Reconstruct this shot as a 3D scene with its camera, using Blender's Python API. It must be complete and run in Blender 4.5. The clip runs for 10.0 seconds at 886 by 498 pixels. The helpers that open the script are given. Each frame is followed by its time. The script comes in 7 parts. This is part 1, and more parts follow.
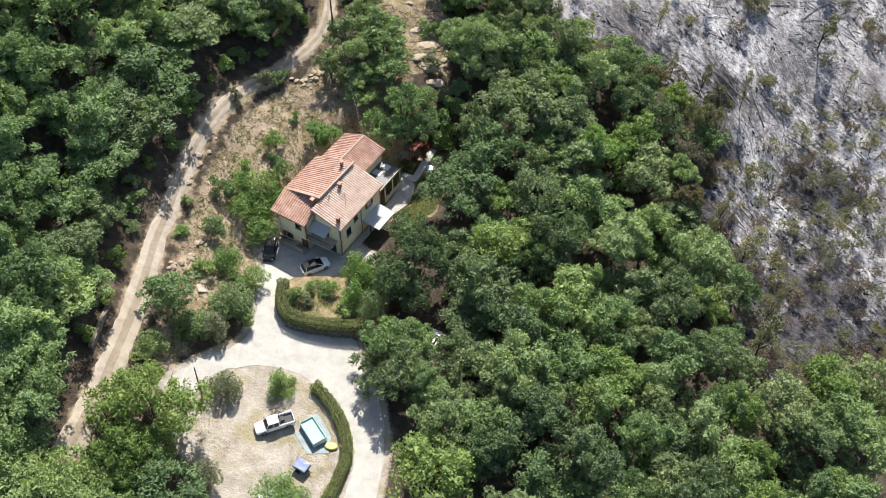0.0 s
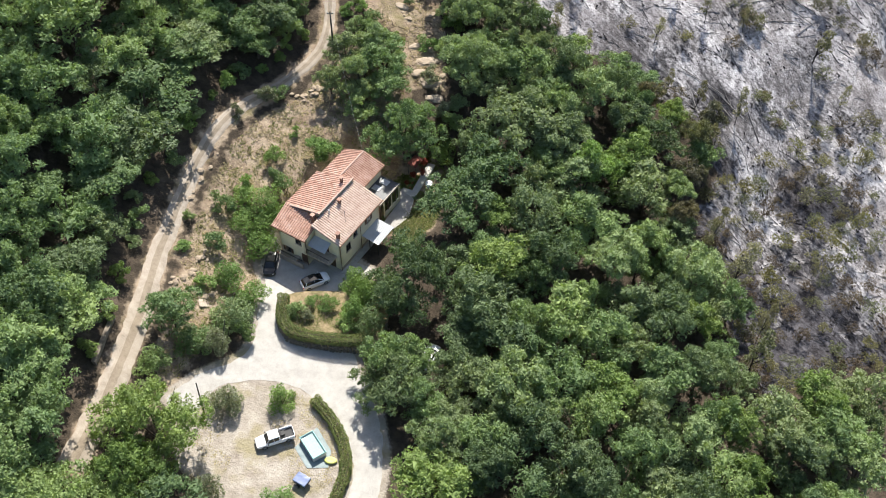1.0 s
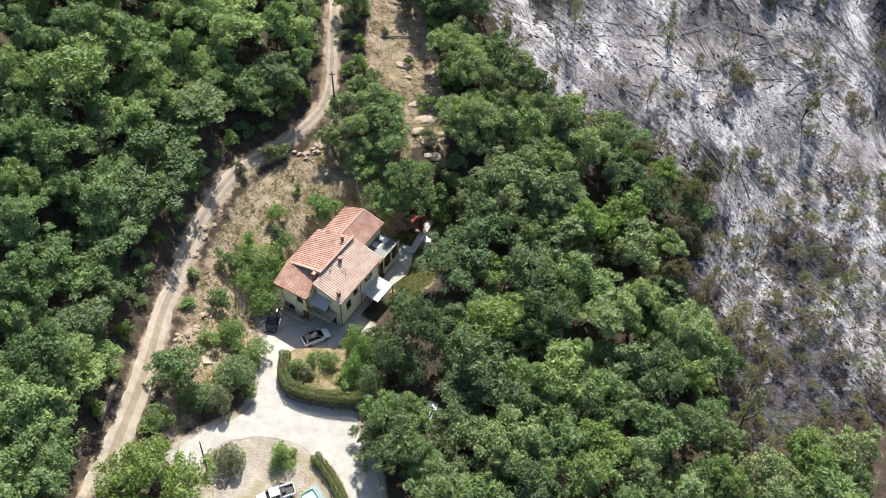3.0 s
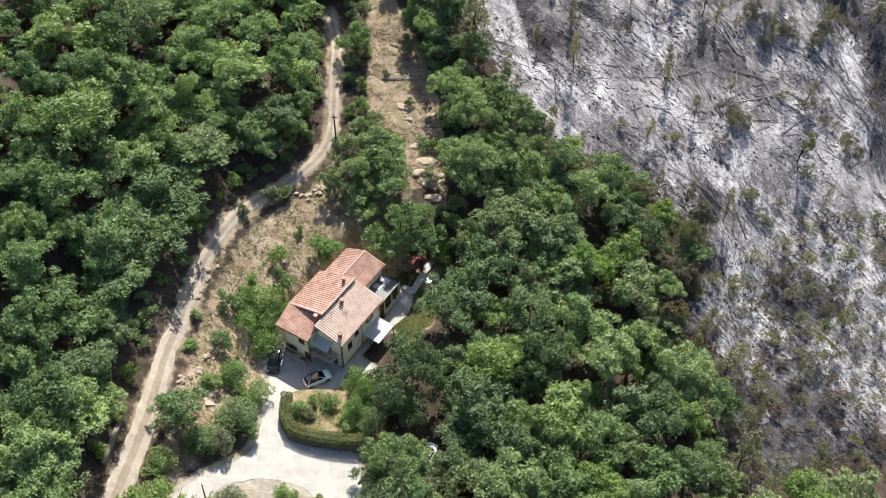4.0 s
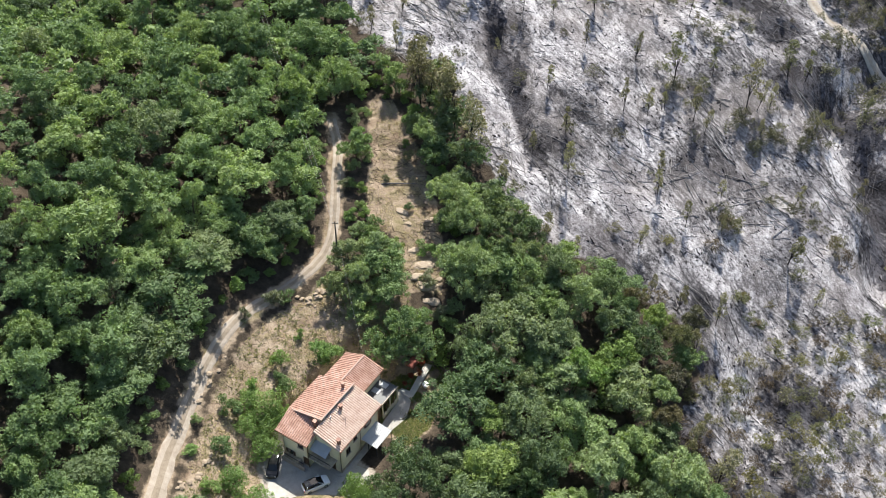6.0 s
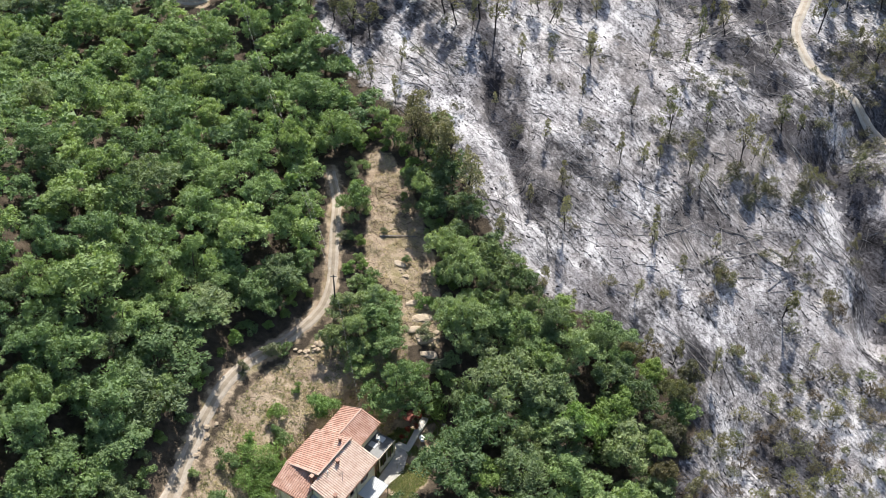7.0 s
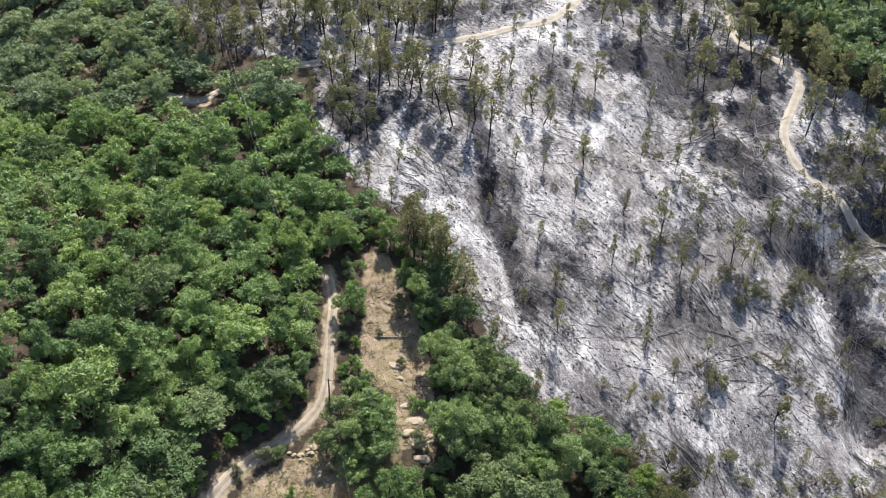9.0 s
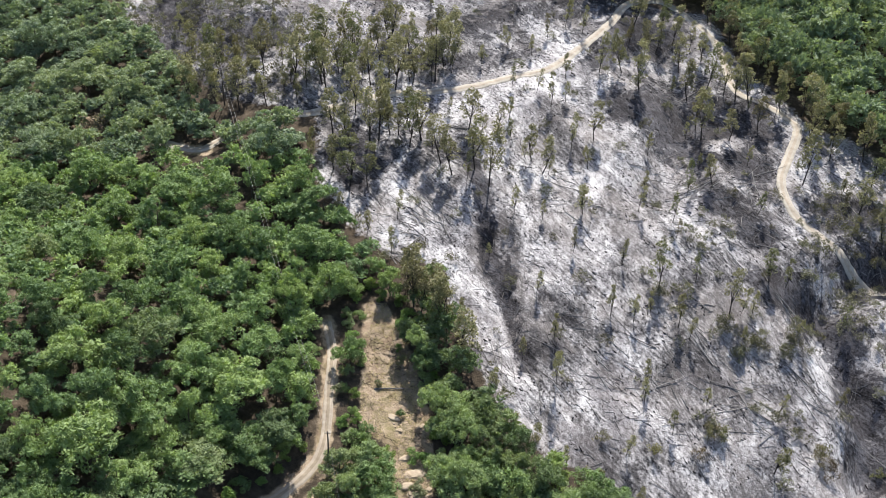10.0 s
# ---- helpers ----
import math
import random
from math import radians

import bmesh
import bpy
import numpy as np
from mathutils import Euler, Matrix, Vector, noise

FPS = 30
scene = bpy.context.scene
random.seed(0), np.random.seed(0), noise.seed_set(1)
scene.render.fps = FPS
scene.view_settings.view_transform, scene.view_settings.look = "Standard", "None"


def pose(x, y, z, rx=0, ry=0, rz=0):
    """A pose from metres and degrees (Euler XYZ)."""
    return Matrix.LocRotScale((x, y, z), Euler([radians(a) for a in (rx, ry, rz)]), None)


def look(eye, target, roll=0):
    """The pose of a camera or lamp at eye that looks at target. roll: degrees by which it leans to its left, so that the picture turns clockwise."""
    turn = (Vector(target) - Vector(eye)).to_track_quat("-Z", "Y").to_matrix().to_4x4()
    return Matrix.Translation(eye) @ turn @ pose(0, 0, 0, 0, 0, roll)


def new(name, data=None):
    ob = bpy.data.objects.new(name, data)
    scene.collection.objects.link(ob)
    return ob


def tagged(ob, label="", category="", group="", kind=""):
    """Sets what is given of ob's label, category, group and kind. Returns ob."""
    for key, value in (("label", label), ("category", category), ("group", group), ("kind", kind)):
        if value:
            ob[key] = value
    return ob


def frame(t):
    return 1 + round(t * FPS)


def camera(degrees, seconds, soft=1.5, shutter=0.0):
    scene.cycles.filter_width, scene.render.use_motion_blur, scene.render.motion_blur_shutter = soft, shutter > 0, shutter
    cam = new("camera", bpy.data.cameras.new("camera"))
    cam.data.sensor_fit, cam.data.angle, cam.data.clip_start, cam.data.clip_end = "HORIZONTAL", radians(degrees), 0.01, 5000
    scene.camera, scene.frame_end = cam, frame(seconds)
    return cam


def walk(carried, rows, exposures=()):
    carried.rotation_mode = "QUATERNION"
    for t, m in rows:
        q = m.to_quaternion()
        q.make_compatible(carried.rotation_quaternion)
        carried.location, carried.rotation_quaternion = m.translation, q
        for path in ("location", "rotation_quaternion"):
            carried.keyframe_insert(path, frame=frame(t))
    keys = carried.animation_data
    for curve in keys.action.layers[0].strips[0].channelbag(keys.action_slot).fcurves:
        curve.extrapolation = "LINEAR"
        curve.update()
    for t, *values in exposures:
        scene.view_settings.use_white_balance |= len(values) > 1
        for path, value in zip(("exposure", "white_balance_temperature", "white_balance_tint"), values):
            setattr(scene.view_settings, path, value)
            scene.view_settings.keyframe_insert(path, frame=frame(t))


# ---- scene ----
cam = camera(47.5, 10.0, 0.95)
METRES, EYE, TILT, LEAN, TURN = 30.0, 110.0, -50.0, 0.0, 0.0
ROWS = [
    (0.0, 0.0, 0.0, 0.0, 0.0, 0.0, 0.0),
    (0.5, -0.0011, -0.0302, 0.0343, -0.08, -0.02, -0.08),
    (1.0, -0.0013, -0.0628, 0.0743, -0.11, -0.03, -0.12),
    (1.5, -0.002, -0.0928, 0.1128, -0.14, 0.23, -0.16),
    (2.0, -0.0026, -0.1241, 0.153, -0.19, 0.6, -0.23),
    (2.5, -0.0035, -0.1534, 0.1915, -0.23, 0.94, -0.29),
    (4.0, -0.0077, -0.2466, 0.3119, -0.26, 2.83, -0.37),
    (4.5, -0.0087, -0.2768, 0.3485, -0.27, 3.86, -0.37),
    (5.0, -0.0101, -0.3097, 0.3884, -0.3, 4.98, -0.41),
    (5.5, -0.0117, -0.3398, 0.4245, -0.36, 6.01, -0.48),
    (7.0, -0.0201, -0.4349, 0.5478, -0.67, 9.18, -0.84),
    (7.5, -0.0236, -0.463, 0.5866, -0.8, 10.2, -0.96),
    (8.0, -0.0259, -0.4918, 0.6307, -0.92, 11.26, -1.09),
    (8.5, -0.0285, -0.5185, 0.6703, -1.01, 12.22, -1.17),
    (9.0, -0.03, -0.5479, 0.7129, -1.1, 13.28, -1.26),
    (9.5, -0.0315, -0.5726, 0.7538, -1.16, 14.27, -1.32),
    (10.0, -0.0313, -0.5972, 0.7994, -1.14, 15.32, -1.32),
]
walk(cam, [(t, pose(0, 0, EYE, TILT, LEAN, TURN) @ pose(METRES * x, METRES * y, METRES * z, 90 + pitch, roll, yaw)) for t, x, y, z, yaw, pitch, roll in ROWS])

# ---- light ----
SUN_EL, SUN_AZ = 48.0, 7.0          # degrees above the horizon; degrees from straight ahead towards the right
world = bpy.data.worlds.new("sky")
scene.world = world
world.use_nodes = True
wn = world.node_tree.nodes
sky = wn.new("ShaderNodeTexSky")
sky.sky_type, sky.sun_disc = "NISHITA", False
sky.dust_density = 1.6
sky.sun_elevation, sky.sun_rotation = radians(SUN_EL), radians(SUN_AZ)
wn["Background"].inputs["Strength"].default_value = 0.098
world.node_tree.links.new(sky.outputs[0], wn["Background"].inputs["Color"])
sun_data = bpy.data.lights.new("sun", "SUN")
sun_data.energy, sun_data.angle, sun_data.color = 5.0, radians(0.6), (1.0, 0.95, 0.87)
sun = new("sun", sun_data)
sun_from = Vector((math.sin(radians(SUN_AZ)) * math.cos(radians(SUN_EL)), math.cos(radians(SUN_AZ)) * math.cos(radians(SUN_EL)), math.sin(radians(SUN_EL))))
sun.matrix_world = look(sun_from * 300, (0, 0, 0))
scene.view_settings.exposure = 0.78


# ---- material kit ----
def material(name, rough=0.8, metal=0.0, spec=0.3):
    m = bpy.data.materials.new(name)
    m.use_nodes = True
    b = m.node_tree.nodes["Principled BSDF"]
    b.inputs["Roughness"].default_value = rough
    b.inputs["Metallic"].default_value = metal
    b.inputs["Specular IOR Level"].default_value = spec
    return m


def node(m, kind, **inputs):
    n = m.node_tree.nodes.new(kind)
    for key, value in inputs.items():
        n.inputs[key.replace("_", " ")].default_value = value
    return n


def link(m, a, b):
    m.node_tree.links.new(a, b)


def coords(m, scale=(1, 1, 1), turn=0.0):
    """World-sized coordinates of the object."""
    c = m.node_tree.nodes.new("ShaderNodeTexCoord")
    g = m.node_tree.nodes.new("ShaderNodeMapping")
    g.inputs["Scale"].default_value = scale
    g.inputs["Rotation"].default_value = (0, 0, turn)
    link(m, c.outputs["Object"], g.inputs["Vector"])
    return g.outputs[0]


def noise_tex(m, vector, scale, detail=4.0, rough=0.6, distort=0.0):
    n = node(m, "ShaderNodeTexNoise", Scale=scale, Detail=detail, Roughness=rough, Distortion=distort)
    link(m, vector, n.inputs["Vector"])
    return n.outputs[0]


def ramp(m, fac, stops):
    r = m.node_tree.nodes.new("ShaderNodeValToRGB")
    e = r.color_ramp.elements
    while len(e) < len(stops):
        e.new(0.5)
    for el, (p, c) in zip(e, stops):
        el.position = p
        el.color = (*c, 1) if len(c) == 3 else c
    link(m, fac, r.inputs[0])
    return r.outputs[0]


def mix(m, fac, a, b, mode="MIX"):
    n = m.node_tree.nodes.new("ShaderNodeMix")
    n.data_type, n.blend_type = "RGBA", mode
    for sock, v in ((n.inputs[0], fac), (n.inputs[6], a), (n.inputs[7], b)):
        if isinstance(v, (float, int)):
            sock.default_value = v
        elif isinstance(v, tuple):
            sock.default_value = (*v, 1)
        else:
            link(m, v, sock)
    return n.outputs[2]


def maths(m, op, a, b=0.0):
    n = m.node_tree.nodes.new("ShaderNodeMath")
    n.operation = op
    for sock, v in zip(n.inputs, (a, b)):
        if isinstance(v, (float, int)):
            sock.default_value = v
        else:
            link(m, v, sock)
    return n.outputs[0]


def finish(m, colour, height=None, strength=0.4, distance=0.05):
    b = m.node_tree.nodes["Principled BSDF"]
    if isinstance(colour, tuple):
        b.inputs["Base Color"].default_value = (*colour, 1)
    else:
        link(m, colour, b.inputs["Base Color"])
    if height is not None:
        k = node(m, "ShaderNodeBump", Strength=strength, Distance=distance)
        link(m, height, k.inputs["Height"])
        link(m, k.outputs[0], b.inputs["Normal"])
    return m


def random_value(m):
    """A chance number for each object, shifted by the mesh's own tint where it has one."""
    o = m.node_tree.nodes.new("ShaderNodeObjectInfo")
    a = m.node_tree.nodes.new("ShaderNodeAttribute")
    a.attribute_name = "tint"
    return maths(m, "FRACT", maths(m, "ADD", o.outputs["Random"], a.outputs["Fac"]))


def island(m):
    return m.node_tree.nodes.new("ShaderNodeNewGeometry").outputs["Random Per Island"]


def plain(name, colour, rough=0.6, metal=0.0, spec=0.4, vary=0.15, scale=3.0, bump=0.0):
    """A painted or bare surface with two scales of wear."""
    m = material(name, rough, metal, spec)
    v = coords(m)
    big, fine = noise_tex(m, v, scale, 3), noise_tex(m, v, scale * 9, 3)
    dark = tuple(c * (1 - vary) for c in colour)
    light = tuple(min(1, c * (1 + vary)) for c in colour)
    c = ramp(m, maths(m, "ADD", maths(m, "MULTIPLY", big, 0.6), maths(m, "MULTIPLY", fine, 0.4)), [(0.3, dark), (0.7, light)])
    return finish(m, c, fine if bump else None, bump, 0.02)


def foliage(name, dark, mid, light, shine=0.6, through_light=0.28, straw=None):
    m = material(name, shine, 0, 0.2)
    r, i = random_value(m), island(m)
    base = ramp(m, r, [(0.0, dark), (0.45, mid), (1.0, light)])
    leafy = ramp(m, i, [(0.0, (0.82, 0.82, 0.84)), (0.55, (1, 1, 1)), (1.0, (1.16, 1.15, 1.1))])
    c = mix(m, 1.0, base, leafy, "MULTIPLY")
    big = noise_tex(m, coords(m), 0.45, 2)
    c = mix(m, 1.0, c, ramp(m, big, [(0.3, (0.78, 0.8, 0.82)), (0.7, (1.2, 1.18, 1.05))]), "MULTIPLY")
    if straw:
        c = mix(m, ramp(m, i, [(0.62, (0, 0, 0)), (0.8, (1, 1, 1))]), c, straw)
    finish(m, c)
    t = m.node_tree.nodes.new("ShaderNodeBsdfTranslucent")
    s = m.node_tree.nodes.new("ShaderNodeMixShader")
    s.inputs[0].default_value = through_light
    link(m, mix(m, 1.0, c, (1.25, 1.3, 0.6), "MULTIPLY"), t.inputs["Color"])
    out = m.node_tree.nodes["Material Output"]
    link(m, m.node_tree.nodes["Principled BSDF"].outputs[0], s.inputs[1])
    link(m, t.outputs[0], s.inputs[2])
    link(m, s.outputs[0], out.inputs["Surface"])
    return m


LEAF = foliage("oak_leaves", (0.123, 0.187, 0.094), (0.184, 0.268, 0.126), (0.263, 0.347, 0.15))
LEAF_WOOD = foliage("sunlit_oak_leaves", (0.138, 0.21, 0.111), (0.208, 0.301, 0.149), (0.297, 0.39, 0.177))
LEAF_GREY = foliage("grey_green_leaves", (0.113, 0.166, 0.088), (0.17, 0.228, 0.124), (0.23, 0.286, 0.15))
LEAF_LIME = foliage("fresh_leaves", (0.161, 0.256, 0.09), (0.199, 0.309, 0.106), (0.236, 0.338, 0.122))
LEAF_OLIVE = foliage("olive_leaves", (0.185, 0.205, 0.140), (0.225, 0.250, 0.165), (0.250, 0.275, 0.180))
LEAF_SAGE = foliage("sage_green_leaves", (0.218, 0.289, 0.155), (0.257, 0.335, 0.176), (0.29, 0.368, 0.192))
LEAF_SCORCHED = foliage("scorched_leaves", (0.165, 0.145, 0.100), (0.170, 0.170, 0.105), (0.155, 0.175, 0.100), through_light=0.3)
LEAF_BROWN = foliage("burnt_leaves", (0.105, 0.080, 0.062), (0.140, 0.108, 0.080), (0.175, 0.145, 0.092), through_light=0.2)
LEAF_ASH = foliage("ashen_olive_leaves", (0.200, 0.190, 0.125), (0.245, 0.236, 0.158), (0.280, 0.272, 0.180), through_light=0.3)
LEAF_SINGED = foliage("singed_leaves", (0.115, 0.105, 0.085), (0.140, 0.138, 0.105), (0.165, 0.170, 0.125), through_light=0.25)
# oak leaves of the distant woods, with the blue of haze mixed into the colour
LEAF_HAZY = foliage("hazed_blue_green_leaves", (0.159, 0.216, 0.157), (0.208, 0.272, 0.188), (0.276, 0.332, 0.211))
LEAF_MID = foliage("summer_leaves", (0.154, 0.231, 0.079), (0.193, 0.274, 0.093), (0.226, 0.302, 0.108))
LEAF_HEDGE = foliage("hedge_leaves", (0.150, 0.210, 0.080), (0.185, 0.245, 0.095), (0.205, 0.265, 0.100), straw=(0.30, 0.28, 0.13))


def bark_material(name, dark, light):
    m = material(name, 0.9, 0, 0.2)
    v = coords(m, (6, 6, 1.2))
    n = noise_tex(m, v, 2.0, 5)
    return finish(m, mix(m, random_value(m), ramp(m, n, [(0.3, dark), (0.7, light)]), ramp(m, n, [(0.3, tuple(c * 0.7 for c in dark)), (0.7, tuple(c * 0.8 for c in light))])), n, 0.6, 0.05)


BARK = bark_material("bark", (0.06, 0.045, 0.032), (0.16, 0.13, 0.10))
CHARRED = bark_material("charred_bark", (0.018, 0.016, 0.016), (0.075, 0.068, 0.065))


def log_material():
    m = material("weathered_log", 0.9, 0, 0.2)
    n = noise_tex(m, coords(m, (5, 5, 0.8)), 2.0, 4)
    c = mix(m, random_value(m), ramp(m, n, [(0.3, (0.05, 0.047, 0.047)), (0.7, (0.16, 0.15, 0.15))]), ramp(m, n, [(0.3, (0.24, 0.23, 0.225)), (0.7, (0.50, 0.48, 0.465))]))
    return finish(m, c, n, 0.5, 0.03)


LOG = log_material()

# ---- the lie of the land ----
def soft(t, w):
    return w * np.logaddexp(0, t / w)


def rise(t):
    return 1 / (1 + np.exp(-np.clip(t, -60, 60)))


HOUSE_X, HOUSE_Y, HOUSE_TURN, YARD = -14.0, 90.2, -32.0, 0.45
HC, HS = math.cos(radians(HOUSE_TURN)), math.sin(radians(HOUSE_TURN))


def house_local(x, y):
    return (x - HOUSE_X) * HC + (y - HOUSE_Y) * HS, -(x - HOUSE_X) * HS + (y - HOUSE_Y) * HC


def inside(px, py, poly):
    """Which of the points lie in the polygon."""
    res = np.zeros(px.shape, bool)
    n = len(poly)
    for i in range(n):
        (x0, y0), (x1, y1) = poly[i], poly[(i + 1) % n]
        if y0 == y1:
            continue
        hit = ((y0 > py) != (y1 > py)) & (px < (x1 - x0) * (py - y0) / (y1 - y0) + x0)
        res ^= hit
    return res


def line_distance(px, py, line, closed=False):
    d = np.full(px.shape, 1e9)
    pairs = list(zip(line[:-1], line[1:])) + ([(line[-1], line[0])] if closed else [])
    for (x0, y0), (x1, y1) in pairs:
        dx, dy = x1 - x0, y1 - y0
        t = np.clip(((px - x0) * dx + (py - y0) * dy) / (dx * dx + dy * dy + 1e-9), 0, 1)
        d = np.minimum(d, np.hypot(px - x0 - t * dx, py - y0 - t * dy))
    return d


GULLIES = [([(62, 268), (66, 244), (59, 226), (52, 208)], 7.0, 4.0), ([(114, 194), (94, 187), (82, 177), (85, 165), (88, 152), (84, 138)], 5.0, 5.5), ([(11, 198), (13, 176), (17, 154)], 3.5, 1.8), ([(62, 128), (52, 106), (47, 88)], 7.0, 2.5)]


def slope(x, y):
    """The bare hillside: a shelf with the house, a bank on the left, a gully on the right, and the hill behind."""
    x, y = np.clip(x, -160, 170), np.clip(y, -40, 430)
    low = rise((150 - y) / 20)
    z = 0.232 + 0.212 * soft(y - 92, 10) - 0.048 * soft(y - 185, 15)
    z = z - soft(x - 12, 8) * (0.241 * low + 0.098 * (1 - low))
    z = z + soft(-(x + 30), 4) * (0.623 * low - 0.10 * (1 - low)) * rise((y - 20) / 20)
    z = z + 0.094 * soft(-(x + 4), 6) * rise((y - 112) / 6) * rise((165 - y) / 8)
    z = z + 0.10 * soft(x - 110, 20) * rise((y - 200) / 20)
    for line, wide, deep in GULLIES:
        z = z - deep * np.exp(-(line_distance(x, y, line) / wide) ** 2)
    lx, ly = house_local(x, y)
    shelf = rise((lx + 12.5) / 0.7) * rise((7.5 - lx) / 1.5) * rise((ly + 9) / 1.5) * rise((21 + 6 * rise((lx + 3.2) / 0.5) - ly) / 0.8)
    return z * (1 - shelf) + YARD * shelf


def depth_in(px, py, poly):
    """Metres inside the polygon (outside: minus)."""
    d = line_distance(px, py, poly, True)
    return np.where(inside(px, py, poly), d, -d)


def smooth_line(pts, step=1.0):
    """A rounded line through the points (Catmull-Rom), one point each step."""
    p = [Vector(q) for q in pts]
    p = [2 * p[0] - p[1]] + p + [2 * p[-1] - p[-2]]
    out = []
    for a, b, c, d in zip(p, p[1:], p[2:], p[3:]):
        n = max(2, int((c - b).length / step))
        for k in range(n):
            t = k / n
            out.append(0.5 * ((2 * b) + (c - a) * t + (2 * a - 5 * b + 4 * c - d) * t * t + (3 * b - a - 3 * c + d) * t ** 3))
    return out + [p[-2]]


# ways and edges on the plan
TRACK = [(-43.0, 56.0), (-41.3, 64.2), (-40.6, 68.5), (-39.6, 76.5), (-39.3, 81.1), (-38.9, 88.7), (-38.0, 94.7), (-36.9, 100.4), (-35.6, 105.6), (-33.1, 112.2), (-30.3, 116.4), (-24.7, 122.1), (-21.0, 126.2), (-18.8, 131.0), (-18.4, 137.6), (-18.7, 144.9), (-18.9, 152.7), (-20.6, 159.5)]
UPPER_ROAD = [(-68, 218), (-60, 213.8), (-55, 212.6), (-51.5, 216), (-46, 222.5), (-36.2, 225.9), (-29.4, 227.3), (-18.7, 231.6), (-10.5, 235.0), (2.1, 237.0), (10.7, 240.3), (18.0, 244.3), (27.1, 248.4), (33.6, 255.7), (40.6, 265.3), (48.1, 276.4), (55, 288), (66, 292), (75.1, 277.2), (78.2, 267.9), (78.7, 250.7), (83.7, 245.5), (89.3, 240.6), (91.7, 235.2), (86.9, 224.3), (82.9, 215.3), (82.6, 206.5), (85.6, 199.7), (90.9, 194.5), (96.1, 189.6), (110, 184), (130, 180)]
CLEARING = [(-13.1, 165.4), (-9.1, 165.0), (-6.6, 159.4), (-3.1, 151.6), (-0.7, 141.7), (0.5, 132.4), (0.6, 122.0), (-6.5, 123.0), (-7.0, 131.8), (-12.2, 135.9), (-13.2, 143.0), (-12.7, 150.7), (-13.9, 161.6)]
BURN_NEAR = [(-29.4, 226.8), (-26.8, 201.5), (-18.1, 187.0), (-8.0, 177.4), (2.6, 176.5), (3.8, 163.1), (8.2, 152.6), (14.3, 140.7), (21.0, 133.6), (30.0, 129.6), (36.2, 125.2), (43.4, 121.1), (44.0, 111.8), (38.2, 102.7), (41.2, 93.3), (42.4, 84.9), (41.0, 77.3), (46.3, 75.4), (53.1, 79.1), (64.3, 82.7), (95, 84), (170, 90)]
BURNT = BURN_NEAR + [(170, 180), (111.2, 222.3), (104.8, 234.2), (95.2, 237.0), (92.0, 248.4), (83.6, 259.5), (77.7, 286.8), (51.3, 289.9), (60, 430), (-110, 430), (-102.4, 310.3), (-88.4, 276.1), (-71.7, 253.0), (-53.0, 233.6)]
BANK = [(-37.5, 60), (-36.5, 78), (-36.0, 90), (-34, 101), (-31.5, 109), (-28, 115), (-21, 121), (-16, 128), (-8, 131), (-5, 123), (-4, 113), (-8, 108), (-14, 108), (-22, 97), (-25.5, 90), (-26, 84), (-30, 80), (-33, 73)]
LOT = [(-33.5, 62.5), (-33.0, 66.5), (-30.5, 68.5), (-29.4, 70.3), (-28.1, 71.4), (-22.9, 72.6), (-18.5, 71.3), (-16.1, 69.4), (-13.0, 65.7), (-11.2, 61.4), (-10.9, 58.4), (-11.9, 52.0), (-13, 40), (-27, 40), (-27.3, 53.3), (-27.2, 57.1), (-31.4, 58.0)]
DRIVE = [(-26.0, 91.5), (-24.7, 87.8), (-25.2, 84.9), (-25.0, 79.5), (-25.6, 76.5), (-26.8, 74.8), (-29.4, 73.1), (-31.6, 71.4), (-34.5, 67.5), (-31.5, 65.5), (-29.4, 69.6), (-28.1, 70.9), (-22.9, 71.9), (-18.5, 70.9), (-16.1, 68.9), (-13.0, 65.2), (-11.2, 61.3), (-10.8, 58.4), (-11.9, 52.0), (-13, 40), (-9.5, 40), (-7.9, 53.8), (-7.3, 58), (-7.2, 61.9), (-7.6, 65), (-8.5, 67.8), (-9.4, 70.6), (-10.8, 73.6), (-12.2, 77.4), (-13.5, 78.5), (-16.6, 78.6), (-19.8, 79.2), (-21.2, 80.4), (-21.8, 82.0), (-22.0, 83.6), (-21.4, 85.2), (-19.5, 86.4), (-11.5, 86.4), (-10.0, 90.5), (-12, 92), (-24, 97)]

LAWN = [(HOUSE_X + a * HC - b * HS, HOUSE_Y + a * HS + b * HC) for a, b in ((-0.5, 9.5), (5.5, 9.5), (6.5, 14), (5.0, 19), (3.0, 25), (-2.5, 26), (-4.5, 17))]

# ---- the ground ----
def spread(lo, hi, step, far):
    """Even steps from lo to hi, and growing ones beyond."""
    a, s = list(np.arange(lo, hi + step / 2, step)), step
    while a[-1] < far:
        s *= 1.35
        a.append(a[-1] + s)
    s = step
    while a[0] > -far:
        s *= 1.35
        a.insert(0, a[0] - s)
    return np.array(a)


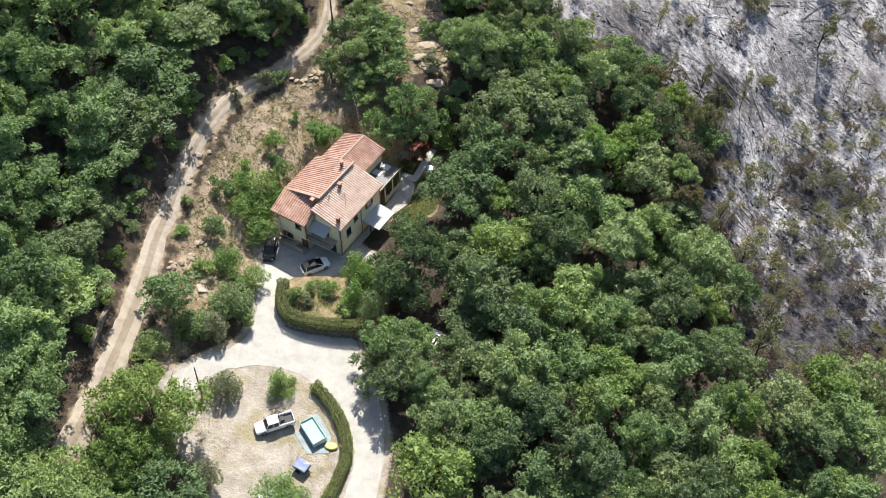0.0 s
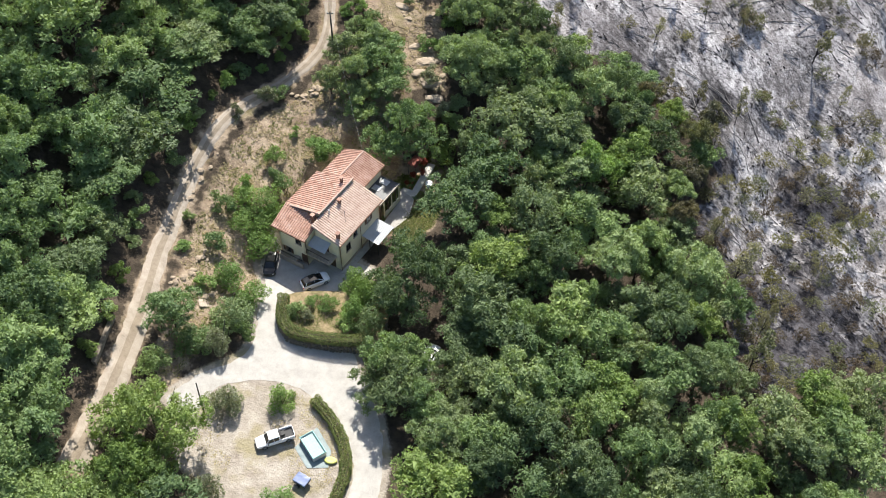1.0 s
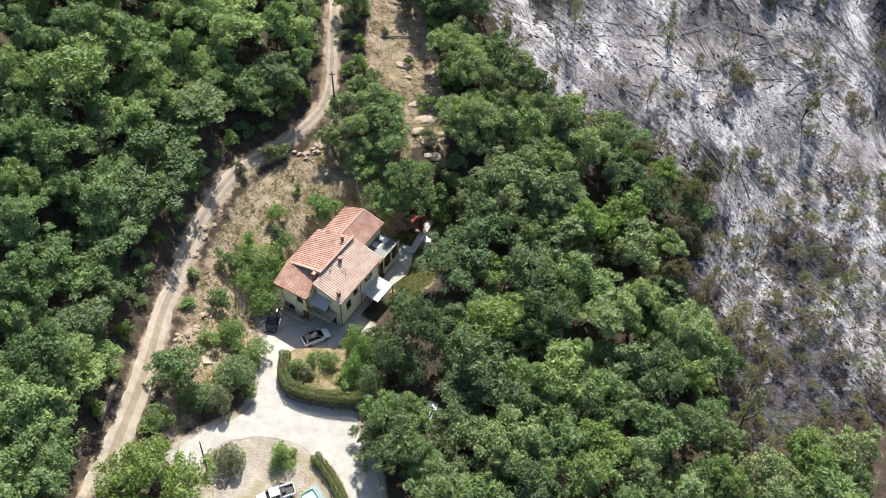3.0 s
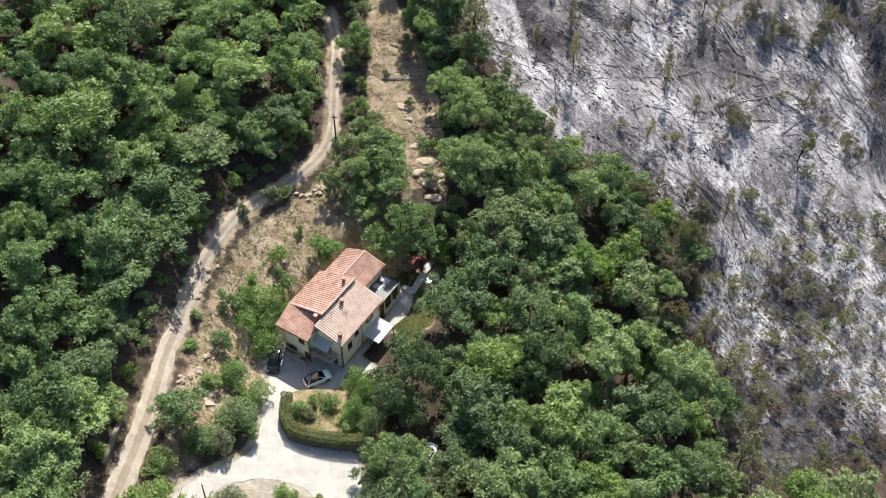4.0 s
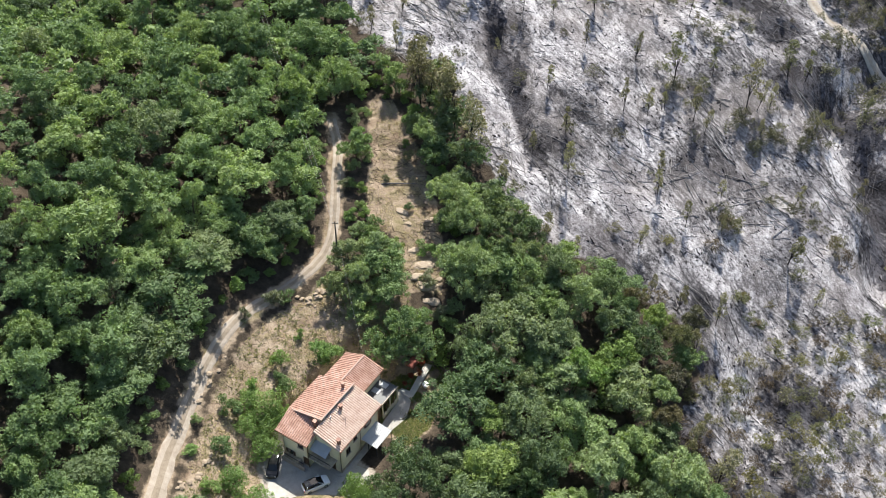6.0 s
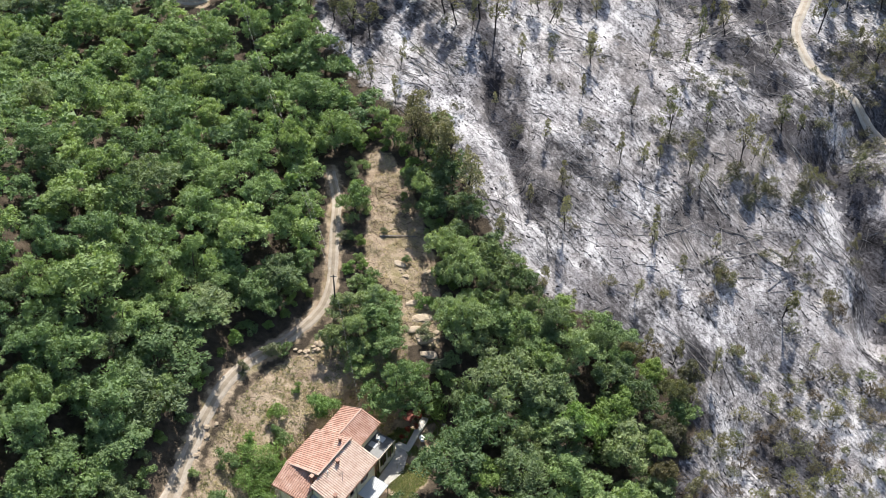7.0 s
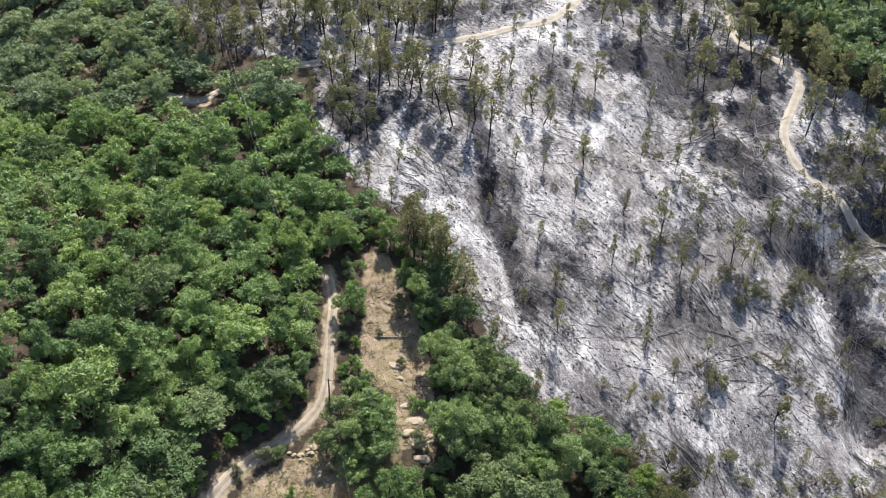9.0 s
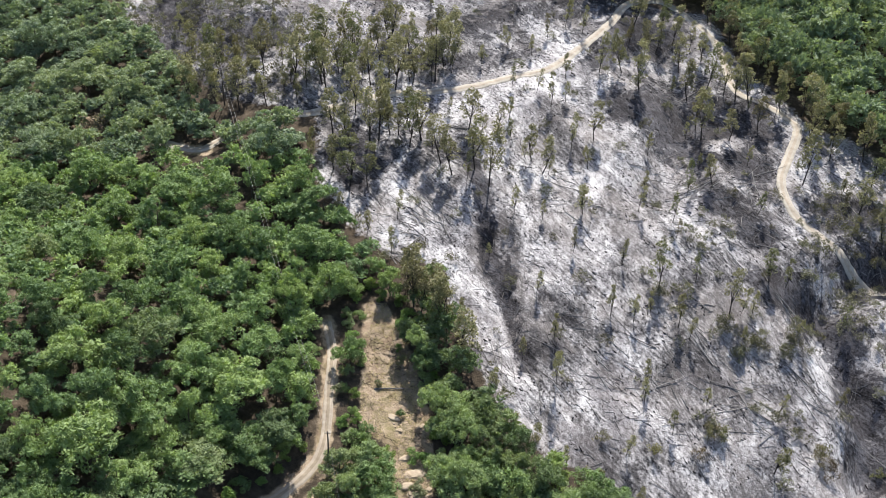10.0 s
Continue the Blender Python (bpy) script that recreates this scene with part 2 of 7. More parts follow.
GX, GY = spread(-112, 134, 1.1, 2600), spread(34, 312, 1.1, 2600)
MX, MY = np.meshgrid(GX, GY)
GZ = slope(MX, MY)
ZONE_BURN = rise(depth_in(MX, MY, BURNT) / 1.2)
ZONE_BARE = np.maximum(rise(depth_in(MX, MY, CLEARING) / 0.5), rise(depth_in(MX, MY, BANK) / 1.0))
ZONE_BARE = np.maximum(ZONE_BARE, rise(depth_in(MX, MY, LAWN) / 0.6))
ZONE_BARE = np.maximum(ZONE_BARE, 0.8 * rise((1.7 - line_distance(MX, MY, TRACK)) / 0.5))
for line, wide in (([(-60, 213.5), (-54, 211.8)], 2.4), ([(-39.5, 190.0), (-38.8, 191.5)], 2.2), ([(-86.5, 226.0), (-83.0, 223.0)], 2.6)):
    ZONE_BARE = np.maximum(ZONE_BARE, np.exp(-(line_distance(MX, MY, line) / wide) ** 2))
# charred soil, plus shade of ravines and trees painted as dark patches
CHAR_AND_SHADE = [((66, 236), (17, 20)), ((50, 238), (10, 8)), ((76, 219), (8, 9)), ((76, 180.5), (10, 6)), ((84, 173), (10, 10)), ((87, 157), (7, 10)), ((88, 146), (8, 7)), ((77, 237), (6, 7)), ((-58, 238), (10, 10)), ((-68, 262), (12, 14)), ((-20, 212), (7, 10)), ((44, 91), (6, 9)), ((56, 91), (9, 7)), ((63, 83), (10, 6)), ((41, 102), (4, 7)), ((50, 80), (8, 5)), ((66, 206), (7, 7)), ((73, 196), (6, 6)), ((12, 190), (1.6, 7)), ((15.5, 174), (1.6, 8)), ((44, 85), (6, 7)), ((52, 84), (9, 6)), ((46, 116), (5, 6)), ((60, 111), (9, 6)), ((-55, 262), (16, 14)), ((-70, 280), (14, 16)), ((100, 190), (13, 10)), ((96, 206), (9, 9)), ((56, 274), (14, 9)), ((82, 238), (6, 12))]
ZONE_CHAR_SHADE = np.zeros(MX.shape)
for (cx, cy), (rx, ry) in CHAR_AND_SHADE:
    ZONE_CHAR_SHADE = np.maximum(ZONE_CHAR_SHADE, 1.25 * np.exp(-(((MX - cx) / rx) ** 2 + ((MY - cy) / ry) ** 2)))
# dark bands: char streaks, and shaded ground below the groves and scrub
for line, wide, much in (([(8.2, 208.6), (10.7, 200.7), (11.4, 187.1), (12.4, 177.8), (15.4, 168.8), (15.7, 160.7), (18.7, 154.0)], 2.6, 1.1), ([(-22.2, 206.8), (-18.8, 197.5), (-14.0, 206.0), (-10.8, 212.3)], 3.6, 1.0), ([(20.0, 176.0), (26.7, 166.1)], 3.5, 0.6), ([(46.2, 126.0), (45.0, 119.0)], 2.6, 1.0), ([(46.0, 88.0), (55.0, 95.0), (60.0, 104.0)], 6.5, 0.65), ([(-24.0, 222.0), (-8.0, 217.0), (2.0, 212.0)], 6.0, 0.5), ([(-12.0, 250.0), (10.0, 250.0), (25.0, 258.0)], 6.0, 0.7), ([(8.0, 268.0), (36.0, 284.0), (70.0, 292.0)], 11.0, 0.75), ([(42.0, 256.0), (50.0, 268.0), (66.0, 276.0)], 6.0, 0.9)):
    ZONE_CHAR_SHADE = np.maximum(ZONE_CHAR_SHADE, much * np.exp(-(line_distance(MX, MY, line) / wide) ** 2))
# bleached ash: the slide of felled poles and the brightest patches
ZONE_PALE = np.zeros(MX.shape)
SLIDE = [(-25.5, 201.3), (-15.9, 189.6), (-5.8, 182.7), (3.8, 174.5), (9.5, 168.4), (12.9, 162.3), (13.7, 154.0), (15.6, 146.0), (17.4, 140.3)]
for line, wide in ((SLIDE, 3.2), ([(-9.0, 200.9), (-3.7, 191.5), (2.6, 180.0)], 4.5), ([(68.5, 226.0), (75.0, 228.5)], 2.5), ([(2.0, 225.5), (6.0, 226.0)], 3.0), ([(22.0, 208.5), (31.0, 207.0), (42.0, 210.0)], 6.0), ([(96.3, 220.5), (97.5, 215.0)], 5.0), ([(81.5, 172.0), (79.5, 160.0), (74.0, 152.0)], 3.0), ([(71.1, 138.3), (66.0, 146.0)], 4.0), ([(48.0, 118.0), (52.5, 106.5)], 3.2), ([(66.0, 122.0), (72.0, 117.0), (76.0, 112.0)], 4.0), ([(66.5, 95.5), (70.0, 97.5)], 3.5), ([(24.0, 240.0), (34.0, 262.0)], 5.0)):
    ZONE_PALE = np.maximum(ZONE_PALE, np.exp(-(line_distance(MX, MY, line) / wide) ** 2))
ZONE_CHAR_SHADE *= 1 - 0.8 * ZONE_PALE
ZONE_LOT = np.maximum(rise(depth_in(MX, MY, LOT) / 0.4), rise((depth_in(MX, MY, DRIVE) + 0.9) / 0.35))
near = (np.abs(MX - 11) < 125) & (np.abs(MY - 173) < 142)
flat = np.clip(ZONE_LOT + rise(depth_in(MX, MY, DRIVE) / 0.7), 0, 1)
hl = house_local(MX, MY)
flat = np.maximum(flat, rise((hl[0] + 12) / 0.5) * rise((6 - hl[0]) / 0.5) * rise((hl[1] + 8) / 0.5) * rise((20 - hl[1]) / 0.5))
for j, i in zip(*np.nonzero(near & (flat < 0.9))):
    p = Vector((MX[j, i], MY[j, i], 0.0))
    h = 0.9 * noise.noise(p * 0.06) + 0.30 * noise.noise(p * 0.25) + (0.08 + 0.16 * ZONE_BURN[j, i]) * noise.noise(p * 0.47)
    GZ[j, i] += h * (1 - flat[j, i])


def ground_z(x, y):
    """The height of the ground at a place on the plan."""
    i = int(np.clip(np.searchsorted(GX, x) - 1, 0, len(GX) - 2))
    j = int(np.clip(np.searchsorted(GY, y) - 1, 0, len(GY) - 2))
    u, v = (x - GX[i]) / (GX[i + 1] - GX[i]), (y - GY[j]) / (GY[j + 1] - GY[j])
    return float((GZ[j, i] * (1 - u) + GZ[j, i + 1] * u) * (1 - v) + (GZ[j + 1, i] * (1 - u) + GZ[j + 1, i + 1] * u) * v)


def mesh_np(name, verts, faces, mats, smooth=False, slots=None):
    """A mesh from arrays; all faces have the same number of corners."""
    me = bpy.data.meshes.new(name)
    verts, faces = np.asarray(verts, np.float32), np.asarray(faces, np.int32)
    n, k = faces.shape
    me.vertices.add(len(verts))
    me.vertices.foreach_set("co", verts.ravel())
    me.loops.add(n * k)
    me.loops.foreach_set("vertex_index", faces.ravel())
    me.polygons.add(n)
    me.polygons.foreach_set("loop_start", np.arange(0, n * k, k, dtype=np.int32))
    if slots is not None:
        me.polygons.foreach_set("material_index", np.asarray(slots, np.int32))
    me.polygons.foreach_set("use_smooth", np.full(n, bool(smooth)))
    for m in mats:
        me.materials.append(m)
    me.update(calc_edges=True)
    me.validate()
    return me


def ground_material():
    m = material("hillside", 0.95, 0, 0.15)
    v = coords(m)
    zone = m.node_tree.nodes.new("ShaderNodeAttribute")
    zone.attribute_name = "zone"
    part_of = m.node_tree.nodes.new("ShaderNodeSeparateColor")
    link(m, zone.outputs["Color"], part_of.inputs[0])
    mid, fine, big = noise_tex(m, v, 0.55, 6, 0.65), noise_tex(m, v, 3.5, 5, 0.7), noise_tex(m, v, 0.09, 4, 0.6)
    # leaf litter under the trees
    floor_c = ramp(m, mid, [(0.3, (0.032, 0.027, 0.020)), (0.55, (0.082, 0.064, 0.047)), (0.75, (0.15, 0.12, 0.09))])
    # dry earth and straw
    dry = ramp(m, mid, [(0.28, (0.155, 0.115, 0.082)), (0.48, (0.315, 0.242, 0.178)), (0.72, (0.44, 0.36, 0.275))])
    dry = mix(m, ramp(m, fine, [(0.45, (0, 0, 0)), (0.7, (1, 1, 1))]), dry, (0.40, 0.325, 0.215))
    dry = mix(m, ramp(m, noise_tex(m, v, 0.31, 5, 0.65), [(0.48, (0, 0, 0)), (0.64, (0.7, 0.7, 0.7))]), dry, (0.17, 0.115, 0.078))
    dry = mix(m, ramp(m, noise_tex(m, v, 0.23, 4), [(0.52, (0, 0, 0)), (0.68, (0.6, 0.6, 0.6))]), dry, (0.16, 0.15, 0.055))
    # ash, grey soil and char, drawn out down the slope
    streak = noise_tex(m, coords(m, (1.0, 0.36, 1.0), 0.5), 1.1, 9, 0.62, 0.5)
    across = m.node_tree.nodes.new("ShaderNodeVectorRotate")
    across.rotation_type = "Z_AXIS"
    across.inputs["Angle"].default_value = 0.9
    link(m, v, across.inputs["Vector"])
    drawn = m.node_tree.nodes.new("ShaderNodeMapping")
    drawn.inputs["Scale"].default_value = (0.15, 1.5, 1.0)
    link(m, across.outputs[0], drawn.inputs["Vector"])
    fibre = noise_tex(m, drawn.outputs[0], 1.3, 6, 0.6, 0.6)
    patch = noise_tex(m, coords(m, (1.0, 0.55, 1.0), -0.35), 0.085, 6, 0.62, 1.2)
    speck = noise_tex(m, v, 2.6, 7, 0.66, 0.3)
    ash = maths(m, "ADD", maths(m, "ADD", maths(m, "MULTIPLY", streak, 0.22), maths(m, "MULTIPLY", fibre, 0.24)), maths(m, "ADD", maths(m, "MULTIPLY", patch, 0.36), maths(m, "MULTIPLY", speck, 0.24)))
    pale_at = m.node_tree.nodes.new("ShaderNodeAttribute")
    pale_at.attribute_name = "pale"
    ash = maths(m, "ADD", maths(m, "MULTIPLY", maths(m, "SUBTRACT", ash, 0.535), 1.45), 0.512)
    ash = maths(m, "ADD", ash, maths(m, "MULTIPLY", pale_at.outputs["Fac"], 0.075))
    ash_c = ramp(m, ash, [(0.40, (0.055, 0.053, 0.057)), (0.46, (0.142, 0.137, 0.143)), (0.505, (0.268, 0.259, 0.268)), (0.555, (0.432, 0.421, 0.433)), (0.64, (0.65, 0.64, 0.652))])
    pits = noise_tex(m, v, 1.5, 4, 0.55, 0.4)
    ash_c = mix(m, 1.0, ash_c, ramp(m, pits, [(0.35, (0.18, 0.175, 0.18)), (0.43, (1, 1, 1))]), "MULTIPLY")
    ash_c = mix(m, ramp(m, big, [(0.45, (0, 0, 0)), (0.62, (0.4, 0.4, 0.4))]), ash_c, (0.325, 0.295, 0.285))
    ash_c = mix(m, 1.0, ash_c, ramp(m, noise_tex(m, v, 0.055, 5, 0.6, 1.5), [(0.38, (0.60, 0.595, 0.61)), (0.50, (1, 1, 1))]), "MULTIPLY")
    # darkens the ash for char and for painted shade alike
    char_shade_at = m.node_tree.nodes.new("ShaderNodeAttribute")
    char_shade_at.attribute_name = "char"
    ragged = noise_tex(m, v, 0.22, 7, 0.7, 1.0)
    soot_and_shade = maths(m, "ADD", char_shade_at.outputs["Fac"], maths(m, "ADD", maths(m, "MULTIPLY", maths(m, "SUBTRACT", streak, 0.5), 1.5), maths(m, "MULTIPLY", maths(m, "SUBTRACT", ragged, 0.5), 2.6)))
    ash_c = mix(m, ramp(m, soot_and_shade, [(0.42, (0, 0, 0)), (0.66, (1, 1, 1))]), ash_c, (0.24, 0.24, 0.26), "MULTIPLY")
    lot_c = ramp(m, mid, [(0.3, (0.27, 0.232, 0.19)), (0.52, (0.38, 0.338, 0.285)), (0.72, (0.47, 0.43, 0.37))])
    lot_c = mix(m, ramp(m, noise_tex(m, v, 0.28, 4), [(0.5, (0, 0, 0)), (0.66, (0.7, 0.7, 0.7))]), lot_c, (0.27, 0.235, 0.12))
    edge = maths(m, "ADD", part_of.outputs["Green"], maths(m, "MULTIPLY", maths(m, "SUBTRACT", mid, 0.5), 0.9))
    c = mix(m, ramp(m, edge, [(0.38, (0, 0, 0)), (0.58, (1, 1, 1))]), floor_c, dry)
    edge = maths(m, "ADD", part_of.outputs["Red"], maths(m, "MULTIPLY", maths(m, "SUBTRACT", mid, 0.5), 1.4))
    c = mix(m, ramp(m, edge, [(0.40, (0, 0, 0)), (0.60, (1, 1, 1))]), c, ash_c)
    edge = maths(m, "ADD", part_of.outputs["Blue"], maths(m, "MULTIPLY", maths(m, "SUBTRACT", fine, 0.5), 0.6))
    c = mix(m, ramp(m, edge, [(0.40, (0, 0, 0)), (0.60, (1, 1, 1))]), c, lot_c)
    return finish(m, c, maths(m, "ADD", speck, maths(m, "MULTIPLY", fine, 0.25)), 0.7, 0.34)


GROUND = ground_material()
nx, ny = len(GX), len(GY)
idx = np.arange(nx * ny).reshape(ny, nx)
ground_mesh = mesh_np("ground", np.stack([MX.ravel(), MY.ravel(), GZ.ravel()], 1), np.stack([idx[:-1, :-1].ravel(), idx[:-1, 1:].ravel(), idx[1:, 1:].ravel(), idx[1:, :-1].ravel()], 1), [GROUND], True)
zone_layer = ground_mesh.attributes.new("zone", "FLOAT_COLOR", "POINT")
zone_layer.data.foreach_set("color", np.stack([ZONE_BURN.ravel(), ZONE_BARE.ravel(), ZONE_LOT.ravel(), np.ones(nx * ny)], 1).astype(np.float32).ravel())
# this mask holds both char and painted shade
char_shade_layer = ground_mesh.attributes.new("char", "FLOAT", "POINT")
char_shade_layer.data.foreach_set("value", ZONE_CHAR_SHADE.ravel().astype(np.float32))
pale_layer = ground_mesh.attributes.new("pale", "FLOAT", "POINT")
pale_layer.data.foreach_set("value", ZONE_PALE.ravel().astype(np.float32))
ground = tagged(new("ground", ground_mesh), "wooded hillside with dry earth banks and a pale burnt slope", "hillside", kind="structure")


# ---- roads ----
def gravel_material(name, dark, mid_c, light, ruts=False):
    m = material(name, 0.9, 0, 0.2)
    v = coords(m)
    a, b = noise_tex(m, v, 0.7, 6, 0.7), noise_tex(m, v, 9.0, 4, 0.7)
    c = ramp(m, a, [(0.3, dark), (0.52, mid_c), (0.72, light)])
    c = mix(m, 0.35, c, ramp(m, b, [(0.35, dark), (0.65, light)]))
    return finish(m, c, b, 0.5, 0.04)


GRAVEL = gravel_material("white_gravel", (0.32, 0.302, 0.275), (0.43, 0.412, 0.38), (0.53, 0.512, 0.478))
TRACK_EARTH = gravel_material("track_earth", (0.25, 0.205, 0.158), (0.385, 0.33, 0.268), (0.51, 0.452, 0.382))
ROAD_DUST = gravel_material("road_dust", (0.30, 0.27, 0.225), (0.42, 0.38, 0.325), (0.52, 0.48, 0.42))
VERGE = gravel_material("track_middle", (0.18, 0.145, 0.105), (0.29, 0.238, 0.178), (0.39, 0.33, 0.26))


def road_strip(name, line, offsets, mats, slots, lift, label, category, width=lambda p: 1.0):
    """A way laid on the ground, with cross-sections at the offsets from its middle line."""
    pts = smooth_line(line, 0.8)
    verts, faces, slot = [], [], []
    rng = random.Random(5)
    for k, p in enumerate(pts):
        d = (pts[min(k + 1, len(pts) - 1)] - pts[max(k - 1, 0)]).normalized()
        side = Vector((d.y, -d.x))
        for o, dz in offsets:
            q = p + side * (o * width(p) * (1 + 0.14 * noise.noise(Vector((p.x * 0.4, p.y * 0.4, o))) + 0.16 * noise.noise(Vector((p.x * 1.6, p.y * 1.6, o)))))
            verts.append((q.x, q.y, ground_z(q.x, q.y) + lift + dz))
    w = len(offsets)
    for k in range(len(pts) - 1):
        for c in range(w - 1):
            faces.append((k * w + c, k * w + c + 1, k * w + w + c + 1, k * w + w + c))
            slot.append(slots[c])
    return tagged(new(name, mesh_np(name, verts, faces, mats, True, slot)), label, category, kind="structure")


RUT = [(-1.55, -0.16), (-1.25, 0.06), (-0.85, 0.02), (-0.45, 0.07), (0.0, 0.10), (0.45, 0.07), (0.85, 0.02), (1.25, 0.06), (1.55, -0.16)]
road_strip("road", TRACK, [(o * 0.9, z) for o, z in RUT], [TRACK_EARTH, VERGE], [0, 0, 0, 1, 1, 0, 0, 0], 0.06, "rutted pale earth track climbing the wooded slope", "dirt track", lambda p: 0.72 + 0.38 * float(rise((92 - p.y) / 5)))
road_strip("road", UPPER_ROAD, [(o * 0.80, z) for o, z in RUT], [ROAD_DUST, TRACK_EARTH], [0, 0, 0, 1, 1, 0, 0, 0], 0.10, "narrow pale forest track across the burnt hill", "forest track")


def draped(name, poly, step, mat, lift, label, category):
    """A flat area laid on the ground: a grid cut to the outline."""
    bm = bmesh.new()
    ring = smooth_line(list(poly) + [poly[0]], 0.6)[:-1]
    ring = [p + Vector((0.30 * noise.noise(Vector((p.x * 0.9, p.y * 0.9, 3))) + 0.12 * noise.noise(Vector((p.x * 3, p.y * 3, 5))), 0.30 * noise.noise(Vector((p.x * 0.9, p.y * 0.9, 8))))) for p in ring]
    bm.faces.new([bm.verts.new((p.x, p.y, 0)) for p in ring])
    xs, ys = [p.x for p in ring], [p.y for p in ring]
    for axis, lo, hi in (((1, 0, 0), min(xs), max(xs)), ((0, 1, 0), min(ys), max(ys))):
        t = lo + step
        while t < hi:
            bmesh.ops.bisect_plane(bm, geom=bm.verts[:] + bm.edges[:] + bm.faces[:], plane_co=Vector(axis) * t, plane_no=axis)
            t += step
    for w in bm.verts:
        w.co.z = ground_z(w.co.x, w.co.y) + lift
    bmesh.ops.triangulate(bm, faces=bm.faces[:])
    bmesh.ops.recalc_face_normals(bm, faces=bm.faces[:])
    if sum(f.normal.z for f in bm.faces) < 0:
        bmesh.ops.reverse_faces(bm, faces=bm.faces[:])
    me = bpy.data.meshes.new(name)
    bm.to_mesh(me)
    me.materials.append(mat)
    return tagged(new(name, me), label, category, kind="structure")


draped("road", DRIVE, 1.1, GRAVEL, 0.03, "sunlit white gravel driveway curving round the lot", "driveway")


# ---- kit for things ----
def part(name, bm, mat, parent=None, label="", smooth=False):
    """Links a bmesh as one mesh under a thing or a part."""
    me = bpy.data.meshes.new(name)
    bmesh.ops.recalc_face_normals(bm, faces=bm.faces[:])
    bm.to_mesh(me)
    bm.free()
    if mat:
        me.materials.append(mat)
    if smooth:
        me.polygons.foreach_set("use_smooth", [True] * len(me.polygons))
    ob = new(name, me)
    ob.parent = parent
    return tagged(ob, label)


def piece(name, me, parent, m=None):
    ob = new(name, me)
    ob.parent = parent
    if m is not None:
        ob.matrix_basis = m
    return ob


def add_box(bm, x0, x1, y0, y1, z0, z1, bevel=0.0):
    r = bmesh.ops.create_cube(bm, size=1, matrix=Matrix.Translation(((x0 + x1) / 2, (y0 + y1) / 2, (z0 + z1) / 2)) @ Matrix.Diagonal((x1 - x0, y1 - y0, z1 - z0, 1)))
    if bevel:
        es = list({e for v in r["verts"] for e in v.link_edges})
        bmesh.ops.bevel(bm, geom=es, offset=bevel, segments=2, affect="EDGES", profile=0.6)
    return bm


def box(x0, x1, y0, y1, z0, z1, bevel=0.0):
    return add_box(bmesh.new(), x0, x1, y0, y1, z0, z1, bevel)


def add_tube(bm, pts, radii, sides=6):
    """A tapering tube along the points."""
    rings = []
    for k, p in enumerate(pts):
        p = Vector(p)
        d = (Vector(pts[min(k + 1, len(pts) - 1)]) - Vector(pts[max(k - 1, 0)])).normalized()
        q = d.to_track_quat("Z", "Y").to_matrix()
        r = radii[k] if isinstance(radii, (list, tuple)) else radii
        rings.append([bm.verts.new(p + q @ Vector((r * math.cos(a), r * math.sin(a), 0))) for a in (2 * math.pi * i / sides for i in range(sides))])
    for a, b in zip(rings, rings[1:]):
        for i in range(sides):
            bm.faces.new((a[i], a[(i + 1) % sides], b[(i + 1) % sides], b[i]))
    bm.faces.new(rings[0][::-1])
    bm.faces.new(rings[-1])
    return bm


def tube(pts, radii, sides=6):
    return add_tube(bmesh.new(), pts, radii, sides)


def thing(name, label, category, m, group="", kind=""):
    ob = tagged(new(name), label, category, group, kind)
    ob.matrix_basis = m
    return ob


# ---- trees ----
def leaf_cloud(rng, count, centres, radii, size, squash=0.8, below=-0.45, jitter=0.55, skin=0.82, hollow=0.72):
    """Leaf sprays on the skins of a heap of clumps: arrays of corners, three to a spray."""
    centres, radii = np.asarray(centres, float), np.asarray(radii, float)
    w = radii ** 2 / (radii ** 2).sum()
    out_c, out_n = [], []
    got = 0
    while got < count:
        k = rng.choice(len(radii), count * 2, p=w)
        d = rng.normal(size=(count * 2, 3))
        d /= np.linalg.norm(d, axis=1)[:, None]
        c = centres[k] + d * radii[k][:, None] * np.array([1, 1, squash]) * (skin + 0.24 * rng.random((count * 2, 1)))
        gap = ((c[:, None, :] - centres[None]) / radii[None, :, None]) / np.array([1, 1, squash])
        buried = (np.linalg.norm(gap, axis=2) < hollow).any(1)
        keep = ~buried & (d[:, 2] > below - 0.3 * rng.random(count * 2))
        out_c.append(c[keep])
        out_n.append(d[keep])
        got += int(keep.sum())
        if len(out_c) > 20:
            break
    c, n = np.concatenate(out_c)[:count], np.concatenate(out_n)[:count]
    m = len(c)
    n = n + jitter * rng.normal(size=(m, 3)) + np.array([0, 0, 0.25])
    n /= np.linalg.norm(n, axis=1)[:, None]
    t = np.cross(n, rng.normal(size=(m, 3)))
    t /= np.linalg.norm(t, axis=1)[:, None] + 1e-9
    out = rng.random(m) < 0.45
    t[out], n[out] = n[out], t[out]
    b = np.cross(n, t)
    s = size * (0.6 + 0.8 * rng.random((m, 1)))
    long = s * (0.9 + 0.5 * rng.random((m, 1)))
    return np.stack([c + t * long * 1.3, c - t * long * 0.6 + b * s * 0.66, c - t * long * 0.6 - b * s * 0.66], 1)


